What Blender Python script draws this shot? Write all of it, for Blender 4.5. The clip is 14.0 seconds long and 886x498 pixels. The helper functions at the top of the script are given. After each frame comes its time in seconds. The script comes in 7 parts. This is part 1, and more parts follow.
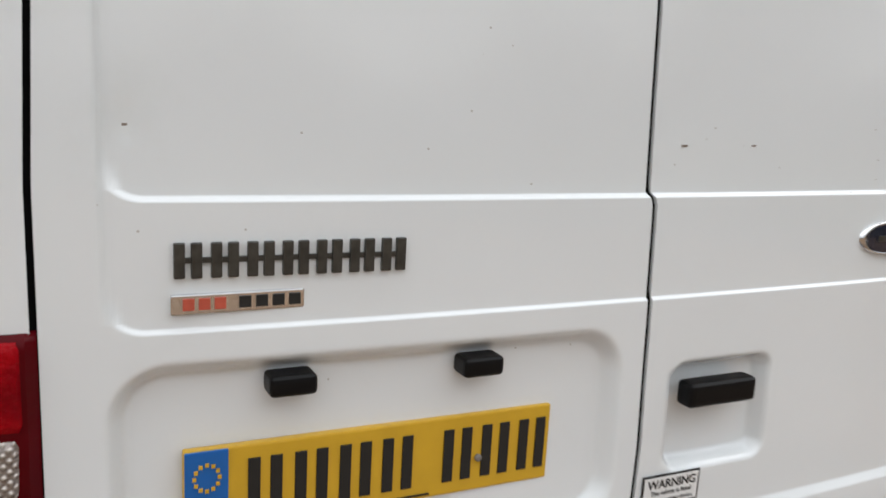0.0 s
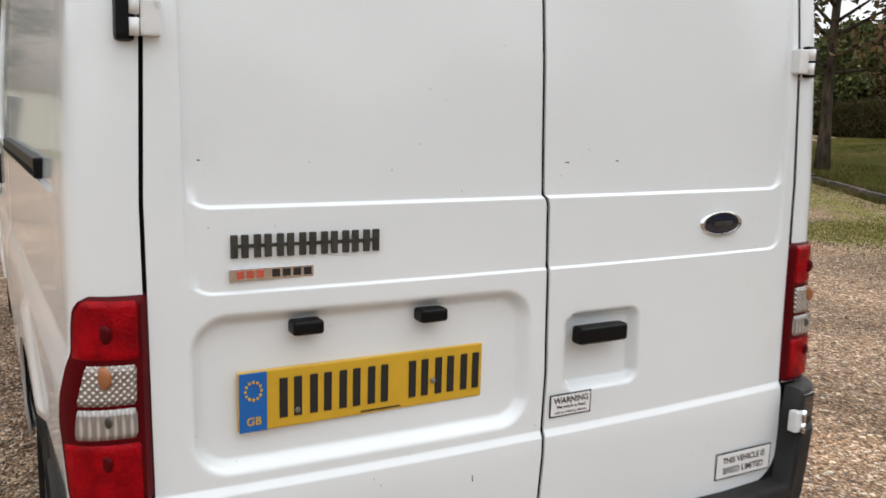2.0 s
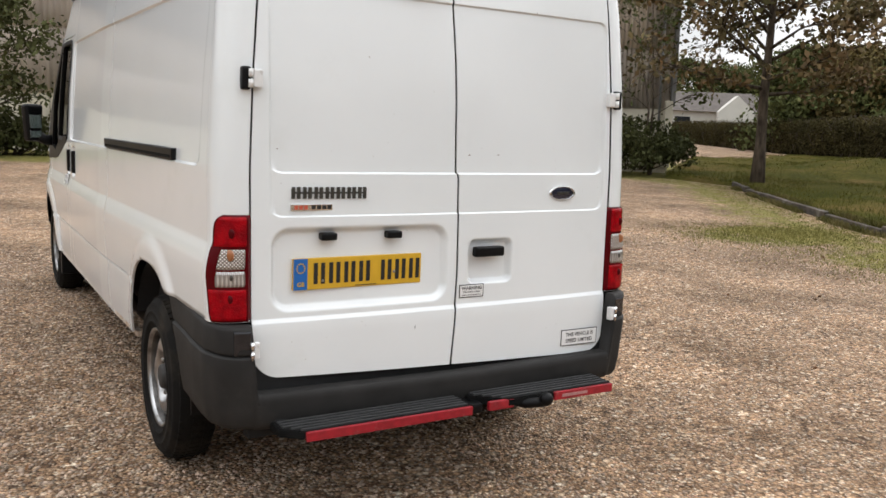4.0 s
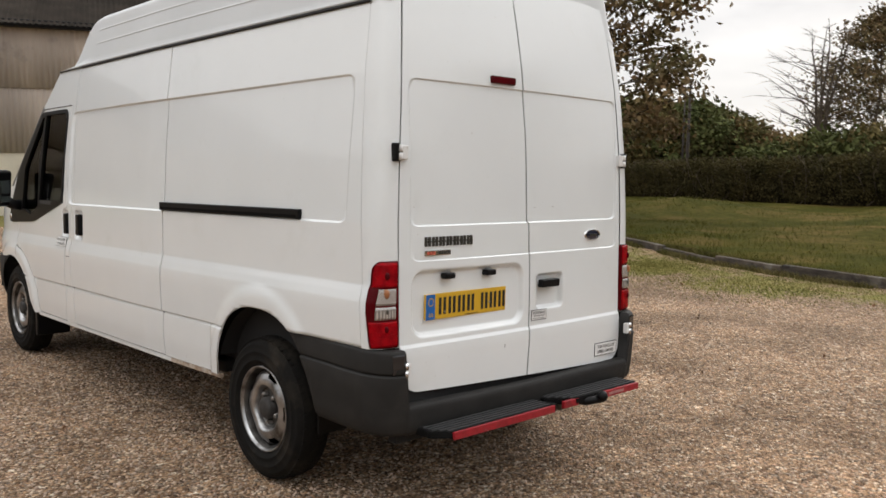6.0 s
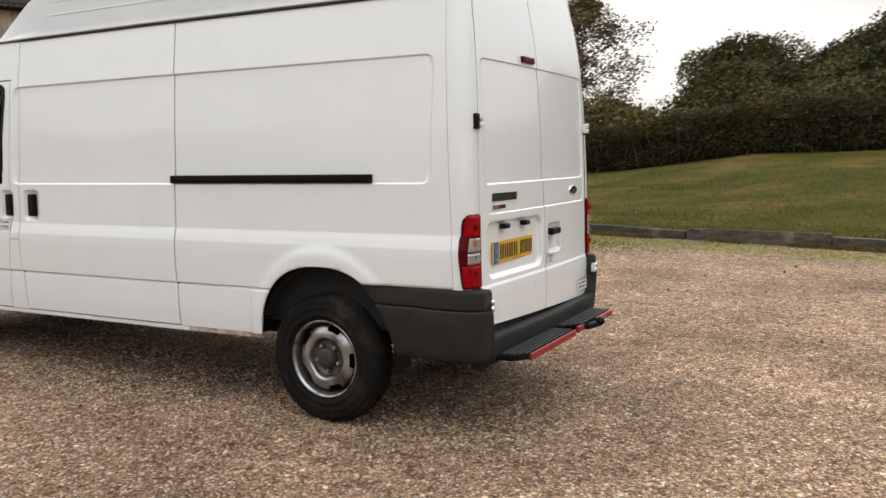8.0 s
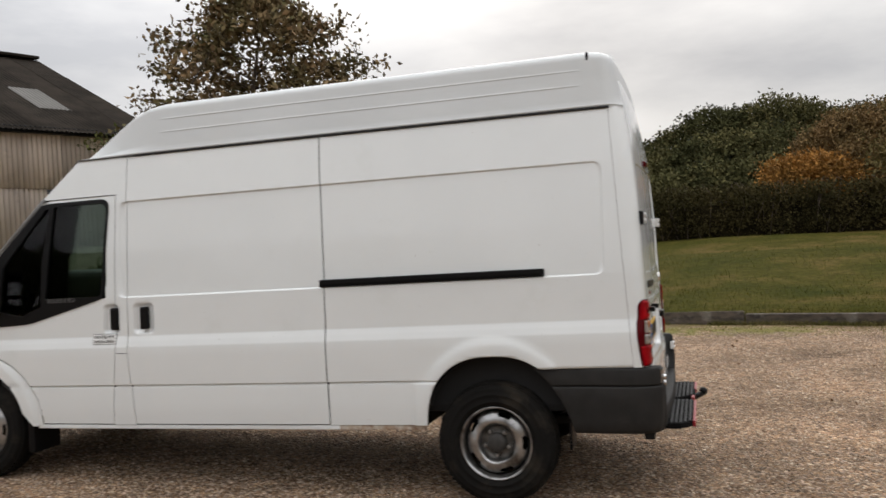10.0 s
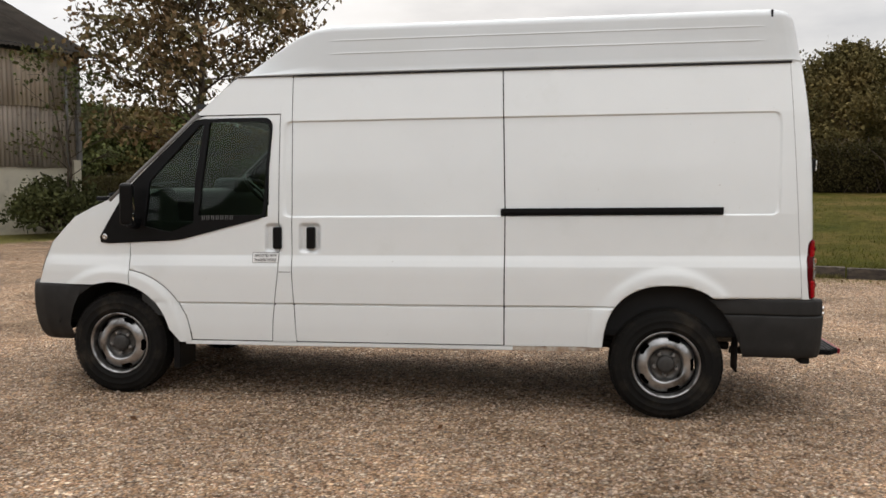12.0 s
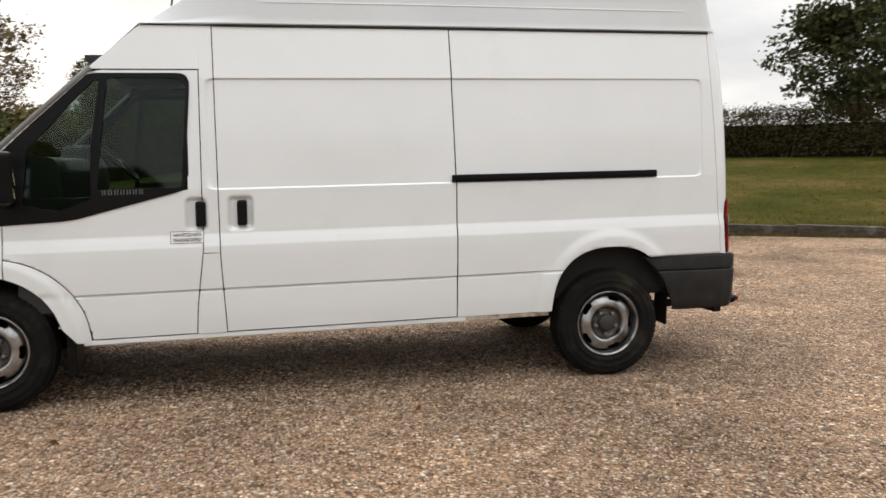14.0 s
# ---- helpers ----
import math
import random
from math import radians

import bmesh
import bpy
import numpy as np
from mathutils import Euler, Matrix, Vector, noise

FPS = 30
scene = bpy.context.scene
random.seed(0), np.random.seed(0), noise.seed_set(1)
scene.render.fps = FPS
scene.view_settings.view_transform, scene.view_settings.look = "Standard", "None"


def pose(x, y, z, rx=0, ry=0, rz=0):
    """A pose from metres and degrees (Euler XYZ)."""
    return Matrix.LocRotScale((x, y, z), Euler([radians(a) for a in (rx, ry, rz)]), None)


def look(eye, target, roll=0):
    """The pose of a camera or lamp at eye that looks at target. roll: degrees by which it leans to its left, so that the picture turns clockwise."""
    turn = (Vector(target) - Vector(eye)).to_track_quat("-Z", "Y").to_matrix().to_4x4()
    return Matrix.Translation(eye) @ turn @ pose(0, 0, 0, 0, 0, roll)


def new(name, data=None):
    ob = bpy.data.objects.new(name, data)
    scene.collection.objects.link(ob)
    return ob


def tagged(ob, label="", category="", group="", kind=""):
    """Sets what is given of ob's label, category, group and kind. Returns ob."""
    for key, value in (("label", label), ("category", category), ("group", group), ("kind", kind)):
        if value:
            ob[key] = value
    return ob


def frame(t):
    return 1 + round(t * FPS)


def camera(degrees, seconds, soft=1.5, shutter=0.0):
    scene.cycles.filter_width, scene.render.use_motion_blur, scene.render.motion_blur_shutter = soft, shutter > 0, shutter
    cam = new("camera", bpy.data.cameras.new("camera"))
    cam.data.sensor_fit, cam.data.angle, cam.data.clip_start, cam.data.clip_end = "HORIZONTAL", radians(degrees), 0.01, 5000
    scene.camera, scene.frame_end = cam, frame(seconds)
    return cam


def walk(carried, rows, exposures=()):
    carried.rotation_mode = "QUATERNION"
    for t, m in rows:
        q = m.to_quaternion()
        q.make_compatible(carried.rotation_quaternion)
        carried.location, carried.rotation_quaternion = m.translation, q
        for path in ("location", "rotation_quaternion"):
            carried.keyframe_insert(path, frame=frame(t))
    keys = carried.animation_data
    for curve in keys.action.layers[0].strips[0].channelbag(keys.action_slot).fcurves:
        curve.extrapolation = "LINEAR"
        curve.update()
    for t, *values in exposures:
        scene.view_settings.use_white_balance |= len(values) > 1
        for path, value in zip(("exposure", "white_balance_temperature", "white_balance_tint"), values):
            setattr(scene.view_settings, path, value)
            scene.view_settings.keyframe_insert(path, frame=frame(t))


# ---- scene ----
cam = camera(55.4, 14.0, shutter=0.28)
METRES, EYE, TILT, LEAN, TURN = 11.33, 1.455, -0.407, -0.192, -25.3
ROWS = [
    (0.0, 0.0, 0.0, 0.0, 0.58, -11.15, -2.95),
    (0.5, 0.0041, 0.0154, -0.0007, 4.4, -11.43, -1.51),
    (1.0, 0.0057, 0.0126, 0.0001, 4.27, -11.34, -0.91),
    (1.5, 0.0026, -0.0153, 0.0001, 0.3, -9.57, -1.11),
    (2.0, -0.0, -0.0484, 0.0035, -2.47, -9.61, -1.4),
    (2.5, 0.0061, -0.0815, 0.0013, -2.79, -9.5, -1.15),
    (5.0, -0.0433, -0.2227, 0.0075, -6.61, -7.49, -2.03),
    (5.5, -0.0793, -0.2248, 0.0061, -9.24, -5.0, -0.14),
    (6.0, -0.1174, -0.2285, 0.0072, -17.35, -5.07, -1.05),
    (6.5, -0.1561, -0.2344, 0.0095, -19.18, -7.31, -1.05),
    (7.0, -0.1928, -0.2304, 0.0056, -23.34, -7.81, -0.33),
    (9.5, -0.3822, -0.1639, 0.0006, -48.71, -2.5, 1.6),
    (10.0, -0.418, -0.1357, 0.0036, -47.28, 0.07, 2.72),
    (10.5, -0.4596, -0.111, 0.0045, -45.37, 0.03, 1.74),
    (11.0, -0.4851, -0.0815, -0.0016, -47.45, -0.89, 1.1),
    (11.5, -0.5124, -0.0493, -0.0017, -52.69, -1.68, 0.37),
    (12.0, -0.5425, -0.0196, 0.0001, -55.5, -3.91, -0.19),
    (12.5, -0.557, 0.0193, -0.0038, -58.26, -4.64, 1.02),
    (13.0, -0.5696, 0.0575, -0.0017, -63.68, -4.15, 0.49),
    (13.5, -0.5818, 0.0919, 0.0001, -70.71, -6.51, 0.54),
    (14.0, -0.5792, 0.129, -0.0017, -77.24, -5.99, 0.51),
]
walk(cam, [(t, pose(0, 0, EYE, TILT, LEAN, TURN) @ pose(METRES * x, METRES * y, METRES * z, 90 + pitch, roll, yaw)) for t, x, y, z, yaw, pitch, roll in ROWS],
     exposures=[(0.0, -0.09, 6230, 9), (1.0, -0.29, 6230, 9), (1.5, -0.09, 6230, 9), (2.5, 0.10, 6220, 9), (5.0, 0.16, 6450, 10), (5.5, 0.03, 6500, 10), (6.0, -0.13, 6500, 10), (6.5, 0.00, 6520, 10), (7.0, 0.10, 6520, 10), (9.5, -0.23, 6450, 10), (10.5, -0.33, 6450, 10), (11.0, -0.31, 6450, 10), (11.5, -0.29, 6450, 10), (12.0, -0.12, 6500, 10), (12.5, 0.07, 6520, 10), (13.0, -0.11, 6500, 10), (13.5, -0.17, 6500, 10), (14.0, 0.05, 6500, 10)])

# ---- world and light ----
world = bpy.data.worlds.new("overcast_evening")
scene.world = world
world.use_nodes = True
wn, wl = world.node_tree.nodes, world.node_tree.links
wn.clear()
SUN_EL, SUN_AZ = radians(34), radians(80)
sky = wn.new("ShaderNodeTexSky")
sky.sky_type, sky.sun_disc, sky.sun_elevation, sky.sun_rotation = "NISHITA", False, SUN_EL, SUN_AZ
sky.air_density, sky.dust_density = 1.0, 3.0
wco = wn.new("ShaderNodeTexCoord")
wmap = wn.new("ShaderNodeMapping")
wmap.inputs["Scale"].default_value = (1.0, 1.0, 3.4)
wnoise = wn.new("ShaderNodeTexNoise")
wnoise.inputs["Scale"].default_value, wnoise.inputs["Detail"].default_value, wnoise.inputs["Roughness"].default_value = 2.3, 7.0, 0.55
wramp = wn.new("ShaderNodeValToRGB")
wramp.color_ramp.elements[0].position, wramp.color_ramp.elements[0].color = 0.32, (0.57, 0.575, 0.595, 1)
wramp.color_ramp.elements[1].position, wramp.color_ramp.elements[1].color = 0.66, (1.0, 0.98, 0.955, 1)
wmix = wn.new("ShaderNodeMix")
wmix.data_type = "RGBA"
wmix.inputs["Factor"].default_value = 0.90
wscale = wn.new("ShaderNodeMix")
wscale.data_type, wscale.blend_type = "RGBA", "MULTIPLY"
wscale.inputs["Factor"].default_value = 1.0
wbg = wn.new("ShaderNodeBackground")
wbg.inputs["Strength"].default_value = 0.10
wout = wn.new("ShaderNodeOutputWorld")
wl.new(wco.outputs["Generated"], wmap.inputs["Vector"])
wl.new(wmap.outputs["Vector"], wnoise.inputs["Vector"])
wl.new(wnoise.outputs["Fac"], wramp.inputs["Fac"])
wsep = wn.new("ShaderNodeSeparateXYZ")
wzen = wn.new("ShaderNodeMapRange")
wzen.inputs["From Min"].default_value, wzen.inputs["From Max"].default_value, wzen.inputs["To Min"].default_value, wzen.inputs["To Max"].default_value = 0.20, 0.9, 10.8, 31.5
wl.new(wco.outputs["Generated"], wsep.inputs["Vector"])
wl.new(wsep.outputs["Z"], wzen.inputs["Value"])
wdot = wn.new("ShaderNodeVectorMath")
wdot.operation = "DOT_PRODUCT"
BREAK_EL, BREAK_AZ = radians(14), radians(60)
wdot.inputs[1].default_value = (math.sin(BREAK_AZ) * math.cos(BREAK_EL), math.cos(BREAK_AZ) * math.cos(BREAK_EL), math.sin(BREAK_EL))
wglow = wn.new("ShaderNodeMapRange")
wglow.interpolation_type = "SMOOTHSTEP"
wglow.inputs["From Min"].default_value, wglow.inputs["From Max"].default_value, wglow.inputs["To Min"].default_value, wglow.inputs["To Max"].default_value = 0.930, 1.0, 0.0, 2.8
wsum = wn.new("ShaderNodeMath")
wsum.operation = "ADD"
wl.new(wco.outputs["Generated"], wdot.inputs[0])
wl.new(wdot.outputs["Value"], wglow.inputs["Value"])
wl.new(wglow.outputs["Result"], wsum.inputs[0])
wl.new(wzen.outputs["Result"], wsum.inputs[1])
wl.new(wsum.outputs[0], wscale.inputs["B"])
wl.new(wramp.outputs["Color"], wscale.inputs["A"])
wl.new(sky.outputs["Color"], wmix.inputs["A"])
wl.new(wscale.outputs["Result"], wmix.inputs["B"])
wl.new(wmix.outputs["Result"], wbg.inputs["Color"])
wl.new(wbg.outputs["Background"], wout.inputs["Surface"])
sun_data = bpy.data.lights.new("sun", "SUN")
sun_data.energy, sun_data.angle, sun_data.color = 0.75, radians(40), (1.0, 0.97, 0.92)
sun = new("sun", sun_data)
sun.matrix_world = look((60 * math.sin(SUN_AZ), 60 * math.cos(SUN_AZ), 60 * math.tan(SUN_EL)), (0, 0, 0))


# ---- materials ----
def mat(name, base, rough=0.6, metal=0.0, var=0.0, scale=8.0, dark=None, bump=0.0, bump_scale=60.0, coat=0.0, spec=0.5, island=0.0, stretch=(1, 1, 1), dirt=None, dirt_scale=1.5, dirt_at=0.6):
    """A surface: base colour varied by noise towards dark, a second, larger stain layer (dirt), fine relief."""
    m = bpy.data.materials.new(name)
    m.use_nodes = True
    n, l = m.node_tree.nodes, m.node_tree.links
    b = n["Principled BSDF"]
    b.inputs["Roughness"].default_value, b.inputs["Metallic"].default_value = rough, metal
    b.inputs["Base Color"].default_value = (*base, 1)
    b.inputs["Coat Weight"].default_value, b.inputs["Coat Roughness"].default_value = coat, 0.06
    b.inputs["Specular IOR Level"].default_value = spec
    co = n.new("ShaderNodeTexCoord")
    mp = n.new("ShaderNodeMapping")
    mp.inputs["Scale"].default_value = stretch
    l.new(co.outputs["Object"], mp.inputs["Vector"])
    last = None
    if var > 0 or dark:
        t = n.new("ShaderNodeTexNoise")
        t.inputs["Scale"].default_value, t.inputs["Detail"].default_value = scale, 5.0
        l.new(mp.outputs["Vector"], t.inputs["Vector"])
        r = n.new("ShaderNodeMapRange")
        r.inputs["From Min"].default_value, r.inputs["From Max"].default_value = 0.35, 0.68
        l.new(t.outputs["Fac"], r.inputs["Value"])
        x = n.new("ShaderNodeMix")
        x.data_type = "RGBA"
        x.inputs["A"].default_value = (*base, 1)
        x.inputs["B"].default_value = (*(dark or [c * (1 - var) for c in base]), 1)
        l.new(r.outputs["Result"], x.inputs["Factor"])
        last = x.outputs["Result"]
    if dirt:
        t = n.new("ShaderNodeTexNoise")
        t.inputs["Scale"].default_value, t.inputs["Detail"].default_value, t.inputs["Roughness"].default_value = dirt_scale, 7.0, 0.65
        l.new(co.outputs["Object"], t.inputs["Vector"])
        r = n.new("ShaderNodeMapRange")
        r.inputs["From Min"].default_value, r.inputs["From Max"].default_value = dirt_at, dirt_at + 0.22
        l.new(t.outputs["Fac"], r.inputs["Value"])
        x = n.new("ShaderNodeMix")
        x.data_type = "RGBA"
        x.inputs["A"].default_value = (*base, 1)
        x.inputs["B"].default_value = (*dirt, 1)
        if last:
            l.new(last, x.inputs["A"])
        l.new(r.outputs["Result"], x.inputs["Factor"])
        last = x.outputs["Result"]
    if island > 0:
        g = n.new("ShaderNodeNewGeometry")
        o = n.new("ShaderNodeObjectInfo")
        a = n.new("ShaderNodeMath")
        a.operation = "ADD"
        l.new(g.outputs["Random Per Island"], a.inputs[0])
        l.new(o.outputs["Random"], a.inputs[1])
        f = n.new("ShaderNodeMath")
        f.operation = "FRACT"
        l.new(a.outputs[0], f.inputs[0])
        r = n.new("ShaderNodeMapRange")
        r.inputs["To Min"].default_value, r.inputs["To Max"].default_value = 1 - island, 1 + island
        l.new(f.outputs[0], r.inputs["Value"])
        h = n.new("ShaderNodeHueSaturation")
        h.inputs["Color"].default_value = (*base, 1)
        if last:
            l.new(last, h.inputs["Color"])
        l.new(r.outputs["Result"], h.inputs["Value"])
        last = h.outputs["Color"]
    if last:
        l.new(last, b.inputs["Base Color"])
    if bump > 0:
        t = n.new("ShaderNodeTexNoise")
        t.inputs["Scale"].default_value, t.inputs["Detail"].default_value = bump_scale, 4.0
        l.new(mp.outputs["Vector"], t.inputs["Vector"])
        k = n.new("ShaderNodeBump")
        k.inputs["Strength"].default_value, k.inputs["Distance"].default_value = bump, 0.01
        l.new(t.outputs["Fac"], k.inputs["Height"])
        l.new(k.outputs["Normal"], b.inputs["Normal"])
    return m


def glass_mat(name, tint, gloss=1.0):
    """Tinted sheet glass: what lies behind is seen straight through, tinted; the gloss follows Fresnel."""
    m = bpy.data.materials.new(name)
    m.use_nodes = True
    n, l = m.node_tree.nodes, m.node_tree.links
    n.remove(n["Principled BSDF"])
    clear, shine, fres, both = n.new("ShaderNodeBsdfTransparent"), n.new("ShaderNodeBsdfGlossy"), n.new("ShaderNodeFresnel"), n.new("ShaderNodeMixShader")
    clear.inputs["Color"].default_value = (*tint, 1)
    shine.inputs["Roughness"].default_value = 0.02
    shine.inputs["Color"].default_value = (gloss, gloss, gloss, 1)
    fres.inputs["IOR"].default_value = 1.52
    l.new(fres.outputs["Fac"], both.inputs["Fac"])
    l.new(clear.outputs["BSDF"], both.inputs[1])
    l.new(shine.outputs["BSDF"], both.inputs[2])
    l.new(both.outputs["Shader"], n["Material Output"].inputs["Surface"])
    return m


PAINT = mat("white_van_paint", (0.752, 0.778, 0.784), 0.24, var=0.025, scale=3.0, coat=0.75, dirt=(0.69, 0.715, 0.705), dirt_scale=2.2, dirt_at=0.60, bump=0.012, bump_scale=900)
def add_specks(m, scale, size, share, tint):
    """Sparse small dirt specks and chips over a painted surface."""
    n, l = m.node_tree.nodes, m.node_tree.links
    b = n["Principled BSDF"]
    base = b.inputs["Base Color"].links[0].from_socket
    co, v, sep = n.new("ShaderNodeTexCoord"), n.new("ShaderNodeTexVoronoi"), n.new("ShaderNodeSeparateColor")
    v.inputs["Scale"].default_value = scale
    l.new(co.outputs["Object"], v.inputs["Vector"])
    l.new(v.outputs["Color"], sep.inputs["Color"])
    near, few, both, x = n.new("ShaderNodeMath"), n.new("ShaderNodeMath"), n.new("ShaderNodeMath"), n.new("ShaderNodeMix")
    near.operation, few.operation, both.operation, x.data_type = "LESS_THAN", "LESS_THAN", "MULTIPLY", "RGBA"
    near.inputs[1].default_value, few.inputs[1].default_value = size * scale, share
    l.new(v.outputs["Distance"], near.inputs[0])
    l.new(sep.outputs["Green"], few.inputs[0])
    l.new(near.outputs[0], both.inputs[0])
    l.new(few.outputs[0], both.inputs[1])
    l.new(both.outputs[0], x.inputs["Factor"])
    l.new(base, x.inputs["A"])
    x.inputs["B"].default_value = (*tint, 1)
    l.new(x.outputs["Result"], b.inputs["Base Color"])


add_specks(PAINT, 26, 0.0017, 0.30, (0.50, 0.49, 0.46))
add_specks(PAINT, 9, 0.0026, 0.35, (0.33, 0.29, 0.25))
ROOF_PAINT = mat("weathered_white_roof_moulding", (0.580, 0.600, 0.608), 0.42, var=0.05, scale=2.0, dirt=(0.56, 0.575, 0.575), dirt_scale=1.6, dirt_at=0.52, bump=0.03, bump_scale=400)
DUSTY_STEEL = mat("brake_dusted_steel", (0.155, 0.150, 0.142), 0.5, metal=0.7, dark=(0.035, 0.031, 0.028), scale=16, bump=0.05, bump_scale=120)
PILLAR_TRIM = mat("grey_pillar_trim", (0.13, 0.125, 0.12), 0.5, var=0.15, scale=10)
PLASTIC = mat("grey_bumper_plastic", (0.0235, 0.0225, 0.0215), 0.66, var=0.3, scale=9, bump=0.12, bump_scale=500, spec=0.22, dirt=(0.040, 0.037, 0.034), dirt_scale=3.0, dirt_at=0.56)
BLACK = mat("black_plastic", (0.0045, 0.0045, 0.005), 0.42, spec=0.16, var=0.2, scale=20, bump=0.05, bump_scale=300)
GAP = mat("dark_seam", (0.003, 0.003, 0.003), 0.9, spec=0.1)
INNER = mat("dark_inner_body", (0.009, 0.009, 0.0095), 0.85, var=0.3, scale=6)
JOINT_SHADE = mat("roof_joint_shade", (0.007, 0.007, 0.0075), 0.7, var=0.3, scale=30)
TYRE = mat("tyre_rubber", (0.0085, 0.0078, 0.0070), 0.85, spec=0.15, var=0.35, scale=12, bump=0.25, bump_scale=160, dirt=(0.030, 0.025, 0.019), dirt_scale=6, dirt_at=0.50)
STEEL = mat("silver_wheel_steel", (0.47, 0.47, 0.475), 0.30, metal=0.9, dark=(0.17, 0.165, 0.16), scale=11, bump=0.05, bump_scale=120, dirt=(0.075, 0.064, 0.054), dirt_scale=11, dirt_at=0.52)
CHROME = mat("chrome", (0.72, 0.72, 0.73), 0.12, metal=1.0, var=0.1, scale=40)
DARK_CHROME = mat("dark_badge_metal", (0.085, 0.083, 0.075), 0.33, metal=0.6, var=0.35, scale=60)
BADGE_RED = mat("badge_red", (0.55, 0.10, 0.06), 0.35, var=0.2, scale=60)
NAVY = mat("dark_navy_enamel", (0.010, 0.013, 0.03), 0.2, var=0.1, scale=30, coat=0.5)
YELLOW = mat("plate_yellow", (0.63, 0.375, 0.022), 0.35, var=0.08, scale=20, dirt=(0.52, 0.30, 0.03), dirt_scale=9, dirt_at=0.6)
PLATE_BLUE = mat("plate_blue", (0.008, 0.12, 0.42), 0.35, var=0.08, scale=20)
INK = mat("black_ink", (0.012, 0.012, 0.012), 0.5, var=0.2, scale=50)
STICKER = mat("white_sticker", (0.78, 0.78, 0.77), 0.5, var=0.05, scale=30)
RED_LENS = mat("red_lamp_lens", (0.33, 0.002, 0.006), 0.16, dark=(0.17, 0.001, 0.004), scale=26, spec=0.10, bump=0.35, bump_scale=150)
DARK_RED = mat("dark_red_lens", (0.085, 0.0015, 0.004), 0.22, var=0.3, scale=9, spec=0.12)
CLEAR_LENS = mat("clear_lamp_lens", (0.42, 0.385, 0.35), 0.22, metal=0.5, dark=(0.11, 0.090, 0.080), scale=34, coat=0.6, bump=0.9, bump_scale=130)


def prism_lens(name, light, dark, scale, tilts=(0.8, -0.8)):
    """A moulded lens: crossed ridges that split light and dark into small diamonds."""
    m = bpy.data.materials.new(name)
    m.use_nodes = True
    n, l = m.node_tree.nodes, m.node_tree.links
    b = n["Principled BSDF"]
    b.inputs["Roughness"].default_value, b.inputs["Metallic"].default_value, b.inputs["Coat Weight"].default_value = 0.2, 0.4, 0.7
    co = n.new("ShaderNodeTexCoord")
    waves = []
    for tilt in tilts:
        mp = n.new("ShaderNodeMapping")
        mp.inputs["Rotation"].default_value = (0, tilt, 0)
        w = n.new("ShaderNodeTexWave")
        w.wave_type, w.bands_direction = "BANDS", "Z"
        w.inputs["Scale"].default_value, w.inputs["Distortion"].default_value = scale, 0.4
        l.new(co.outputs["Object"], mp.inputs["Vector"])
        l.new(mp.outputs["Vector"], w.inputs["Vector"])
        waves.append(w)
    x = n.new("ShaderNodeMath")
    x.operation = "MULTIPLY"
    l.new(waves[0].outputs["Fac"], x.inputs[0])
    l.new(waves[1].outputs["Fac"], x.inputs[1])
    r = n.new("ShaderNodeValToRGB")
    r.color_ramp.elements[0].color, r.color_ramp.elements[1].color = (*dark, 1), (*light, 1)
    r.color_ramp.elements[1].position = 0.75
    l.new(x.outputs[0], r.inputs["Fac"])
    l.new(r.outputs["Color"], b.inputs["Base Color"])
    k = n.new("ShaderNodeBump")
    k.inputs["Strength"].default_value, k.inputs["Distance"].default_value = 0.7, 0.004
    l.new(x.outputs[0], k.inputs["Height"])
    l.new(k.outputs["Normal"], b.inputs["Normal"])
    return m


FLUTED_CLEAR = prism_lens("clear_fluted_lens", (0.60, 0.57, 0.54), (0.27, 0.25, 0.235), 24, (1.45, 1.69))
PRISM_CLEAR = prism_lens("clear_prism_lens", (0.66, 0.62, 0.57), (0.22, 0.185, 0.165), 36)
GLOSSY_BLACK = mat("glossy_black_moulding", (0.014, 0.014, 0.017), 0.14, var=0.2, scale=30, coat=0.4)
AMBER = mat("amber_bulb", (0.34, 0.13, 0.050), 0.3, var=0.2, scale=40)
HINGE_WHITE = mat("hinge_paint", (0.74, 0.74, 0.73), 0.3, var=0.1, scale=30, dirt=(0.35, 0.32, 0.28), dirt_scale=30, dirt_at=0.58)
STEP_RED = mat("red_step_reflector", (0.33, 0.008, 0.018), 0.45, var=0.4, scale=25, bump=0.1, bump_scale=200, dirt=(0.30, 0.13, 0.12), dirt_scale=26, dirt_at=0.60)
RUST = mat("rusting_white_paint", (0.58, 0.53, 0.46), 0.8, dark=(0.27, 0.16, 0.085), scale=14, dirt=(0.15, 0.065, 0.028), dirt_scale=18, dirt_at=0.53, bump=0.4, bump_scale=120)
GLASS = glass_mat("window_glass", (0.62, 0.70, 0.65), 0.5)
SCREEN_GLASS = glass_mat("windscreen_glass", (0.66, 0.73, 0.69), 0.6)
MIRROR = mat("mirror_glass", (0.85, 0.87, 0.87), 0.02, metal=1.0)
SEAT = mat("grey_seat_cloth", (0.032, 0.033, 0.036), 0.95, var=0.3, scale=60, bump=0.2, bump_scale=300)
DASH = mat("dashboard_plastic", (0.036, 0.038, 0.040), 0.6, var=0.2, scale=20, bump=0.1, bump_scale=300)
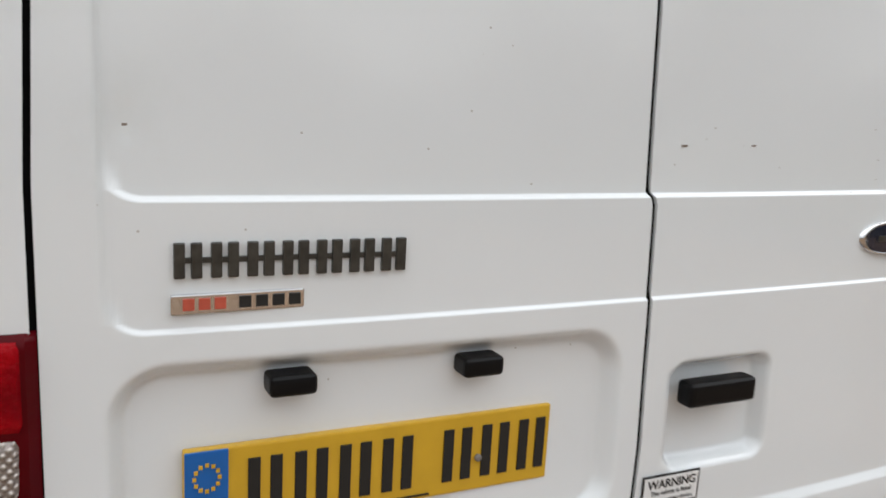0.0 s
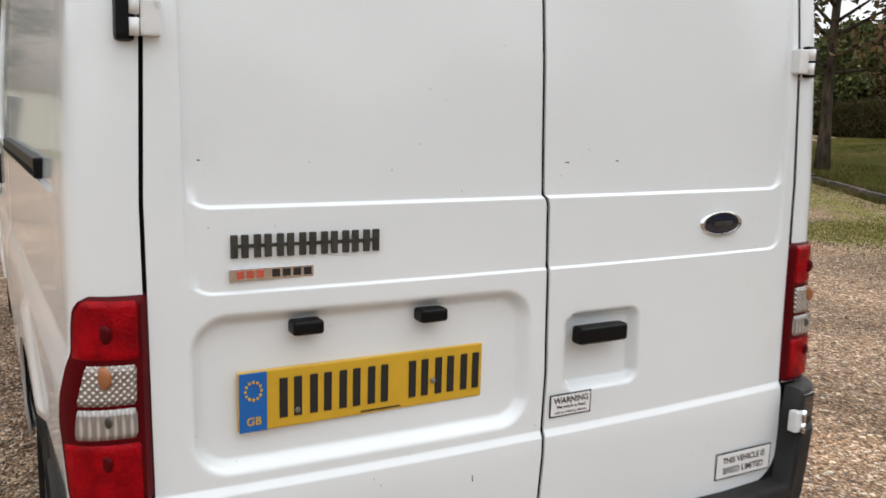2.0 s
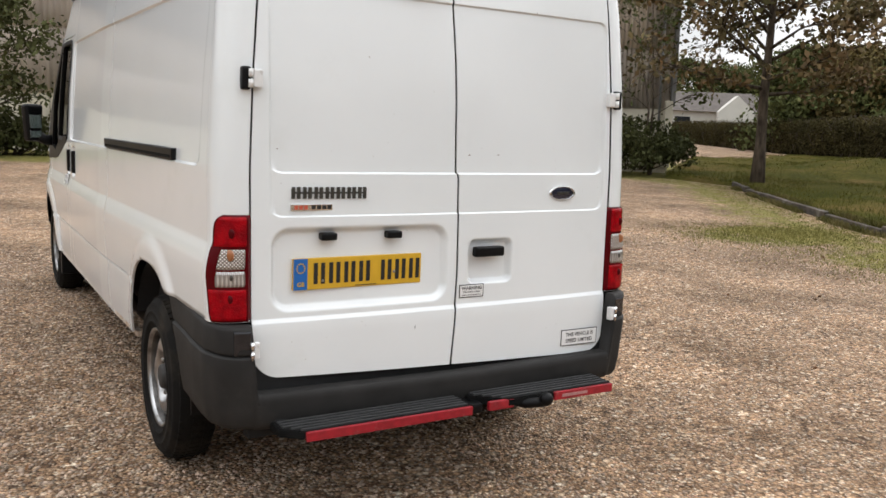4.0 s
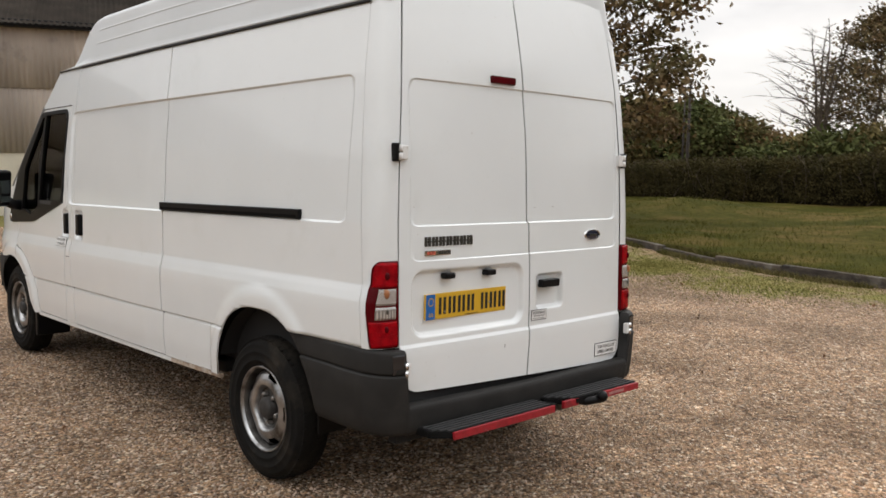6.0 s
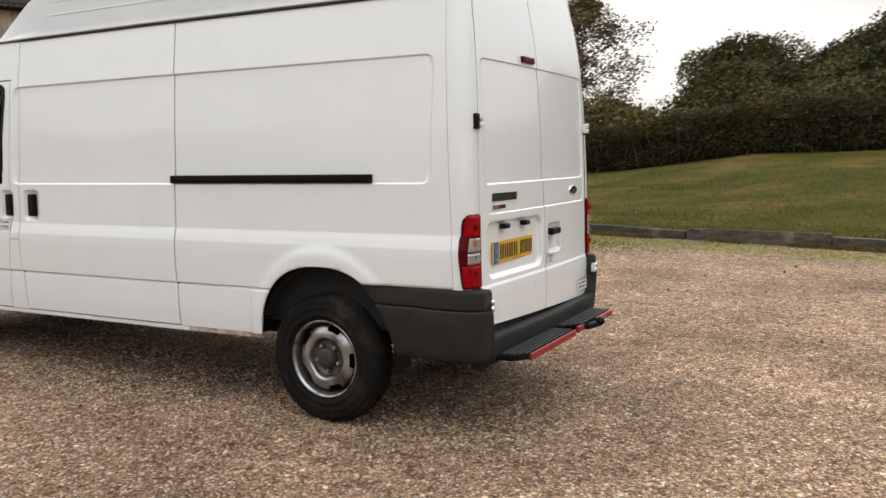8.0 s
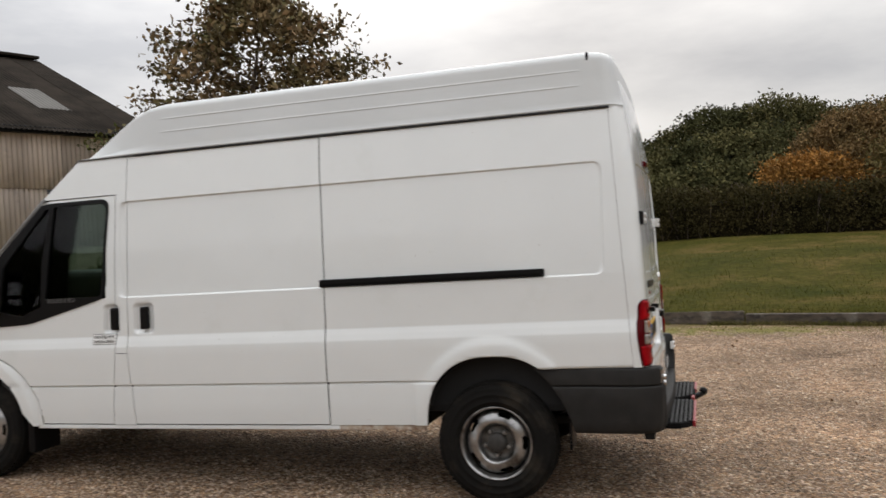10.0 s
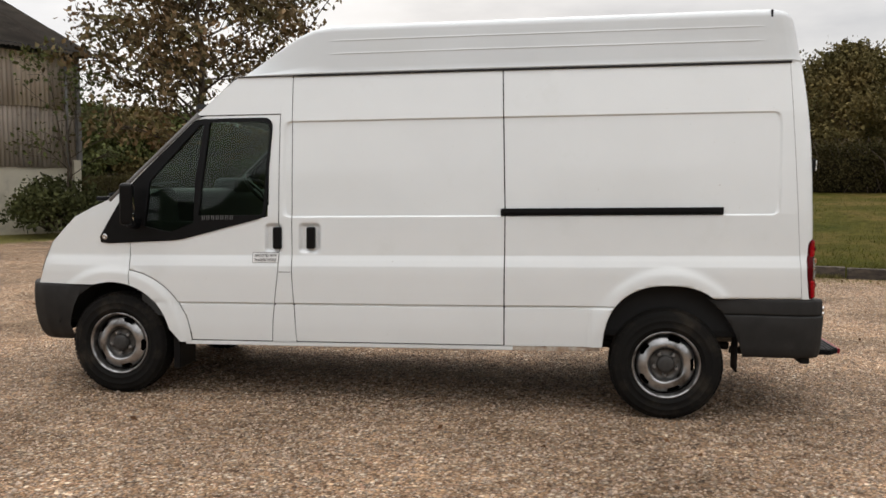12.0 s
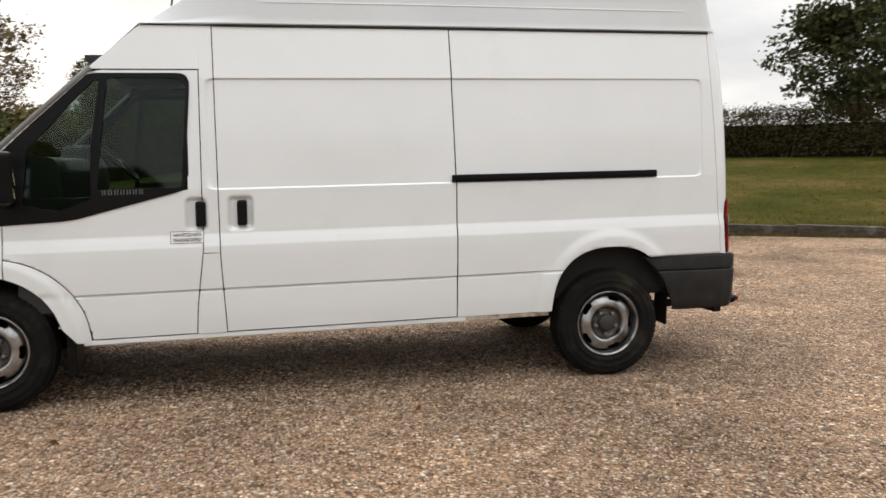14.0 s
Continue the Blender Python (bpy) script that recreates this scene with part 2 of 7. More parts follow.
CONCRETE = mat("barn_concrete", (0.66, 0.61, 0.49), 0.9, dark=(0.54, 0.495, 0.40), scale=1.4, bump=0.3, bump_scale=12, dirt=(0.27, 0.23, 0.18), dirt_scale=0.7, dirt_at=0.56)
SHEET = mat("weathered_fibre_cement", (0.619, 0.538, 0.474), 0.92, dark=(0.431, 0.372, 0.328), scale=1.1, stretch=(1, 1, 0.25), bump=0.2, bump_scale=30, dirt=(0.175, 0.152, 0.146), dirt_scale=0.8, dirt_at=0.57, island=0.22)
ROOFSHEET = mat("dark_roof_sheet", (0.034, 0.028, 0.023), 0.95, spec=0.03, dark=(0.021, 0.018, 0.015), scale=1.6, bump=0.2, bump_scale=20, dirt=(0.060, 0.053, 0.043), dirt_scale=1.2, dirt_at=0.60, island=0.2)
SKYLIGHT = mat("old_rooflight_sheet", (0.085, 0.080, 0.070), 0.6, dark=(0.070, 0.065, 0.056), scale=3)
SLEEPER = mat("weathered_sleeper_wood", (0.082, 0.064, 0.048), 0.95, dark=(0.026, 0.021, 0.017), scale=6, stretch=(1, 1, 3), bump=0.7, bump_scale=24, dirt=(0.20, 0.18, 0.15), dirt_scale=3, dirt_at=0.56, island=0.25)
BARK = mat("tree_bark", (0.115, 0.090, 0.068), 0.95, dark=(0.035, 0.028, 0.022), scale=9, stretch=(1, 1, 0.3), bump=0.8, bump_scale=22, spec=0.10)
LEAF_BROWN = mat("copper_leaves", (0.184, 0.120, 0.065), 0.75, dark=(0.092, 0.088, 0.040), scale=0.9, island=0.55, spec=0.06)
LEAF_GREEN = mat("dark_green_leaves", (0.070, 0.074, 0.030), 0.8, dark=(0.041, 0.046, 0.019), scale=0.5, island=0.4, spec=0.04)
LEAF_OLIVE = mat("olive_leaves", (0.098, 0.104, 0.036), 0.8, dark=(0.055, 0.068, 0.024), scale=0.5, island=0.4, spec=0.10)
WOOD_OLIVE = mat("far_olive_leaves", (0.118, 0.104, 0.044), 0.85, dark=(0.066, 0.066, 0.028), scale=0.3, island=0.4, spec=0.04)
LEAF_TAN = mat("tan_autumn_leaves", (0.160, 0.118, 0.048), 0.8, dark=(0.086, 0.078, 0.032), scale=0.4, island=0.4, spec=0.05)
WOOD_GREEN = mat("far_wood_leaves", (0.066, 0.066, 0.029), 0.9, dark=(0.040, 0.042, 0.019), scale=0.25, island=0.35, spec=0.02)
LEAF_ORANGE = mat("orange_leaves", (0.323, 0.157, 0.040), 0.75, dark=(0.203, 0.106, 0.030), scale=0.5, island=0.4, spec=0.10)
LEAF_RUST = mat("rust_leaves", (0.196, 0.121, 0.053), 0.75, dark=(0.118, 0.086, 0.037), scale=0.5, island=0.4, spec=0.10)
HEDGE = mat("beech_hedge_leaves", (0.066, 0.053, 0.022), 0.9, dark=(0.036, 0.033, 0.014), scale=0.8, island=0.30, spec=0.03)
GRASS = mat("grass_blades", (0.092, 0.086, 0.018), 0.85, dark=(0.060, 0.062, 0.012), scale=0.8, island=0.35, spec=0.10)
DRYGRASS = mat("dry_weeds", (0.135, 0.110, 0.045), 0.9, dark=(0.070, 0.068, 0.020), scale=1.2, island=0.45, spec=0.05)
DRYLEAF = mat("fallen_leaf", (0.15, 0.075, 0.035), 0.8, var=0.4, scale=3, island=0.4, spec=0.10)
HOUSE_WALL = mat("white_render", (0.56, 0.54, 0.49), 0.9, var=0.08, scale=1)
HOUSE_ROOF = mat("grey_slate", (0.13, 0.115, 0.105), 0.9, spec=0.1, var=0.25, scale=2)
WINDOW_DARK = mat("dark_window", (0.02, 0.022, 0.025), 0.15, var=0.2, scale=2)
POLE = mat("pole_timber", (0.040, 0.032, 0.027), 0.9, var=0.3, scale=6)
VERGE = mat("pale_verge_grass", (0.178, 0.156, 0.050), 0.9, dark=(0.105, 0.104, 0.026), scale=0.8, island=0.3, spec=0.05)
PIPE = mat("grey_downpipe", (0.17, 0.165, 0.16), 0.6, var=0.3, scale=5)


def gravel_mat():
    """Pea gravel: cells of two sizes with a colour each, shade painted into the hollows between, worn wheel bands,
    grass where the 'verge' mask says.
    """
    m = bpy.data.materials.new("pea_gravel")
    m.use_nodes = True
    n, l = m.node_tree.nodes, m.node_tree.links
    b = n["Principled BSDF"]
    b.inputs["Roughness"].default_value, b.inputs["Specular IOR Level"].default_value = 0.9, 0.2
    co = n.new("ShaderNodeTexCoord")

    def cells(scale):
        v = n.new("ShaderNodeTexVoronoi")
        v.inputs["Scale"].default_value = scale
        l.new(co.outputs["Object"], v.inputs["Vector"])
        return v

    def ramp(stops):
        r = n.new("ShaderNodeValToRGB")
        e = r.color_ramp.elements
        while len(e) < len(stops):
            e.new(0.5)
        for k, (p, c) in zip(e, stops):
            k.position, k.color = p, (*c, 1)
        return r

    fine, big = cells(66), cells(36)
    tones = [(0.0, (0.136, 0.083, 0.053)), (0.22, (0.31, 0.199, 0.123)), (0.48, (0.466, 0.312, 0.198)), (0.7, (0.291, 0.233, 0.182)), (0.78, (0.408, 0.255, 0.178)), (0.86, (0.605, 0.449, 0.31)), (1.0, (0.714, 0.632, 0.53))]
    mixes = []
    for v in (fine, big):
        s = n.new("ShaderNodeSeparateColor")
        l.new(v.outputs["Color"], s.inputs["Color"])
        r = ramp(tones)
        l.new(s.outputs["Red"], r.inputs["Fac"])
        # colour darkens away from each stone's middle, as shade in the hollows
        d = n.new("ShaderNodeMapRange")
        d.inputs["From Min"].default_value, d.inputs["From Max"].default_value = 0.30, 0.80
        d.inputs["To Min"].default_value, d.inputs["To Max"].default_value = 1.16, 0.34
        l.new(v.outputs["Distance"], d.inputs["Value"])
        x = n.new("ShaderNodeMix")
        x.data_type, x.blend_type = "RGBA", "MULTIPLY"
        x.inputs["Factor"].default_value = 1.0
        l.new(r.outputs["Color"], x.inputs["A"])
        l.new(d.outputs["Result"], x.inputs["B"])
        mixes.append(x)
    s = n.new("ShaderNodeSeparateColor")
    l.new(big.outputs["Color"], s.inputs["Color"])
    pick = n.new("ShaderNodeMath")
    pick.operation = "GREATER_THAN"
    pick.inputs[1].default_value = 0.66
    l.new(s.outputs["Green"], pick.inputs[0])
    both = n.new("ShaderNodeMix")
    both.data_type = "RGBA"
    l.new(pick.outputs[0], both.inputs["Factor"])
    l.new(mixes[0].outputs["Result"], both.inputs["A"])
    l.new(mixes[1].outputs["Result"], both.inputs["B"])
    patch = n.new("ShaderNodeTexNoise")
    patch.inputs["Scale"].default_value, patch.inputs["Detail"].default_value = 0.75, 7.0
    l.new(co.outputs["Object"], patch.inputs["Vector"])
    pr = ramp([(0.34, (0.53, 0.50, 0.45)), (0.50, (0.83, 0.81, 0.77)), (0.66, (1.08, 1.03, 0.96))])
    l.new(patch.outputs["Fac"], pr.inputs["Fac"])
    tone = n.new("ShaderNodeMix")
    tone.data_type, tone.blend_type = "RGBA", "MULTIPLY"
    tone.inputs["Factor"].default_value = 1.0
    l.new(both.outputs["Result"], tone.inputs["A"])
    l.new(pr.outputs["Color"], tone.inputs["B"])
    clump = n.new("ShaderNodeTexNoise")
    clump.inputs["Scale"].default_value, clump.inputs["Detail"].default_value, clump.inputs["Roughness"].default_value = 7.0, 6.0, 0.7
    l.new(co.outputs["Object"], clump.inputs["Vector"])
    cr = ramp([(0.32, (0.66, 0.61, 0.56)), (0.50, (1.05, 1.05, 1.05)), (0.68, (1.38, 1.35, 1.30))])
    l.new(clump.outputs["Fac"], cr.inputs["Fac"])
    mid = n.new("ShaderNodeMix")
    mid.data_type, mid.blend_type = "RGBA", "MULTIPLY"
    mid.inputs["Factor"].default_value = 1.0
    l.new(tone.outputs["Result"], mid.inputs["A"])
    l.new(cr.outputs["Color"], mid.inputs["B"])
    mask = n.new("ShaderNodeAttribute")
    mask.attribute_name = "verge"
    edge = n.new("ShaderNodeTexNoise")
    edge.inputs["Scale"].default_value, edge.inputs["Detail"].default_value = 3.5, 8.0
    l.new(co.outputs["Object"], edge.inputs["Vector"])
    add = n.new("ShaderNodeMath")
    add.operation = "ADD"
    l.new(mask.outputs["Fac"], add.inputs[0])
    l.new(edge.outputs["Fac"], add.inputs[1])
    cut = n.new("ShaderNodeMapRange")
    cut.inputs["From Min"].default_value, cut.inputs["From Max"].default_value = 0.86, 1.08
    l.new(add.outputs[0], cut.inputs["Value"])
    gt = n.new("ShaderNodeTexNoise")
    gt.inputs["Scale"].default_value, gt.inputs["Detail"].default_value = 9.0, 8.0
    l.new(co.outputs["Object"], gt.inputs["Vector"])
    gr = ramp([(0.3, (0.100, 0.096, 0.022)), (0.5, (0.185, 0.168, 0.042)), (0.7, (0.270, 0.215, 0.085))])
    l.new(gt.outputs["Fac"], gr.inputs["Fac"])
    fin = n.new("ShaderNodeMix")
    fin.data_type = "RGBA"
    l.new(cut.outputs["Result"], fin.inputs["Factor"])
    l.new(mid.outputs["Result"], fin.inputs["A"])
    l.new(gr.outputs["Color"], fin.inputs["B"])
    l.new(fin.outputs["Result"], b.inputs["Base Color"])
    inv = n.new("ShaderNodeMath")
    inv.operation = "MULTIPLY_ADD"
    inv.inputs[1].default_value, inv.inputs[2].default_value = -1.0, 1.0
    l.new(fine.outputs["Distance"], inv.inputs[0])
    k = n.new("ShaderNodeBump")
    k.inputs["Strength"].default_value, k.inputs["Distance"].default_value = 1.0, 0.016
    l.new(inv.outputs[0], k.inputs["Height"])
    l.new(k.outputs["Normal"], b.inputs["Normal"])
    return m


def turf_mat():
    """Rough autumn turf: green, olive and dry patches at two scales, with uneven relief."""
    m = bpy.data.materials.new("rough_turf")
    m.use_nodes = True
    n, l = m.node_tree.nodes, m.node_tree.links
    b = n["Principled BSDF"]
    b.inputs["Roughness"].default_value, b.inputs["Specular IOR Level"].default_value = 0.95, 0.02
    co = n.new("ShaderNodeTexCoord")
    cols = []
    for scale, stops in ((0.35, ((0.34, (0.034, 0.040, 0.008)), (0.50, (0.062, 0.056, 0.013)), (0.63, (0.108, 0.078, 0.028)))), (7.0, ((0.3, (0.5, 0.52, 0.5)), (0.5, (0.95, 0.97, 0.9)), (0.72, (1.45, 1.35, 1.3))))):
        t = n.new("ShaderNodeTexNoise")
        t.inputs["Scale"].default_value, t.inputs["Detail"].default_value, t.inputs["Roughness"].default_value = scale, 9.0, 0.68
        l.new(co.outputs["Object"], t.inputs["Vector"])
        r = n.new("ShaderNodeValToRGB")
        r.color_ramp.elements.new(0.5)
        for k, (p, c) in zip(r.color_ramp.elements, stops):
            k.position, k.color = p, (*c, 1)
        l.new(t.outputs["Fac"], r.inputs["Fac"])
        cols.append((t, r))
    x = n.new("ShaderNodeMix")
    x.data_type, x.blend_type = "RGBA", "MULTIPLY"
    x.inputs["Factor"].default_value = 1.0
    l.new(cols[0][1].outputs["Color"], x.inputs["A"])
    l.new(cols[1][1].outputs["Color"], x.inputs["B"])
    l.new(x.outputs["Result"], b.inputs["Base Color"])
    k = n.new("ShaderNodeBump")
    k.inputs["Strength"].default_value, k.inputs["Distance"].default_value = 0.8, 0.06
    l.new(cols[1][0].outputs["Fac"], k.inputs["Height"])
    l.new(k.outputs["Normal"], b.inputs["Normal"])
    return m


GRAVEL, TURF = gravel_mat(), turf_mat()


# ---- mesh helpers ----
def mesh_of(name, verts, faces, material, smooth=True):
    me = bpy.data.meshes.new(name)
    me.from_pydata([tuple(map(float, v)) for v in verts], [], [tuple(int(i) for i in f) for f in faces])
    me.materials.append(material)
    if smooth:
        me.polygons.foreach_set("use_smooth", [True] * len(me.polygons))
    me.update()
    return me


def put(name, me, parent=None, label="", m=None):
    ob = new(name, me)
    if parent is not None:
        ob.parent = parent
    if m is not None:
        ob.matrix_local = m
    if label:
        ob["label"] = label
    return ob


def part(name, bm, material, parent, label="", smooth=False, m=None):
    """Links a bmesh as one mesh object under a thing or under a part."""
    me = bpy.data.meshes.new(name)
    bm.normal_update()
    bm.to_mesh(me)
    bm.free()
    me.materials.append(material)
    if smooth:
        me.polygons.foreach_set("use_smooth", [True] * len(me.polygons))
    return put(name, me, parent, label, m)


def box(sx, sy, sz, at=(0, 0, 0), bevel=0.0, seg=2, taper=1.0):
    bm = bmesh.new()
    bmesh.ops.create_cube(bm, size=1)
    for v in bm.verts:
        k = taper if v.co.z > 0 else 1.0
        v.co = Vector((v.co.x * sx * k, v.co.y * sy * k, v.co.z * sz))
    if bevel > 0:
        bmesh.ops.bevel(bm, geom=list(bm.edges), offset=bevel, segments=seg, affect="EDGES", profile=0.6)
    bmesh.ops.translate(bm, verts=bm.verts, vec=at)
    return bm


def lathe(profile, seg=48, axis="X"):
    """Turns (along, radius) points about an axis."""
    bm = bmesh.new()
    rings = []
    for a, r in profile:
        ring = []
        for i in range(seg):
            t = 2 * math.pi * i / seg
            c, s = r * math.cos(t), r * math.sin(t)
            ring.append(bm.verts.new((a, c, s) if axis == "X" else (c, s, a)))
        rings.append(ring)
    for p, q in zip(rings, rings[1:]):
        for i in range(seg):
            bm.faces.new((p[i], p[(i + 1) % seg], q[(i + 1) % seg], q[i]))
    bmesh.ops.recalc_face_normals(bm, faces=bm.faces)
    return bm


def tube(points, radii, seg=7):
    """Rings along a line of points: verts and faces."""
    vs, fs = [], []
    pts = [Vector(p) for p in points]
    for i, p in enumerate(pts):
        d = (pts[min(i + 1, len(pts) - 1)] - pts[max(i - 1, 0)]).normalized()
        a = d.orthogonal().normalized() if abs(d.z) > 0.9 else d.cross(Vector((0, 0, 1))).normalized()
        c = d.cross(a)
        for k in range(seg):
            t = 2 * math.pi * k / seg
            vs.append(p + (a * math.cos(t) + c * math.sin(t)) * radii[i])
    for i in range(len(pts) - 1):
        for k in range(seg):
            fs.append((i * seg + k, i * seg + (k + 1) % seg, (i + 1) * seg + (k + 1) % seg, (i + 1) * seg + k))
    fs.append(tuple(range(seg - 1, -1, -1)))
    fs.append(tuple((len(pts) - 1) * seg + k for k in range(seg)))
    return vs, fs


def interp(x, table):
    xs, ys = zip(*table)
    return np.interp(x, xs, ys)


def smooth01(x):
    x = np.clip(x, 0, 1)
    return x * x * (3 - 2 * x)


# ---- the yard: ground, bank, kerb ----
KERB = [(20.2, 17.9), (16.6, 15.9), (16.55, 13.3), (15.2, 11.6), (12.75, 8.2), (11.35, 6.0), (10.8, 4.6), (10.5, 3.2), (10.4, 1.4), (10.2, -0.6), (9.7, -2.8), (9.2, -5.0), (8.2, -7.2), (6.5, -10.0), (3.0, -14.5), (-4.0, -21.0)]
HEDGE_LINE = [(56.0, 55.0), (49.0, 42.0), (41.0, 27.0), (36.0, 19.0), (32.6, 10.5), (31.4, 4.0), (30.8, -2.0), (30.4, -7.0), (28.4, -12.7), (26.5, -16.5), (21.5, -20.0), (10.0, -27.0), (-10.0, -36.0)]
HEDGE_Z = [(0, -0.3), (0.163, -0.12), (0.23, 0.1), (0.281, 0.28), (0.344, 0.34), (0.405, 0.44), (0.425, 0.60), (0.448, 0.98), (0.47, 1.36), (0.506, 1.48), (0.538, 1.5), (0.568, 1.51), (0.618, 1.55), (0.654, 1.59), (0.705, 1.61), (0.817, 1.48), (1.0, 1.0)]  # share of the line, height of the hedge foot


def along(line, n):
    """n evenly spaced places on a line, with the share of its length."""
    p = np.array(line, float)
    s = np.r_[0, np.cumsum(np.hypot(*np.diff(p, axis=0).T))]
    t = np.linspace(0, s[-1], n)
    return np.stack([np.interp(t, s, p[:, 0]), np.interp(t, s, p[:, 1])], 1), t / s[-1]


def off_line(x, y, line):
    """Distance from the line; positive to its right-hand side as it is listed."""
    p = np.array(line, float)
    best = np.full(np.shape(x), 1e9)
    sign = np.ones(np.shape(x))
    for a, b in zip(p, p[1:]):
        d = b - a
        t = np.clip(((x - a[0]) * d[0] + (y - a[1]) * d[1]) / (d @ d), 0, 1)
        qx, qy = a[0] + t * d[0], a[1] + t * d[1]
        r = np.hypot(x - qx, y - qy)
        c = d[0] * (y - a[1]) - d[1] * (x - a[0])
        near = r < best
        best, sign = np.where(near, r, best), np.where(near, np.where(c > 0, 1.0, -1.0), sign)
    return best * sign


def lift(x, y):
    """Height of the yard: gentle unevenness, and a worn hollow where the van stands."""
    hollow = math.exp(-(max(0.0, abs(x - 0.77) - 1.6) / 1.2) ** 2 - (max(0.0, abs(y - 3.7) - 3.4) / 1.5) ** 2)
    return 0.022 * noise.noise(Vector((x * 0.45, y * 0.45, 0))) * min(1.0, max(0.0, (abs(x - 0.8) - 1.0) / 1.5)) - 0.018 * hollow


def build_ground():
    xs = np.r_[-900, -400, -150, -60, -30, np.arange(-16, 16.01, 0.2), 20, 26, 34, 50, 90, 200, 500, 900]
    ys = np.r_[-900, -400, -150, -60, -30, np.arange(-16, 27.01, 0.2), 32, 40, 60, 110, 250, 500, 900]
    gx, gy = np.meshgrid(xs, ys)
    away = off_line(gx, gy, KERB)
    gz = np.zeros_like(gx)
    for i in range(gx.shape[0]):
        for j in range(gx.shape[1]):
            if abs(gx[i, j]) < 20 and abs(gy[i, j]) < 30:
                gz[i, j] = lift(gx[i, j], gy[i, j])
    verge = np.clip(1.0 - np.abs(away + 1.0) / 2.1, 0, 1) * 0.60 * np.clip((gy + 3.0) / 2.5, 0, 1)
    verge = np.maximum(verge, 1.10 * np.exp(-(((gx - 9.5) / 1.5) ** 2 + ((gy - 6.3) / 0.95) ** 2)))
    verge = np.maximum(verge, 0.85 * np.exp(-(((gx - 8.9) / 1.1) ** 2 + ((gy - 3.9) / 1.2) ** 2)))
    verge = np.maximum(verge, 0.72 * np.clip((gy - 19.4 + 0.28 * gx) / 1.2, 0, 1) * np.clip((27.0 - gx) / 2, 0, 1) * np.clip((gx + 40) / 3, 0, 1))
    nx = len(xs)
    faces = [(r * nx + c, r * nx + c + 1, (r + 1) * nx + c + 1, (r + 1) * nx + c) for r in range(len(ys) - 1) for c in range(nx - 1)]
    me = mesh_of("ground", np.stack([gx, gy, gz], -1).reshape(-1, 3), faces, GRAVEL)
    at = me.attributes.new("verge", "FLOAT", "POINT")
    at.data.foreach_set("value", verge.ravel().astype(np.float32))
    tagged(put("ground", me), "pale brown pea gravel yard with worn patches", "gravel", kind="structure")


BANK_ACROSS = [0.0, 0.012, 0.05, 0.12, 0.2, 0.3, 0.4, 0.5, 0.6, 0.7, 0.8, 0.9, 1.0]


def build_bank():
    """Turf from the kerb up to the hedge and on beyond it to the horizon."""
    n = 150
    a, s = along(KERB, n)
    b, _ = along(HEDGE_LINE, n)
    hz = interp(np.linspace(0, 1, n), HEDGE_Z)
    verts, rows = [], 0
    for k, u in enumerate(BANK_ACROSS + [1.25, 2.2, 6.0, 25.0]):
        for i in range(n):
            p = a[i] + (b[i] - a[i]) * u
            low = 0.13 + 0.05 * smooth01((3.5 - p[1]) / 2.5)
            if u <= 1:
                z = low + (hz[i] - low) * (0.55 * u + 0.45 * smooth01(u)) if u > 0 else -0.05
                if 0 < u < 1:
                    z += 0.16 * noise.noise(Vector((p[0] * 0.22, p[1] * 0.22, 4))) * min(1, u * 5) + 0.05 * noise.noise(Vector((p[0] * 0.9, p[1] * 0.9, 1)))
                    z += 0.42 * math.exp(-((p[0] - 25.5) / 3.2) ** 2 - ((p[1] - 15.5) / 3.6) ** 2)
            else:
                z = hz[i] + (u - 1) * 0.9 if u < 3 else hz[i] + 2.0
            verts.append((p[0], p[1], z))
        rows += 1
    faces = [(r * n + c, r * n + c + 1, (r + 1) * n + c + 1, (r + 1) * n + c) for r in range(rows - 1) for c in range(n - 1)]
    tagged(put("grass_bank", mesh_of("grass_bank", verts, faces, TURF)), "rough olive-green grass bank rising to the hedge", "grass", kind="structure")


def build_kerb():
    """Old timber sleepers laid end to end along the edge of the grass, each one a little out of line."""
    rnd = random.Random(3)
    p = np.array(KERB[2:15], float)
    s = np.r_[0, np.cumsum(np.hypot(*np.diff(p, axis=0).T))]
    root = tagged(new("kerb_edging"), "weathered timber sleepers edging the grass, uneven and stained", "kerb", kind="structure")
    t = 0.0
    while t < s[-1] - 1.5:
        length = rnd.uniform(1.5, 2.3)
        q = [np.array([np.interp(t + e, s, p[:, 0]), np.interp(t + e, s, p[:, 1])]) for e in (0.0, length)]
        mid, d = (q[0] + q[1]) / 2, q[1] - q[0]
        high = 0.165 + 0.055 * float(smooth01((3.5 - mid[1]) / 2.5))
        bm = box(float(np.hypot(*d)) - 0.03, 0.13, high, bevel=0.018, seg=2)
        for v in bm.verts:
            v.co += Vector((0, 0.012, 0.012)) * noise.noise(v.co * 2.3 + Vector((t, 0, 0)))
        part("sleeper", bm, SLEEPER, root, m=Matrix.Translation((mid[0], mid[1], high / 2 - 0.02 + rnd.uniform(-0.045, 0.015))) @ Euler((radians(rnd.uniform(-4, 4)), radians(rnd.uniform(-1.3, 1.3)), math.atan2(d[1], d[0]) + radians(rnd.uniform(-1.5, 1.5)))).to_matrix().to_4x4())
        t += length


build_ground()
build_bank()
build_kerb()


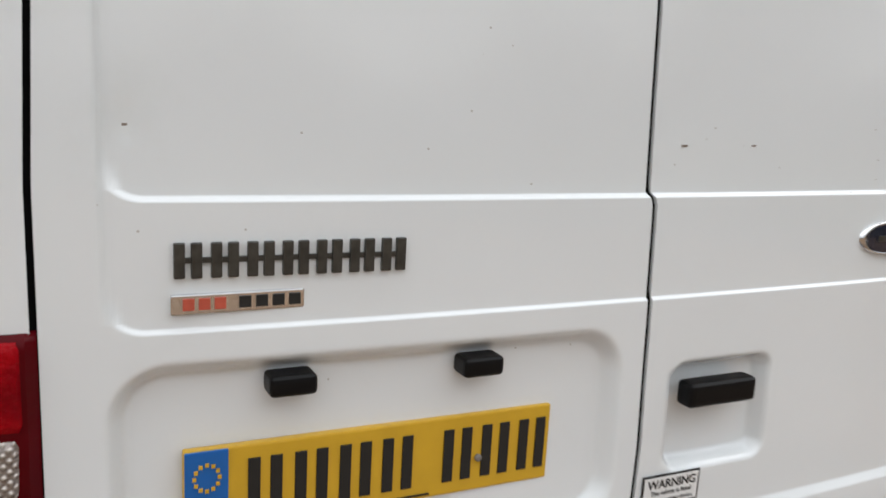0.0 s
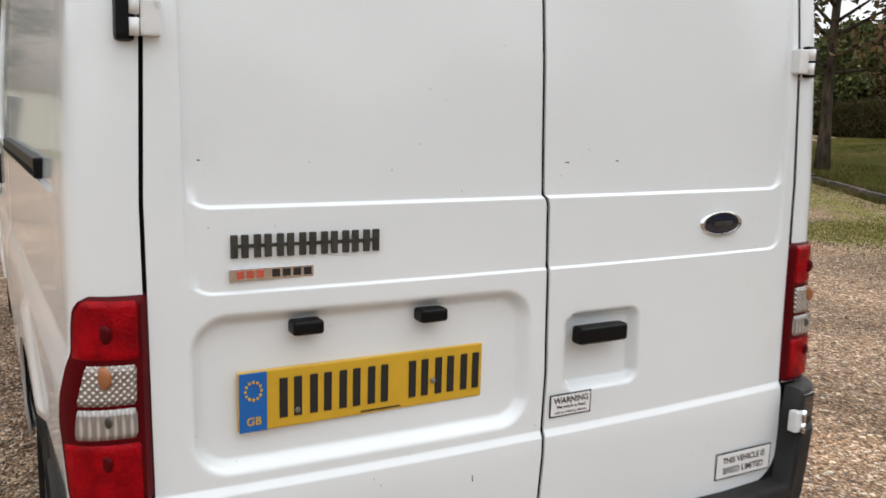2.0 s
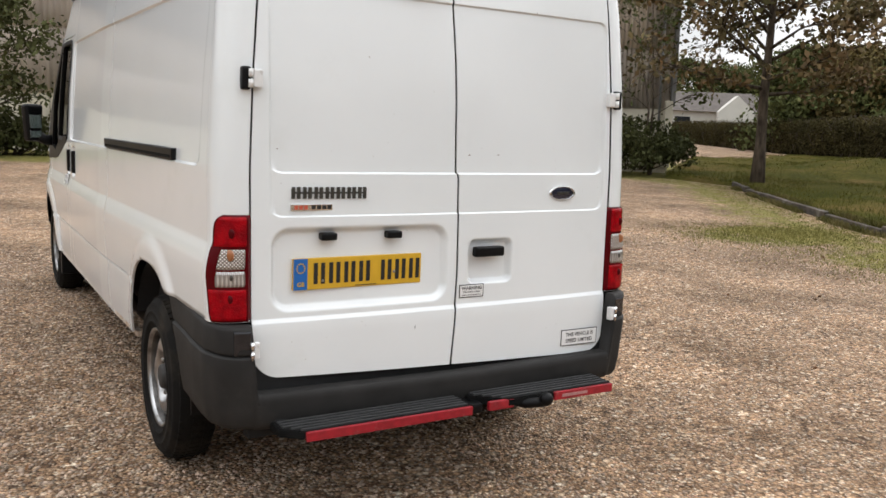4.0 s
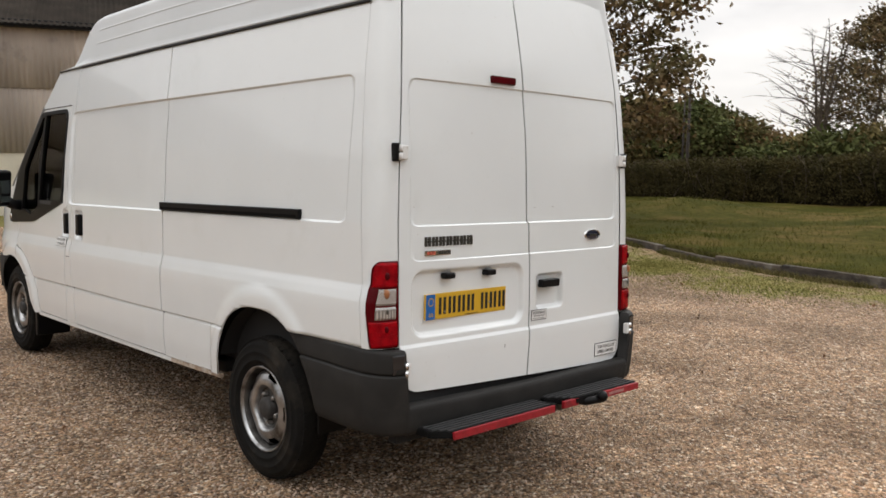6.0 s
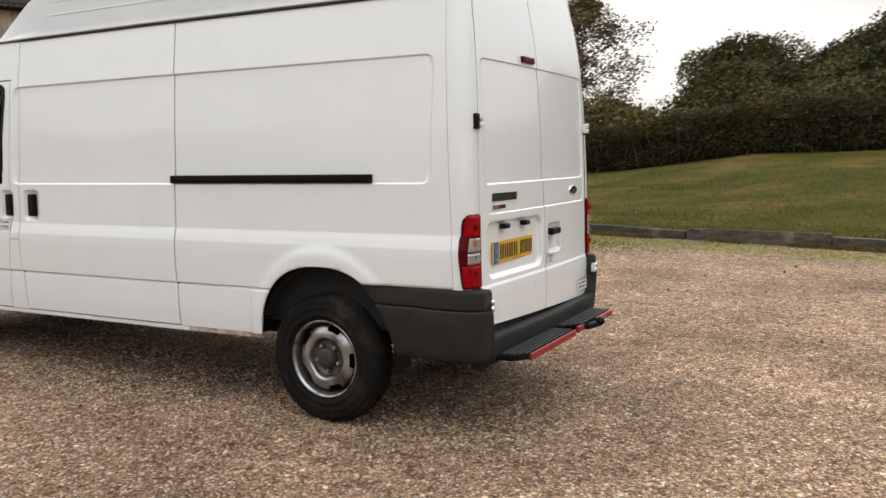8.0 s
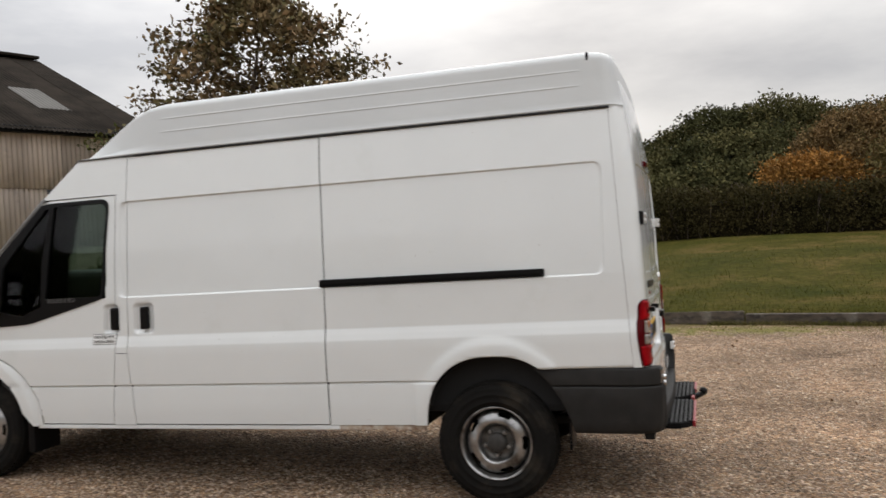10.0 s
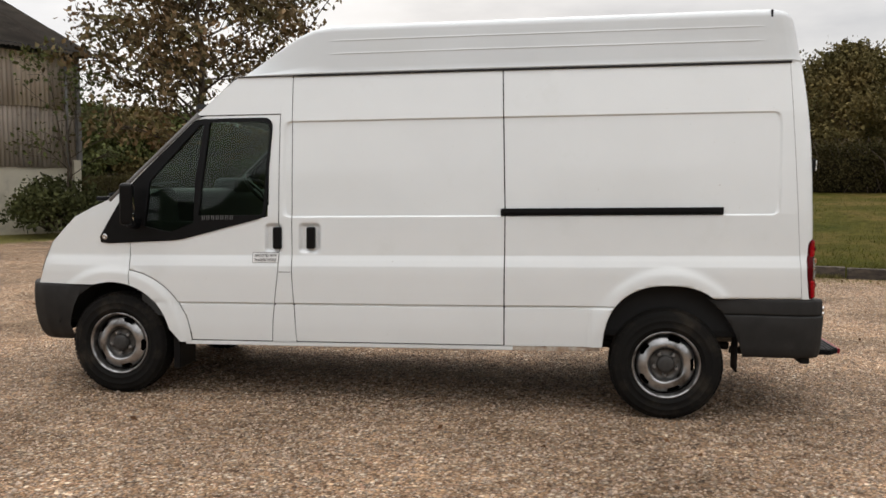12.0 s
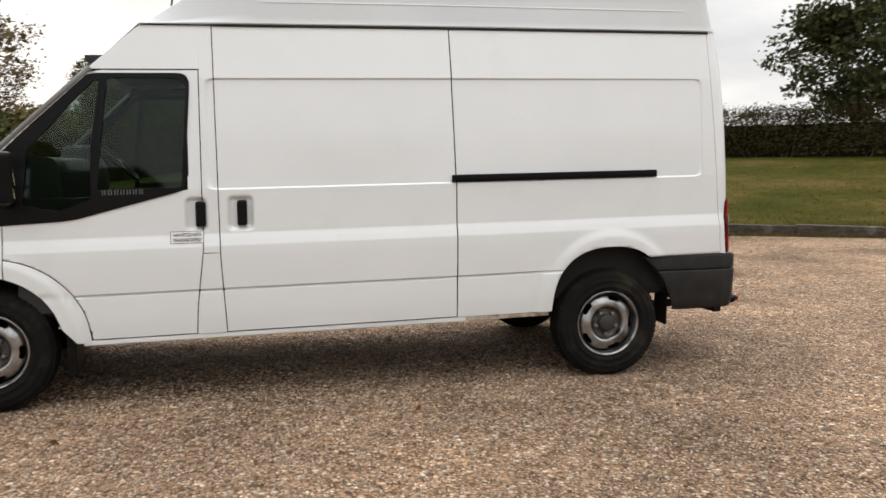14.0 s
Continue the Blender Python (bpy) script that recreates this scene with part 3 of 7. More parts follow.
# ---- barn ----
def build_barn():
    """Long barn: concrete panel base, two courses of corrugated sheets, corrugated pitched roof. Local x runs along the front wall, y goes in."""
    barn = tagged(new("barn"), "long weathered farm barn with concrete base and corrugated sheet walls", "barn")
    a, b = Vector((18.7, 17.9, 0.35)), Vector((2.4, 24.1, 0.0))
    ang = math.atan2(b.y - a.y, b.x - a.x)
    tilt = math.atan2(b.z - a.z, math.hypot(b.x - a.x, b.y - a.y))
    barn.matrix_world = Matrix.Translation(a) @ Matrix.Rotation(ang, 4, "Z") @ Matrix.Rotation(-tilt, 4, "Y") @ Matrix.Diagonal((1, -1, 1, 1))
    length, deep, conc, lap, eave, ridge = 50.0, 16.0, 1.72, 3.50, 5.22, 8.98
    rnd = random.Random(8)
    # concrete panels between posts
    x = 0.0
    while x < length - 1:
        part("concrete_panel", box(4.6 - 0.03, 0.16, conc + 0.9, (x + 2.3, 0.08, conc / 2 - 0.45), bevel=0.012), CONCRETE, barn)
        x += 4.6
    part("concrete_return", box(0.16, deep, conc + 0.6, (0.085, deep / 2 + 0.17, conc / 2 - 0.3), bevel=0.012), CONCRETE, barn)
    part("corner_post", box(0.24, 0.24, conc + 0.35, (0.12, -0.02, conc / 2), bevel=0.02), CONCRETE, barn)

    def corrugated(x0, x1, z0, z1, y, pitch=0.146, amp=0.019):
        n = max(4, int((x1 - x0) / pitch * 6))
        xs = np.linspace(x0, x1, n)
        off = y - amp * np.cos((xs) / pitch * 2 * np.pi)
        vs = [(xx, yy, z) for z, k in ((z0, -0.012), (z1, 0.0)) for xx, yy in zip(xs, off + k)]
        vs += [(xx, yy + 0.012, z) for xx, yy, z in vs]
        fs = [(i, i + 1, n + i + 1, n + i) for i in range(n - 1)] + [(2 * n + i, 3 * n + i, 3 * n + i + 1, 2 * n + i + 1) for i in range(n - 1)]
        fs += [(i, 2 * n + i, 2 * n + i + 1, i + 1) for i in range(n - 1)]
        return vs, fs

    x = 0.0
    while x < length - 0.8:
        w = 1.02
        for z0, z1, y in ((conc - 0.05, lap + 0.06, -0.02), (lap - 0.06, eave, -0.06)):
            vs, fs = corrugated(x, x + w + 0.04, z0 + rnd.uniform(-0.02, 0.02), z1, y + rnd.uniform(-0.008, 0.008))
            put("wall_sheet", mesh_of("wall_sheet", vs, fs, SHEET), barn)
        x += w
    part("inner_wall", box(length, 0.05, eave - conc, (length / 2, 0.16, (eave + conc) / 2)), INNER, barn)
    part("gable_wall", box(0.1, deep, eave - conc, (0.06, deep / 2 + 0.2, (eave + conc) / 2 + 0.01)), SHEET, barn)
    gb = bmesh.new()
    tri = [gb.verts.new(p) for p in ((0.05, 0.2, eave), (0.05, deep + 0.2, eave), (0.05, deep / 2, ridge - 0.1))]
    tri2 = [gb.verts.new(p.co + Vector((0.1, 0, 0))) for p in tri]
    gb.faces.new(tri)
    gb.faces.new(tri2[::-1])
    part("gable_top", gb, SHEET, barn)
    # roof in two courses of sheets a side
    slope = math.atan2(ridge - eave, deep / 2)
    run = math.hypot(ridge - eave, deep / 2) + 0.45
    for side in (0, 1):
        x = -0.45
        while x < length:
            for c in range(4):
                w = 1.05
                n = 24
                xs = np.linspace(x, x + w + 0.05, n)
                s0, s1 = -0.45 + run * c / 4 - 0.05, -0.45 + run * (c + 1) / 4 + 0.06
                vs = []
                for s_ in (s0, s1):
                    lift = 0.05 + 0.028 * (4 - c) / 4 + rnd.uniform(-0.004, 0.004)
                    for xx in xs:
                        hh = lift + 0.028 * math.cos(xx / 0.146 * 2 * math.pi)
                        yy, zz = s_ * math.cos(slope) - hh * math.sin(slope), eave + s_ * math.sin(slope) + hh * math.cos(slope)
                        vs.append((xx, yy if side == 0 else deep - yy, zz))
                fs = [(i, i + 1, n + i + 1, n + i) for i in range(n - 1)]
                light = c == 1 and int((x + 0.45) / 1.05 + 0.5) % 16 == 2
                if side == 0:
                    put("rooflight" if light else "roof_sheet", mesh_of("roof_sheet", vs, fs, SKYLIGHT if light else ROOFSHEET), barn, "dull translucent rooflight" if light else "")
            x += 1.05
    back = [(-0.45, deep + 0.4, eave - 0.2), (length, deep + 0.4, eave - 0.2), (length, deep / 2, ridge + 0.05), (-0.45, deep / 2, ridge + 0.05)]
    put("rear_roof", mesh_of("rear_roof", back, [(0, 1, 2, 3)], ROOFSHEET), barn)
    part("ridge_cap", box(length + 0.5, 0.5, 0.12, (length / 2 - 0.2, deep / 2, ridge + 0.16), bevel=0.05), ROOFSHEET, barn)
    part("gutter", box(length + 0.4, 0.16, 0.12, (length / 2, -0.34, eave - 0.16), bevel=0.04), BLACK, barn)
    part("eave_board", box(length + 0.4, 0.10, 0.22, (length / 2, -0.18, eave - 0.10), bevel=0.01), INNER, barn)
    part("corner_flashing", box(0.14, 0.14, eave - conc, (0.0, -0.06, (eave + conc) / 2), bevel=0.02), PIPE, barn, "grey sheet corner flashing")
    for px in (0.45, 17.2, 27.5):
        vs, fs = tube([(px, -0.14, eave - 0.2), (px, -0.14, 0.1)], [0.042, 0.042], 10)
        put("downpipe", mesh_of("downpipe", vs, fs, PIPE), barn, "grey downpipe on the sheet wall")
    lamp = part("floodlight", box(0.34, 0.22, 0.28, (16.4, -0.25, 3.62), bevel=0.04), BLACK, barn, "dark floodlight on the wall")
    return barn


build_barn()


# ---- leaves and trees ----
def leaf_cloud(name, centres, spread, per, size, material, seed, flat=0.75, parent=None, label=""):
    """Many small folded leaves scattered about the given places, one mesh."""
    rng = np.random.default_rng(seed)
    c = np.repeat(np.asarray(centres, float), per, axis=0)
    n = len(c)
    p = c + rng.normal(0, 1, (n, 3)) * np.array([spread, spread, spread * flat])
    d = rng.normal(0, 1, (n, 3))
    d /= np.linalg.norm(d, axis=1)[:, None]
    e = np.cross(d, rng.normal(0, 1, (n, 3)))
    e /= np.linalg.norm(e, axis=1)[:, None] + 1e-9
    k = (size * rng.uniform(0.6, 1.35, n))[:, None]
    up = np.cross(d, e) * 0.12 * k
    v = np.stack([p - d * k * 0.5, p - e * k * 0.30 + up, p + d * k * 0.5, p + e * k * 0.30 + up], 1).reshape(-1, 3)
    i = np.arange(n)[:, None] * 4
    f = np.concatenate([i + np.array([[0, 1, 2]]), i + np.array([[0, 2, 3]])])
    me = bpy.data.meshes.new(name)
    me.vertices.add(len(v))
    me.vertices.foreach_set("co", v.astype(np.float32).ravel())
    me.loops.add(f.size)
    me.loops.foreach_set("vertex_index", f.astype(np.int32).ravel())
    me.polygons.add(len(f))
    me.polygons.foreach_set("loop_start", np.arange(0, f.size, 3, dtype=np.int32))
    me.polygons.foreach_set("loop_total", np.full(len(f), 3, dtype=np.int32))
    me.materials.append(material)
    me.update(calc_edges=True)
    me.validate()
    return put(name, me, parent, label)


def tree(label, base, height, radius, seed, material, leaf=0.16, per=26, crown_from=0.28, trunk=0.16, limbs=26, spread=0.33, stems=1, bare=False, shape=1.0, category="tree"):
    """A tapered trunk with limbs and twigs; leaves gather about the twigs' ends, so that the outline stays uneven."""
    rnd = random.Random(seed)
    root = tagged(new("tree"), label, category)
    root.location = base
    verts, faces, ends = [], [], []

    def add(points, radii, seg=6):
        v, f = tube(points, radii, seg)
        o = len(verts)
        verts.extend(v)
        faces.extend(tuple(i + o for i in q) for q in f)

    tops = []
    for k in range(stems):
        lean = Vector((rnd.uniform(-1, 1), rnd.uniform(-1, 1), 0)) * (0.04 if stems == 1 else 0.16) * height
        pts = [Vector((0, 0, -0.1)) + lean * (t ** 1.4) + Vector((rnd.uniform(-1, 1), rnd.uniform(-1, 1), 0)) * 0.012 * height * (t > 0) + Vector((0, 0, t * height * 0.94)) for t in (0, 0.12, 0.25, 0.4, 0.55, 0.7, 0.85, 1.0)]
        rad = [trunk * (1.35 if i == 0 else 1.0) * (1 - 0.92 * t) for i, t in enumerate((0, 0.12, 0.25, 0.4, 0.55, 0.7, 0.85, 1.0))]
        add(pts, rad, 9)
        tops.append(pts)
    for i in range(limbs):
        pts = tops[i % stems]
        t = crown_from + (1 - crown_from) * ((i + rnd.random()) / limbs) ** 0.9
        k = min(6, int(t * 7))
        start = pts[k].lerp(pts[k + 1], t * 7 - k)
        u = (t - crown_from) / (1 - crown_from)
        reach = radius * max(0.16, (math.sin(math.pi * min(1, 0.22 + 0.80 * u)) ** 0.7)) * rnd.uniform(0.72, 1.1) * shape
        az = i * 2.399 + rnd.uniform(-0.5, 0.5)
        rise = rnd.uniform(0.15, 0.65)
        tip = start + Vector((math.cos(az) * reach, math.sin(az) * reach, reach * rise))
        mid = start.lerp(tip, 0.5) + Vector((rnd.uniform(-1, 1), rnd.uniform(-1, 1), rnd.uniform(-0.4, 0.9))) * reach * 0.10
        r0 = trunk * (1 - 0.85 * t) * 0.5
        add([start, start.lerp(mid, 0.5), mid, tip], [r0, r0 * 0.75, r0 * 0.5, 0.006], 5)
        for j in range(9):
            w = rnd.uniform(0.25, 1.0)
            s0 = (start.lerp(mid, w * 2) if w < 0.5 else mid.lerp(tip, w * 2 - 1))
            a2 = az + rnd.uniform(-1.3, 1.3)
            ln = reach * rnd.uniform(0.14, 0.42) + 0.2
            e = s0 + Vector((math.cos(a2), math.sin(a2), rnd.uniform(-0.25, 0.8))) * ln
            add([s0, s0.lerp(e, 0.5) + Vector((0, 0, 0.05 * ln)), e], [r0 * 0.35 + 0.004, r0 * 0.2 + 0.003, 0.003], 4)
            ends += [e, s0.lerp(e, 0.62)]
        ends.append(tip)
    put("trunk", mesh_of("trunk", verts, faces, BARK), root)
    if not bare:
        leaf_cloud("crown", [tuple(e) for e in ends], spread, per, leaf, material, seed, parent=root)
    return root


def bush(label, base, size, seed, material, leaf=0.09, n=5200, category="shrub"):
    """A shrub: many stems from the ground with leaves in an uneven mass."""
    rnd = random.Random(seed)
    root = tagged(new("bush"), label, category)
    root.location = base
    sx, sy, sz = size
    cs, verts, faces = [], [], []
    for i in range(130):
        az, r = rnd.uniform(0, 6.283), math.sqrt(rnd.random())
        h = sz * (0.25 + 0.75 * rnd.random()) * (1 - 0.55 * r * r)
        p = (math.cos(az) * r * sx, math.sin(az) * r * sy, h)
        cs.append(p)
        if i % 3 == 0:
            v, f = tube([(p[0] * 0.3, p[1] * 0.3, -0.05), (p[0] * 0.7, p[1] * 0.7, h * 0.6), p], [0.02, 0.012, 0.004], 4)
            o = len(verts)
            verts.extend(v)
            faces.extend(tuple(k + o for k in q) for q in f)
    put("stems", mesh_of("stems", verts, faces, BARK), root)
    leaf_cloud("leaves", cs, 0.17 * max(0.6, min(size)), n // 130, leaf, material, seed, parent=root)
    return root


def build_hedge():
    """A clipped hedge: brown stems low down, a dense mass of small leaves above, level but ragged top."""
    rng = np.random.default_rng(5)
    n = 2600
    t = np.sort(rng.uniform(0, 1, n))
    p, s = along(HEDGE_LINE, 400)
    hz = interp(s, HEDGE_Z)
    x, y, z0 = np.interp(t, s, p[:, 0]), np.interp(t, s, p[:, 1]), np.interp(t, s, hz)
    root = tagged(new("hedge"), "long clipped dark beech hedge with bare stems below", "hedge", kind="structure")
    # dark core whose colour gives the shade deep between the leaves
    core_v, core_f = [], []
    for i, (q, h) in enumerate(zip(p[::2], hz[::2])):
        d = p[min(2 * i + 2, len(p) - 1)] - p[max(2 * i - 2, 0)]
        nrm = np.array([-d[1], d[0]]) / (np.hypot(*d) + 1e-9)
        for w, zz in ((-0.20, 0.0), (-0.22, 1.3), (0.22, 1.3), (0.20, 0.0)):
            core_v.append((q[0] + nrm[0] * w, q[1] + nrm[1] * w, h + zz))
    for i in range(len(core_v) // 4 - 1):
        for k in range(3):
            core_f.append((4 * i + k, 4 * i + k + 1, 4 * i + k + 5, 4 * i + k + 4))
    put("inner_shade_core", mesh_of("inner_shade_core", core_v, core_f, mat("hedge_shade", (0.020, 0.016, 0.008), 0.95, dark=(0.008, 0.007, 0.004), scale=3, bump=0.6, bump_scale=9, spec=0.0)), root)
    pts = []
    for k in range(9):
        zz = rng.uniform(0.15, 1.88, n) if k else rng.uniform(1.65, 1.97, n)
        pts.append(np.stack([x + rng.normal(0, 0.33, n), y + rng.normal(0, 0.33, n), z0 + zz], 1))
    leaf_cloud("leaves", np.concatenate(pts), 0.17, 12, 0.105, HEDGE, 6, parent=root)
    sv, sf = [], []
    for i in range(0, n, 3):
        v, f = tube([(x[i] + rng.normal(0, 0.28), y[i] + rng.normal(0, 0.28), z0[i] - 0.1), (x[i] + rng.normal(0, 0.3), y[i] + rng.normal(0, 0.3), z0[i] + 1.2), (x[i] + rng.normal(0, 0.4), y[i] + rng.normal(0, 0.4), z0[i] + 2.15)], [0.03, 0.02, 0.006], 4)
        o = len(sv)
        sv.extend(v)
        sf.extend(tuple(k + o for k in q) for q in f)
    put("stems", mesh_of("stems", sv, sf, BARK), root)


def far(bearing, dist, z=0.0, eye=(-4.7, 0.2)):
    a = radians(bearing)
    return (eye[0] + math.sin(a) * dist, eye[1] + math.cos(a) * dist, z)


build_hedge()
tree("copper-leaved autumn tree on the grass bank", (17.05, 13.0, 0.12), 9.6, 3.2, 11, LEAF_BROWN, leaf=0.18, per=17, crown_from=0.28, trunk=0.15, limbs=46, spread=0.22)
tree("thin drooping young tree by the barn corner", (17.3, 17.2, 0.0), 5.4, 2.3, 12, LEAF_OLIVE, leaf=0.15, per=4, crown_from=0.34, trunk=0.05, limbs=12, spread=0.24, stems=2)
bush("low green laurel shrub against the barn wall", (16.6, 17.2, 0.20), (2.1, 1.0, 1.5), 21, LEAF_GREEN, leaf=0.14, n=5000)
bush("leafy green shrub against the concrete wall", (0.2, 22.6, -0.05), (1.5, 0.8, 1.25), 22, LEAF_GREEN, leaf=0.13, n=5000)
tree("slender young tree in front of the barn", (-0.4, 21.6, -0.05), 4.2, 1.4, 23, LEAF_GREEN, leaf=0.15, per=12, crown_from=0.34, trunk=0.07, limbs=18, spread=0.22, stems=2)
# trees behind the hedge
tree("tall thin-leaved brown tree behind the hedge", far(69.8, 110, 0.3, (-3.1, -1.4)), 21.0, 6.8, 31, LEAF_BROWN, leaf=0.40, per=17, crown_from=0.14, trunk=0.30, limbs=44, spread=0.75)
tree("bare grey tree behind the hedge", far(66.6, 100, 0.3, (-2.8, -1.5)), 18.8, 6.4, 32, LEAF_OLIVE, crown_from=0.14, trunk=0.30, limbs=54, stems=5, bare=True)
tree("round tan-leaved oak beyond the hedge", far(106.3, 60, 1.6, (-5.65, 2.4)), 9.2, 3.9, 33, LEAF_TAN, leaf=0.26, per=42, crown_from=0.04, trunk=0.2, limbs=40, spread=0.5)
tree("small bare tree behind the hedge", far(113.8, 52, 1.6, (-5.56, 3.35)), 6.0, 2.0, 36, LEAF_OLIVE, crown_from=0.2, trunk=0.07, limbs=22, bare=True)
tree("dark spreading evergreen beyond the hedge", far(131.0, 40, 1.6, (-5.3, 4.1)), 11.5, 4.5, 34, LEAF_GREEN, leaf=0.24, per=46, crown_from=0.10, trunk=0.22, limbs=44, spread=0.30)
for k, (b, d, h, r, m_) in enumerate(((59.4, 60, 6.3, 3.0, LEAF_OLIVE), (56.6, 62, 6.6, 3.2, LEAF_TAN), (60.9, 60, 5.4, 2.3, WOOD_OLIVE), (54.0, 62, 6.9, 3.4, LEAF_OLIVE), (52.2, 104, 9.0, 4.6, LEAF_OLIVE), (49.4, 106, 8.4, 4.8, LEAF_OLIVE), (46.5, 106, 9.0, 4.8, LEAF_OLIVE), (64.2, 58, 3.1, 2.6, LEAF_OLIVE), (62.6, 66, 2.9, 3.0, LEAF_RUST), (66.4, 58, 3.6, 2.6, LEAF_TAN), (43.0, 100, 6.0, 5.0, WOOD_OLIVE), (68.6, 57, 3.9, 2.8, LEAF_OLIVE), (70.8, 56, 4.3, 2.8, LEAF_TAN), (72.6, 58, 3.6, 2.6, LEAF_OLIVE), (76.0, 62, 3.6, 3.0, LEAF_OLIVE), (55.4, 70, 5.0, 3.0, LEAF_RUST), (78.5, 62, 3.8, 3.2, WOOD_OLIVE))):
    tree("olive-green field tree far behind the hedge", far(b, d, 0.0, (-2.6, -1.7)), h, r, 40 + k, m_, leaf=0.32, per=26, crown_from=0.03, trunk=0.12, limbs=26, spread=0.46)


for k, (b, d, h, r, m_) in enumerate(((63.0, 62, 6.5, 3.4, LEAF_TAN), (65.6, 63, 6.0, 3.2, WOOD_OLIVE), (68.2, 62, 4.6, 3.0, LEAF_RUST), (60.4, 64, 6.6, 3.4, WOOD_OLIVE))):
    tree("broad olive field tree behind the hedge", far(b, d, 0.0, (-5.56, 3.35)), h, r, 70 + k, m_, leaf=0.30, per=34, crown_from=0.03, trunk=0.12, limbs=28, spread=0.50)


def build_woods():
    """Woodland on the far hill, in masses of dark green with rust and orange crowns."""
    rnd = random.Random(77)
    groups = {"green": (WOOD_GREEN, []), "olive": (WOOD_OLIVE, []), "rust": (LEAF_RUST, []), "orange": (LEAF_ORANGE, [])}
    crowns = []
    for i in range(64):
        b = 79.0 + 28.5 * i / 63 + rnd.uniform(-0.4, 0.4)
        top = interp(b, [(79, 6.0), (81.5, 7.1), (83.2, 6.6), (85.0, 4.7), (86.4, 6.4), (88, 7.1), (90.5, 8.1), (93.5, 8.5), (96, 8.0), (99, 7.6), (102, 7.5), (106, 7.2), (113, 6.2)])
        for row in range(3):
            d = 88 + row * 12 + rnd.uniform(-3, 3)
            crowns.append((b + rnd.uniform(-0.4, 0.4), d, 1.46 + d * math.tan(radians(top * (0.58 + 0.21 * row))) * rnd.uniform(0.93, 1.04), rnd.uniform(3.2, 5.2), "green" if rnd.random() < 0.48 else "olive"))
    for b, d, e, r, g in ((94.6, 70, 4.6, 1.5, "orange"), (96.1, 71, 4.9, 1.7, "orange"), (97.6, 72, 4.4, 1.6, "orange"), (96.6, 76, 6.3, 1.7, "rust"), (98.1, 76, 7.3, 2.1, "rust"), (99.8, 77, 7.5, 2.3, "rust"), (101.5, 77, 7.2, 2.4, "rust"), (103.3, 78, 6.8, 2.4, "rust"), (98.9, 74, 5.6, 2.0, "rust"), (100.8, 74, 5.3, 2.0, "rust"), (102.8, 75, 4.9, 2.0, "rust"), (101.4, 71, 4.0, 1.1, "orange"), (104.8, 77, 5.6, 2.6, "rust"), (106.8, 78, 5.0, 2.6, "rust")):
        crowns.append((b, d, 1.46 + d * math.tan(radians(e)), r, g))
    for b, d, top, r, g in crowns:
        x, y, _ = far(b, d)
        k = 100 if g in ("green", "olive") else 170
        for q in range(k):
            th, ph = math.acos(1 - 1.45 * (q + 0.5) / k), q * 2.399963 + rnd.uniform(-0.3, 0.3)
            rr = r * rnd.uniform(0.86, 1.06)
            groups[g][1].append((x + rr * math.sin(th) * math.cos(ph), y + rr * math.sin(th) * math.sin(ph), top - r * 0.85 + rr * 0.85 * math.cos(th)))
        if g in ("green", "olive"):
            for q in range(30):
                groups[g][1].append((x + rnd.gauss(0, 0.5) * r, y + rnd.gauss(0, 0.5) * r, rnd.uniform(0.3, 0.8) * top))
    # near-black lumps stand in for the shade inside the crowns
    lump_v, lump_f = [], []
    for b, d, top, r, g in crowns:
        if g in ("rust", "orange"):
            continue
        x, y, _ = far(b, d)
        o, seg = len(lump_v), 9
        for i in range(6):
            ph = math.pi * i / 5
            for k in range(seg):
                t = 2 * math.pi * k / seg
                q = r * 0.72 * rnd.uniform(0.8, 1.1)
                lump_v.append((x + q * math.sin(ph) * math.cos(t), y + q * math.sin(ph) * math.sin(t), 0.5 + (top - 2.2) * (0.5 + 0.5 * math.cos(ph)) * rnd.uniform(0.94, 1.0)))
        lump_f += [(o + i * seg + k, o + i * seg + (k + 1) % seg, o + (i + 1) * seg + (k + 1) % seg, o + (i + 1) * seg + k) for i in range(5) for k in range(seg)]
    tagged(put("far_woods_shade", mesh_of("far_woods_shade", lump_v, lump_f, mat("woodland_shade", (0.014, 0.018, 0.007), 0.95, var=0.4, scale=0.4))), "dark lumps standing in for shade inside the far woodland", "woodland", kind="stuff")
    for k, (name, (m_, cs)) in enumerate(groups.items()):
        tagged(leaf_cloud(f"far_woods_{name}", cs, 0.46, 16 if name in ("green", "olive") else 20, 0.40 if name in ("green", "olive") else 0.26, m_, 90 + k), f"{name} mass of far woodland on the hill", "woodland", kind="stuff")


build_woods()


def build_backdrop():
    """A plain dark tree line, added out of view, that closes the place behind the walk and limits its light."""
    vs, fs = [], []
    n = 90
    for i in range(n):
        a = radians(142 + 180 * i / (n - 1))
        r = 36 + 3 * math.sin(i * 0.9)
        h = 5.2 + 1.2 * math.sin(i * 0.53) + 0.7 * math.sin(i * 1.9)
        for z, q in ((-0.2, 0.0), (h * 0.6, 0.3), (h, 1.6), (h * 0.7, 4.0)):
            vs.append((math.sin(a) * (r + q), math.cos(a) * (r + q), z))
    for i in range(n - 1):
        for k in range(3):
            fs.append((4 * i + k, 4 * i + 4 + k, 4 * i + 5 + k, 4 * i + 1 + k))
    tagged(put("backdrop", mesh_of("backdrop", vs, fs, LEAF_GREEN)), "unseen dark tree line added to limit light from behind the walk", "trees", kind="structure")


build_backdrop()


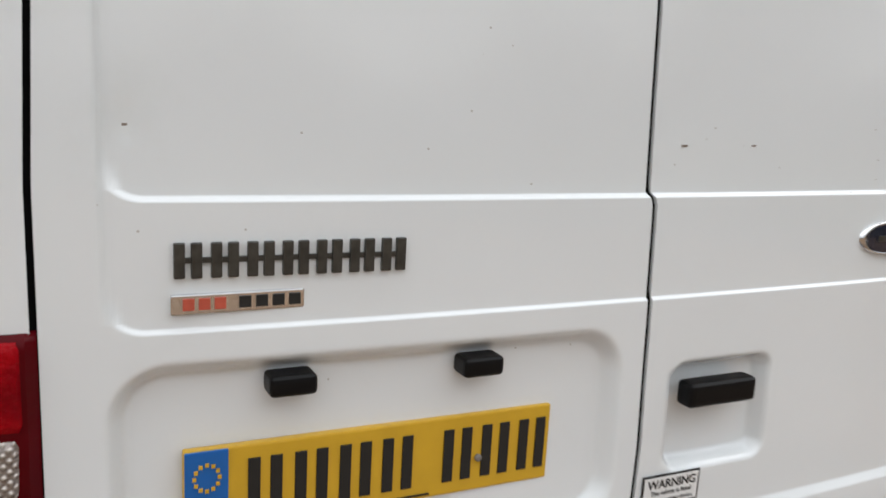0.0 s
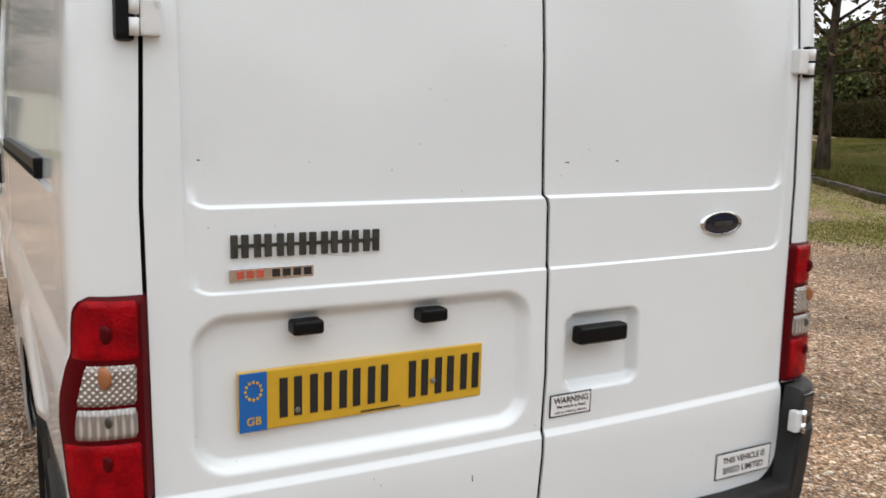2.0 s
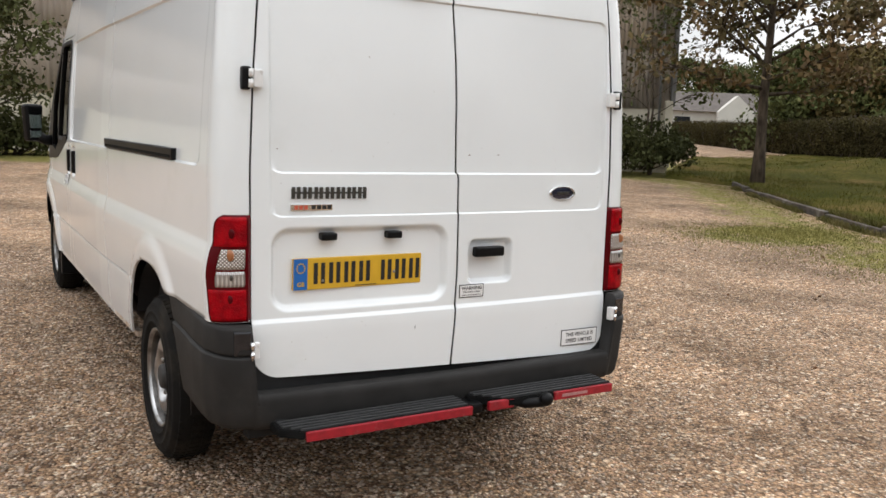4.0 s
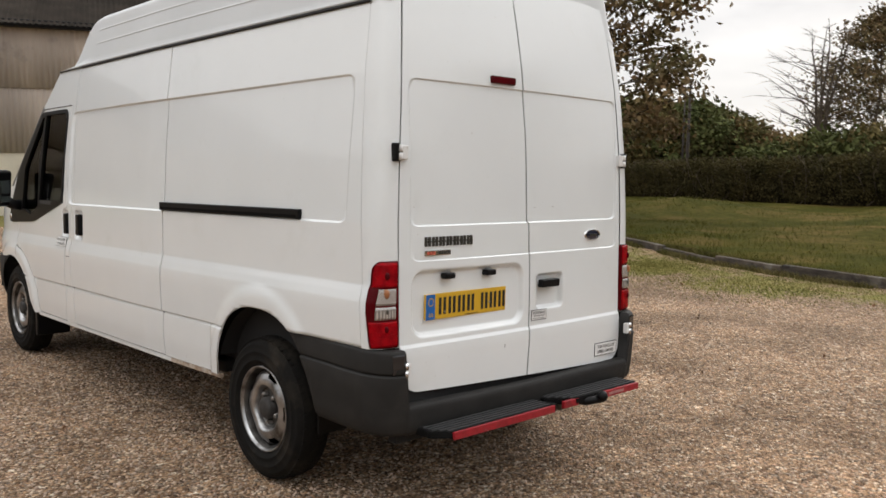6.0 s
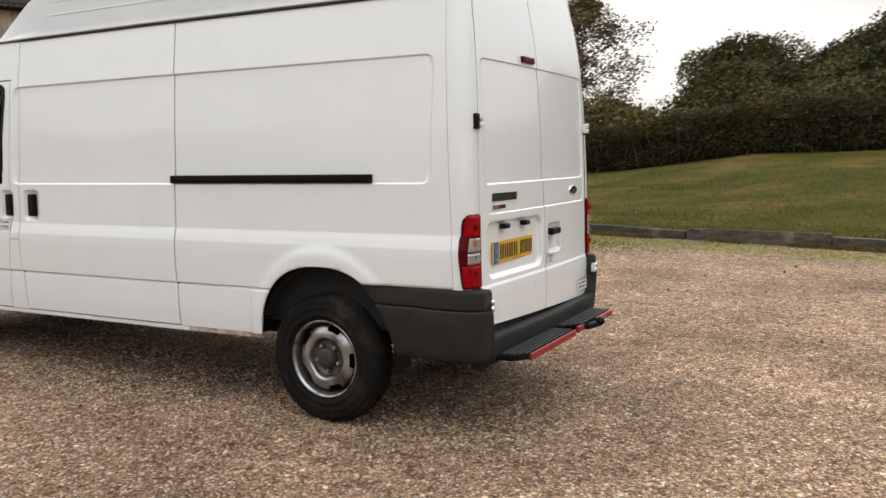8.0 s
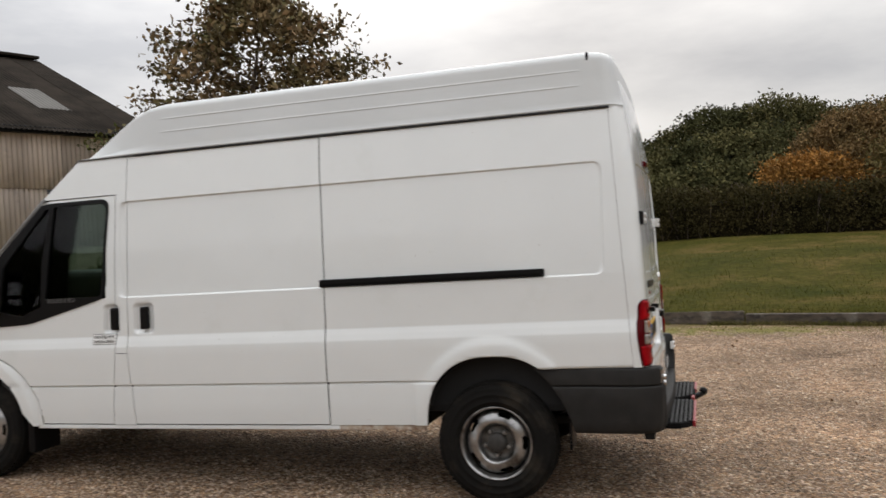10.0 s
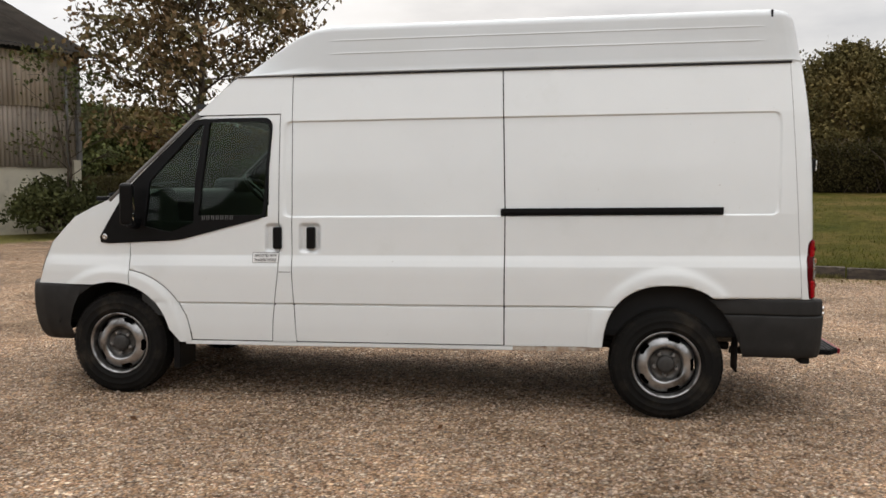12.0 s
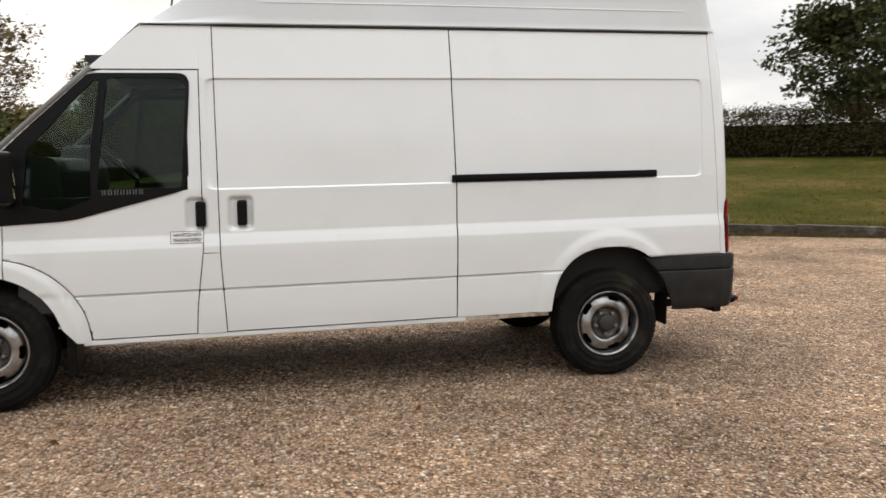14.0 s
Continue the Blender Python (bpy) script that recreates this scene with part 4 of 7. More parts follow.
def build_house():
    house = tagged(new("bungalow"), "low white rendered bungalow with grey slate roof", "house")
    house.matrix_world = Matrix.Translation(far(48.4, 88, 0.35, (-1.5, -2.1))) @ Matrix.Rotation(radians(-40), 4, "Z")
    part("wall", box(13, 7, 2.6, (0, 0, 1.3)), HOUSE_WALL, house)
    bm = bmesh.new()
    pts = [bm.verts.new(p) for p in ((-7, -4, 2.5), (7, -4, 2.5), (7, 4, 2.5), (-7, 4, 2.5), (-6.6, 0, 4.4), (6.6, 0, 4.4))]
    for q in ((0, 1, 5, 4), (2, 3, 4, 5), (1, 2, 5), (3, 0, 4), (3, 2, 1, 0)):
        bm.faces.new([pts[i] for i in q])
    part("roof", bm, HOUSE_ROOF, house)
    bm = bmesh.new()
    pts = [bm.verts.new(p) for p in ((-1.6, -5.2, 0), (1.6, -5.2, 0), (1.6, -5.2, 2.5), (0, -5.2, 4.0), (-1.6, -5.2, 2.5), (-1.6, -3, 0), (1.6, -3, 0), (1.6, -3, 2.5), (0, -3, 4.0), (-1.6, -3, 2.5))]
    for q in ((0, 1, 2, 3, 4), (1, 6, 7, 2), (0, 4, 9, 5), (2, 7, 8, 3), (4, 3, 8, 9)):
        bm.faces.new([pts[i] for i in q])
    part("porch_gable", bm, HOUSE_WALL, house)
    for wx in (-4.6, 4.2):
        win = part("window", box(1.6, 0.08, 1.1, (wx, -3.52, 1.5), bevel=0.02), HOUSE_WALL, house)
        part("pane", box(1.4, 0.06, 0.9, (wx, -3.56, 1.5)), WINDOW_DARK, win)


def pole(base, height, r=0.10):
    p = tagged(new("utility_pole"), "dark timber utility pole behind the hedge", "pole", "utility poles")
    p.location = base
    v, f = tube([(0, 0, -0.3), (0, 0, height * 0.5), (0, 0, height)], [r, r * 0.9, r * 0.72], 10)
    put("post", mesh_of("post", v, f, POLE), p)
    part("cap_bracket", box(0.5, 0.12, 0.10, (0, 0, height - 0.35), bevel=0.01), POLE, p)
    return p


build_house()
pole(far(58.28, 50, -0.2, (-1.9, -1.92)), 7.0)
pole(far(57.98, 51, -0.2, (-1.9, -1.92)), 6.7, 0.06)


# ---- the van ----
# Body coordinates: origin on the ground under the rear axle's middle, y towards the nose, z before the nose-down rake is applied.
RAKE = 0.020
van = tagged(new("van"), "white long high-roof panel van parked on gravel, slightly dirty", "van")
van.matrix_world = Matrix.Translation((0.77, 1.864, 0.0)) @ Matrix.Rotation(radians(0.4), 4, "Z")


def squeeze(x, y, z):
    """The flanks draw in towards the tail; the rear doors keep their width."""
    door = interp(z, DOOR_HALF) + 0.006
    share = np.clip((np.abs(x) - door) / np.maximum(interp(z, HALF) - door, 0.05), 0, 1)
    return x - np.sign(x) * share * 0.050 * np.clip((1.3 - np.asarray(y)) / 2.1, 0, 1)


def raked(v):
    v = np.array(v, float)
    v[..., 0] = squeeze(v[..., 0], v[..., 1], v[..., 2])
    v[..., 2] -= RAKE * v[..., 1]
    return v


def sheet(name, grid, material, parent=None, label="", hem=None, keep=None):
    """A pressed panel from a grid of points (rows, columns, 3), its rim folded inwards by hem."""
    g = raked(grid)
    nv, nu = g.shape[:2]
    verts = [tuple(p) for p in g.reshape(-1, 3)]
    faces = []
    for r in range(nv - 1):
        for c in range(nu - 1):
            if keep is None or keep[r, c]:
                faces.append((r * nu + c, r * nu + c + 1, (r + 1) * nu + c + 1, (r + 1) * nu + c))
    if hem is not None:
        rim = [(0, c) for c in range(nu)] + [(r, nu - 1) for r in range(1, nv)] + [(nv - 1, c) for c in range(nu - 2, -1, -1)] + [(r, 0) for r in range(nv - 2, 0, -1)]
        o = len(verts)
        verts += [tuple(g[r, c]) for r, c in rim] + [tuple(g[r, c] + np.array(hem)) for r, c in rim]
        k = len(rim)
        faces += [(o + i, o + (i + 1) % k, o + k + (i + 1) % k, o + k + i) for i in range(k)]
    return put(name, mesh_of(name, verts, faces, material), parent if parent is not None else van, label)


def raked_part(name, bm, material, parent=None, label="", smooth=False):
    for v in bm.verts:
        v.co.x = float(squeeze(v.co.x, v.co.y, v.co.z))
        v.co.z -= RAKE * v.co.y
    return part(name, bm, material, parent if parent is not None else van, label, smooth)


HALF = [(0.30, 0.935), (0.447, 0.957), (0.55, 0.967), (0.697, 0.9695), (0.702, 0.9625), (0.7085, 0.9625), (0.7155, 0.979), (0.80, 0.983), (0.92, 0.987), (0.965, 0.985), (1.005, 0.976), (1.038, 0.967), (1.30, 0.965), (1.60, 0.949), (1.94, 0.920), (2.25, 0.878), (2.40, 0.855)]
REAR = [(0.30, -0.915), (0.60, -0.911), (0.725, -0.909), (0.757, -0.906), (0.772, -0.897), (1.00, -0.889), (1.20, -0.884), (1.64, -0.866), (1.98, -0.838), (2.24, -0.797), (2.40, -0.764), (2.55, -0.727), (2.62, -0.706)]
DOOR_HALF = [(0.40, 0.795), (1.30, 0.797), (1.60, 0.786), (2.00, 0.757), (2.22, 0.733), (2.45, 0.690), (2.58, 0.655)]


def rear_at(z):
    """Depth of the rear face at height z: the table, rounded off above the number plate."""
    z = np.asarray(z, float)
    soft = sum(interp(z + d, REAR) for d in np.linspace(-0.13, 0.13, 13)) / 13
    k = smooth01((z - 1.05) / 0.15) * smooth01((2.50 - z) / 0.1)
    return interp(z, REAR) * (1 - k) + soft * k


def round_rect(a, b, a0, a1, b0, b1, r):
    """Signed distance to a rectangle with rounded corners; negative inside."""
    ca, cb, ha, hb = (a0 + a1) / 2, (b0 + b1) / 2, (a1 - a0) / 2 - r, (b1 - b0) / 2 - r
    qa, qb = np.abs(a - ca) - ha, np.abs(b - cb) - hb
    return np.hypot(np.maximum(qa, 0), np.maximum(qb, 0)) + np.minimum(np.maximum(qa, qb), 0) - r


def dip(d, depth, width):
    """Depth of a pressed recess: full inside, sloping out over width."""
    return depth * smooth01(0.5 - d / width)


def flank(y, z):
    """Half width of the body at (y, z): profile, pressed recess, flared arches, narrowing nose."""
    y, z = np.asarray(y, float), np.asarray(z, float)
    x = interp(z, HALF)
    low = smooth01((y - 0.47) / 0.03) * smooth01((3.27 - y) / 0.03)
    x = x + (1 - low) * np.interp(z, [0.5, 0.700, 0.716, 0.74], [0.006, 0.008, 0.0, 0.0])
    x = x - dip(round_rect(y, z, -0.660, 2.538, 1.297, 1.935, 0.050), 0.011, 0.011)
    for cy, cz, ry, rz in ((0.0, 0.43, 0.40, 0.42), (3.78, 0.43, 0.435, 0.42)):
        q = np.hypot((y - cy) / ry, (z - cz) / rz)
        x = x + 0.014 * smooth01((1.30 - q) / 0.16) * (z > 0.40)
    x = x - 0.55 * np.clip(y - 3.70, 0, None) ** 2.4 * 0.42
    for y0, y1 in ((2.555, 2.660), (2.286, 2.422)):
        x = x - dip(round_rect(y, z, y0, y1, 1.062, 1.245, 0.025), 0.022, 0.028)
    return x


ZROWS = np.concatenate([np.linspace(0.43, 0.69, 9), np.linspace(0.698, 0.720, 10), np.linspace(0.74, 0.95, 10), np.linspace(0.96, 1.045, 14), np.linspace(1.052, 1.262, 26), np.linspace(1.284, 1.310, 18), np.linspace(1.34, 1.90, 16), np.linspace(1.924, 1.946, 16), np.linspace(1.98, 2.243, 9)])


def patch(left, right, bottom, top, nu, nv, us=None, vs=None):
    """Points (y, z) of a side panel between edges y = left(z), right(z) and z = bottom(y), top(y)."""
    u = np.linspace(0, 1, nu) if us is None else np.asarray(us)
    v = np.linspace(0, 1, nv) if vs is None else np.asarray(vs)
    uu, vv = np.meshgrid(u, v)
    y, z = left(1.2) + (right(1.2) - left(1.2)) * uu, 0.5 + 1.5 * vv
    for _ in range(6):
        z = np.clip(ZROWS[:, None], bottom(y), top(y)) if vs is ZROWS else bottom(y) + (top(y) - bottom(y)) * vv
        y = left(z) + (right(z) - left(z)) * uu
    return y, z


def arch(y, cy, cz, ry, rz, base, square=2.0):
    q = 1 - (np.abs(np.asarray(y, float) - cy) / ry) ** square
    return np.where(q > 0, np.maximum(cz + rz * np.clip(q, 0, 1) ** (1 / square), base), base)


def rear_arch(q):
    return arch(q, 0.0, 0.43, 0.405, 0.42, SILL, 2.4)


def front_arch(q, base):
    foot = 0.525 - (3.356 - np.asarray(q, float)) * 1.14
    return np.maximum(arch(q, 3.78, 0.43, 0.435, 0.42, base), np.where(np.asarray(q) < 3.36, foot, base))


def const(k):
    return lambda q: np.full(np.shape(q), float(k)) if np.ndim(q) else float(k)


def table(*pts):
    return lambda q: interp(q, pts)


def side_panel(name, side, yz, label="", keep=None, parent=None, out=0.0):
    y, z = yz
    x = side * (flank(y, z) + out)
    return sheet(name, np.stack([x, y, z], -1), PAINT, parent, label, hem=(-side * 0.008, 0, 0), keep=keep)


def fine(*segments):
    """Uneven steps: (from, to, count) chained."""
    out = []
    for a, b, n in segments:
        out += list(np.linspace(a, b, n, endpoint=False))
    return np.array(out + [segments[-1][1]])


SILL, GUT = 0.447, 2.243
GLASS_FRONT = [(3.535, 1.235), (3.500, 1.545), (3.140, 1.930), (3.112, 1.925), (3.170, 1.540), (3.176, 1.260), (3.350, 1.195)]
GLASS_REAR = [(3.142, 1.306), (3.114, 1.560), (3.072, 1.942), (2.640, 1.940), (2.682, 1.312)]
BLACK_EDGE = [(3.872, 1.165), (3.665, 1.500), (3.500, 1.660), (3.180, 1.958), (3.120, 1.968), (2.620, 1.968), (2.662, 1.296), (3.250, 1.148), (3.330, 1.138), (3.80, 1.118), (3.862, 1.125)]


NOSE_LINE = [(3.80, 1.425), (3.93, 1.372), (4.075, 1.303), (4.19, 1.200), (4.270, 1.125), (4.325, 1.02), (4.352, 0.92), (4.388, 0.835)]


def inside(y, z, poly):
    hit = np.zeros(np.shape(y), bool)
    n = len(poly)
    for i in range(n):
        (y0, z0), (y1, z1) = poly[i], poly[(i + 1) % n]
        cross = ((z0 > z) != (z1 > z)) & (y < (y1 - y0) * (z - z0) / (z1 - z0 + 1e-12) + y0)
        hit ^= cross
    return hit


def rounded(poly, radii, n=6):
    """The polygon with the named corners drawn as arcs: radii maps a corner's index to the length cut off each side."""
    out = []
    for i, p in enumerate(poly):
        if i not in radii:
            out.append(p)
            continue
        p, a, b = Vector(p), Vector(poly[i - 1]), Vector(poly[(i + 1) % len(poly)])
        q0, q1 = p + (a - p).normalized() * min(radii[i], (a - p).length * 0.48), p + (b - p).normalized() * min(radii[i], (b - p).length * 0.48)
        out += [tuple(q0 * (1 - t) ** 2 + p * (2 * t * (1 - t)) + q1 * t ** 2) for t in np.linspace(0, 1, n)]
    return out


def flank_prism(name, poly, side, out, depth, material, parent, label="", holes=()):
    """A flat trim piece that follows the flank: a polygon in (y, z), filled around holes, given thickness."""
    bm = bmesh.new()
    loops = []
    for ring in (poly, *holes):
        pts = []
        for (y0, z0), (y1, z1) in zip(ring, ring[1:] + ring[:1]):
            k = max(1, int(math.hypot(y1 - y0, z1 - z0) / 0.06))
            pts += [(y0 + (y1 - y0) * i / k, z0 + (z1 - z0) * i / k) for i in range(k)]
        vs = [bm.verts.new((0, y, z)) for y, z in pts]
        loops += [bm.edges.new((vs[i], vs[(i + 1) % len(vs)])) for i in range(len(vs))]
    bmesh.ops.triangle_fill(bm, use_beauty=True, use_dissolve=False, edges=loops)
    if holes:
        for f in list(bm.faces):
            c = f.calc_center_median()
            if any(inside(np.array(c.y), np.array(c.z), h) for h in holes):
                bm.faces.remove(f)
    for v in bm.verts:
        v.co.x = side * (float(interp(v.co.z, HALF)) - (0.55 * max(0, v.co.y - 3.70) ** 2.4 * 0.42) + out)
    got = bmesh.ops.extrude_face_region(bm, geom=list(bm.faces))
    for v in got["geom"]:
        if isinstance(v, bmesh.types.BMVert):
            v.co.x -= side * depth
    bmesh.ops.recalc_face_normals(bm, faces=bm.faces)
    return raked_part(name, bm, material, parent, label)


def build_flank(side):
    zs = ZROWS
    # sliding door (a plain panel on the far side)
    y, z = patch(table((0.4, 1.042), (1.3, 1.048), (2.25, 1.082)), table((0.4, 2.440), (0.9, 2.470), (2.25, 2.492)), const(SILL + 0.006), const(GUT), 0, 0, us=fine((0, 0.85, 40), (0.85, 1.0, 30)), vs=zs)
    door = side_panel("sliding_door", side, (y, z), "white sliding side door with pressed panel" if side < 0 else "white side panel")
    # rear quarter
    us = np.r_[fine((0, 0.028, 4), (0.028, 0.085, 24), (0.085, 0.215, 7), (0.215, 0.27, 12), (0.27, 0.68, 44), (0.68, 0.73, 10), (0.73, 1, 18))]
    y, z = patch(table((0.4, -0.815), (0.8, -0.802), (2.25, -0.706)), table((0.4, 1.034), (1.3, 1.040), (2.25, 1.074)), lambda q: np.where(q < -0.15, np.maximum(rear_arch(q), 0.770), rear_arch(q)), const(GUT), 0, 0, us=us, vs=zs)
    side_panel("rear_quarter_panel", side, (y, z))
    # strip behind the cab door
    y, z = patch(table((0.4, 2.446), (0.9, 2.476), (2.25, 2.498)), table((0.4, 2.618), (0.62, 2.606), (0.95, 2.566), (2.25, 2.572)), const(SILL), table((2.3, 2.243), (2.8, 2.243)), 8, 0, vs=zs)
    side_panel("door_pillar", side, (y, z))
    # above the cab door
    y, z = patch(const(2.5715), const(3.170), const(1.992), table((2.5, GUT), (2.893, 2.243), (3.175, 1.995)), 22, 14)
    side_panel("cab_side_panel", side, (y, z))
    # cab door
    y, z = patch(table((0.4, 2.624), (0.62, 2.612), (0.95, 2.572), (2.25, 2.578)), const(3.642), lambda q: np.maximum(arch(q, 3.74, 0.43, 0.541, 0.516, SILL + 0.006), SILL + 0.006), table((2.57, 1.986), (3.10, 1.986), (3.17, 1.972), (3.645, 1.535)), 0, 0, us=fine((0, 0.1, 16), (0.1, 1.0, 76)), vs=ZROWS)
    cy, cz = (y[:-1, :-1] + y[1:, 1:]) / 2, (z[:-1, :-1] + z[1:, 1:]) / 2
    hole = [(3.58, 1.19), (3.54, 1.55), (3.16, 1.955), (2.635, 1.955), (2.645, 1.30), (3.14, 1.21), (3.35, 1.175)]
    front_door = side_panel("cab_door", side, (y, z), "white cab door with black-framed window", keep=~inside(cy, cz, hole))
    flank_prism("window_frame", rounded(BLACK_EDGE, {5: 0.075, 6: 0.045}), side, 0.006, 0.022, BLACK, front_door, "black window surround", holes=(GLASS_FRONT, rounded(GLASS_REAR, {0: 0.012, 2: 0.015, 3: 0.070, 4: 0.030})))
    flank_prism("quarter_glass", GLASS_FRONT, side, -0.010, 0.004, GLASS, front_door, "tinted quarter glass")
    flank_prism("door_glass", rounded(GLASS_REAR, {0: 0.012, 2: 0.015, 3: 0.070, 4: 0.030}), side, -0.010, 0.004, GLASS, front_door, "tinted door glass")
    # arch flare behind the front wheel, and the wing
    y, z = patch(const(3.206), const(3.642), lambda q: front_arch(q, SILL - 0.012), lambda q: np.maximum(arch(q, 3.74, 0.43, 0.535, 0.51, SILL), SILL), 36, 12)
    side_panel("arch_flare", side, (y, z))
    us = fine((0, 0.55, 26), (0.55, 1.0, 24))
    y, z = patch(const(3.648), const(4.388), lambda q: np.where(q > 3.906, 0.832, front_arch(q, 0.43)), table((3.6, 1.545), (3.66, 1.515), *NOSE_LINE), 0, 44, us=us)
    side_panel("front_wing", side, (y, z))
    # sill lip with rust
    for y0, y1, m_, nm in ((0.42, 0.98, RUST, "rusty_sill_edge"), (0.98, 3.25, PAINT, "sill_lip")):
        raked_part(nm, box(0.03, y1 - y0, 0.028, (side * 0.938, (y0 + y1) / 2, SILL - 0.016), bevel=0.006), m_, van, "rust along the sill edge" if m_ is RUST else "")
    # arch liners
    for cy, rr in ((0.0, 0.425), (3.78, 0.440)):
        bm = bmesh.new()
        rings = [[bm.verts.new((side * xx, cy + rr * math.cos(t), 0.43 + rr * math.sin(t))) for t in np.linspace(0.28, math.pi - 0.28, 26)] for xx in (0.955, 0.60)]
        for i in range(25):
            bm.faces.new((rings[0][i], rings[0][i + 1], rings[1][i + 1], rings[1][i]))
        bm.faces.new(rings[1])
        raked_part("wheel_arch_liner", bm, INNER, van, "dark wheel arch liner")
    return door, front_door


left_slide, left_door = build_flank(-1)
build_flank(1)


# ---- roof ----
ROOF_TOP = [(-0.792, 2.250), (-0.780, 2.300), (-0.763, 2.400), (-0.749, 2.480), (-0.736, 2.545), (-0.718, 2.574), (-0.68, 2.593), (-0.60, 2.602), (-0.54, 2.604), (2.24, 2.604), (2.36, 2.590), (2.48, 2.543), (2.58, 2.480), (2.68, 2.410), (2.898, 2.252), (2.95, 2.215)]


def build_roof():
    ys = np.r_[fine((-0.789, -0.55, 46), (-0.55, 2.2, 60), (2.2, 2.894, 32))]
    h = np.r_[0.0, 0.015, 0.03, 0.06, np.linspace(0.12, 0.34, 5), np.linspace(0.355, 0.405, 9), np.linspace(0.43, 0.60, 4), np.linspace(0.61, 0.66, 9), np.linspace(0.69, 0.80, 4)]
    side_x = np.interp(h, [0, 0.015, 0.06, 0.80], [0.884, 0.889, 0.882, 0.836])
    rib = 0.0036 * (np.exp(-((h - 0.380) / 0.010) ** 2) + np.exp(-((h - 0.635) / 0.010) ** 2))
    t = np.linspace(0, 1, 10)[1:] * math.pi / 2
    top_x, top_h = 0.836 - 0.13 * (1 - np.cos(t)), 0.80 + 0.175 * np.sin(t)
    flat_x = np.array([0.60, 0.45, 0.20, 0.0])
    flat_h = 0.975 + 0.025 * (1 - (flat_x / 0.70) ** 2)
    one_x, one_h, one_r = np.r_[side_x, top_x, flat_x], np.r_[h, top_h, flat_h], np.r_[rib, 0 * top_x, 0 * flat_x]
    hx, hz, hr = np.r_[one_x, -one_x[-2::-1]], np.r_[one_h, one_h[-2::-1]], np.r_[one_r, -one_r[-2::-1]]
    top = interp(ys, ROOF_TOP)
    ribbed = smooth01((ys + 0.56) / 0.06) * smooth01((2.26 - ys) / 0.10)
    rear_y, rear_z = np.array([p[0] for p in ROOF_TOP[:9]]), np.array([p[1] for p in ROOF_TOP[:9]])
    grid = np.zeros((len(ys), len(hx), 3))
    for i, (y, t_) in enumerate(zip(ys, top)):
        z = 2.252 + (t_ - 2.252) * hz
        behind = np.clip(y - np.interp(z, rear_z, rear_y), 0, 0.09)
        inset = 0.09 - np.sqrt(np.maximum(0.0, 0.09 ** 2 - (0.09 - behind) ** 2))
        w = hx + hr * ribbed[i] - np.sign(hx) * inset * np.clip(np.abs(hx) / 0.6, 0, 1)
        grid[i, :, 0] = w * (1 - 0.05 * smooth01((y - 2.2) / 0.7) * (hz > 0.1))
        grid[i, :, 1] = y - 0.008 * (1 - np.clip(np.abs(hx) / 0.8, 0, 1) ** 2) * smooth01((-0.5 - y) / 0.2)
        grid[i, :, 2] = z
    sheet("roof", grid, ROOF_PAINT, van, "white moulded high roof with pressed side ribs", hem=(0, 0, -0.012))
    # roof joint: a near-black strip draws the shadow gap under the overhang
    for s in (-1, 1):
        yj = np.linspace(-0.715, 2.885, 73)
        half_h = 0.0072 - 0.0040 * smooth01((yj - 2.42) / 0.12)
        ring = [np.stack([np.full(73, s * (0.8775 + dx)), yj, 2.2450 + k * half_h], 1) for dx, k in ((-0.012, -1), (0.010, -1), (0.010, 1), (-0.012, 1), (-0.012, -1))]
        sheet("roof_joint", np.stack(ring, 1), JOINT_SHADE, van, "roof joint with its shadow gap drawn as a dark strip")
    # header above the windscreen
    yy, xx = np.meshgrid(np.linspace(0, 1, 12), np.linspace(-1, 1, 30))
    y = 2.898 + yy * 0.27
    z = 2.248 - yy * 0.255
    half = interp(z, HALF) * np.sign(xx) * np.abs(xx) ** 0.9
    sheet("roof_header", np.stack([half, y + 0.10 * (1 - xx ** 2) * yy, z + 0.02 * (1 - xx ** 2)], -1), PAINT, van)
    raked_part("roof_stub", box(0.022, 0.014, 0.048, (-0.826, -0.597, 2.554), bevel=0.004), BLACK, van, "small black rubber stub")
    aerial_v, aerial_f = tube([(0.0, 2.80, 2.36), (0.0, 2.766, 2.60), (0.0, 2.56, 2.88), (0.0, 2.40, 3.08)], [0.010, 0.005, 0.004, 0.002], 6)
    put("aerial", mesh_of("aerial", raked(np.array([tuple(v) for v in aerial_v])), aerial_f, BLACK), van, "thin black roof aerial")
    raked_part("roof_marker", box(0.012, 0.012, 0.035, (-0.66, -0.60, 2.555), bevel=0.003), BLACK, van)


build_roof()


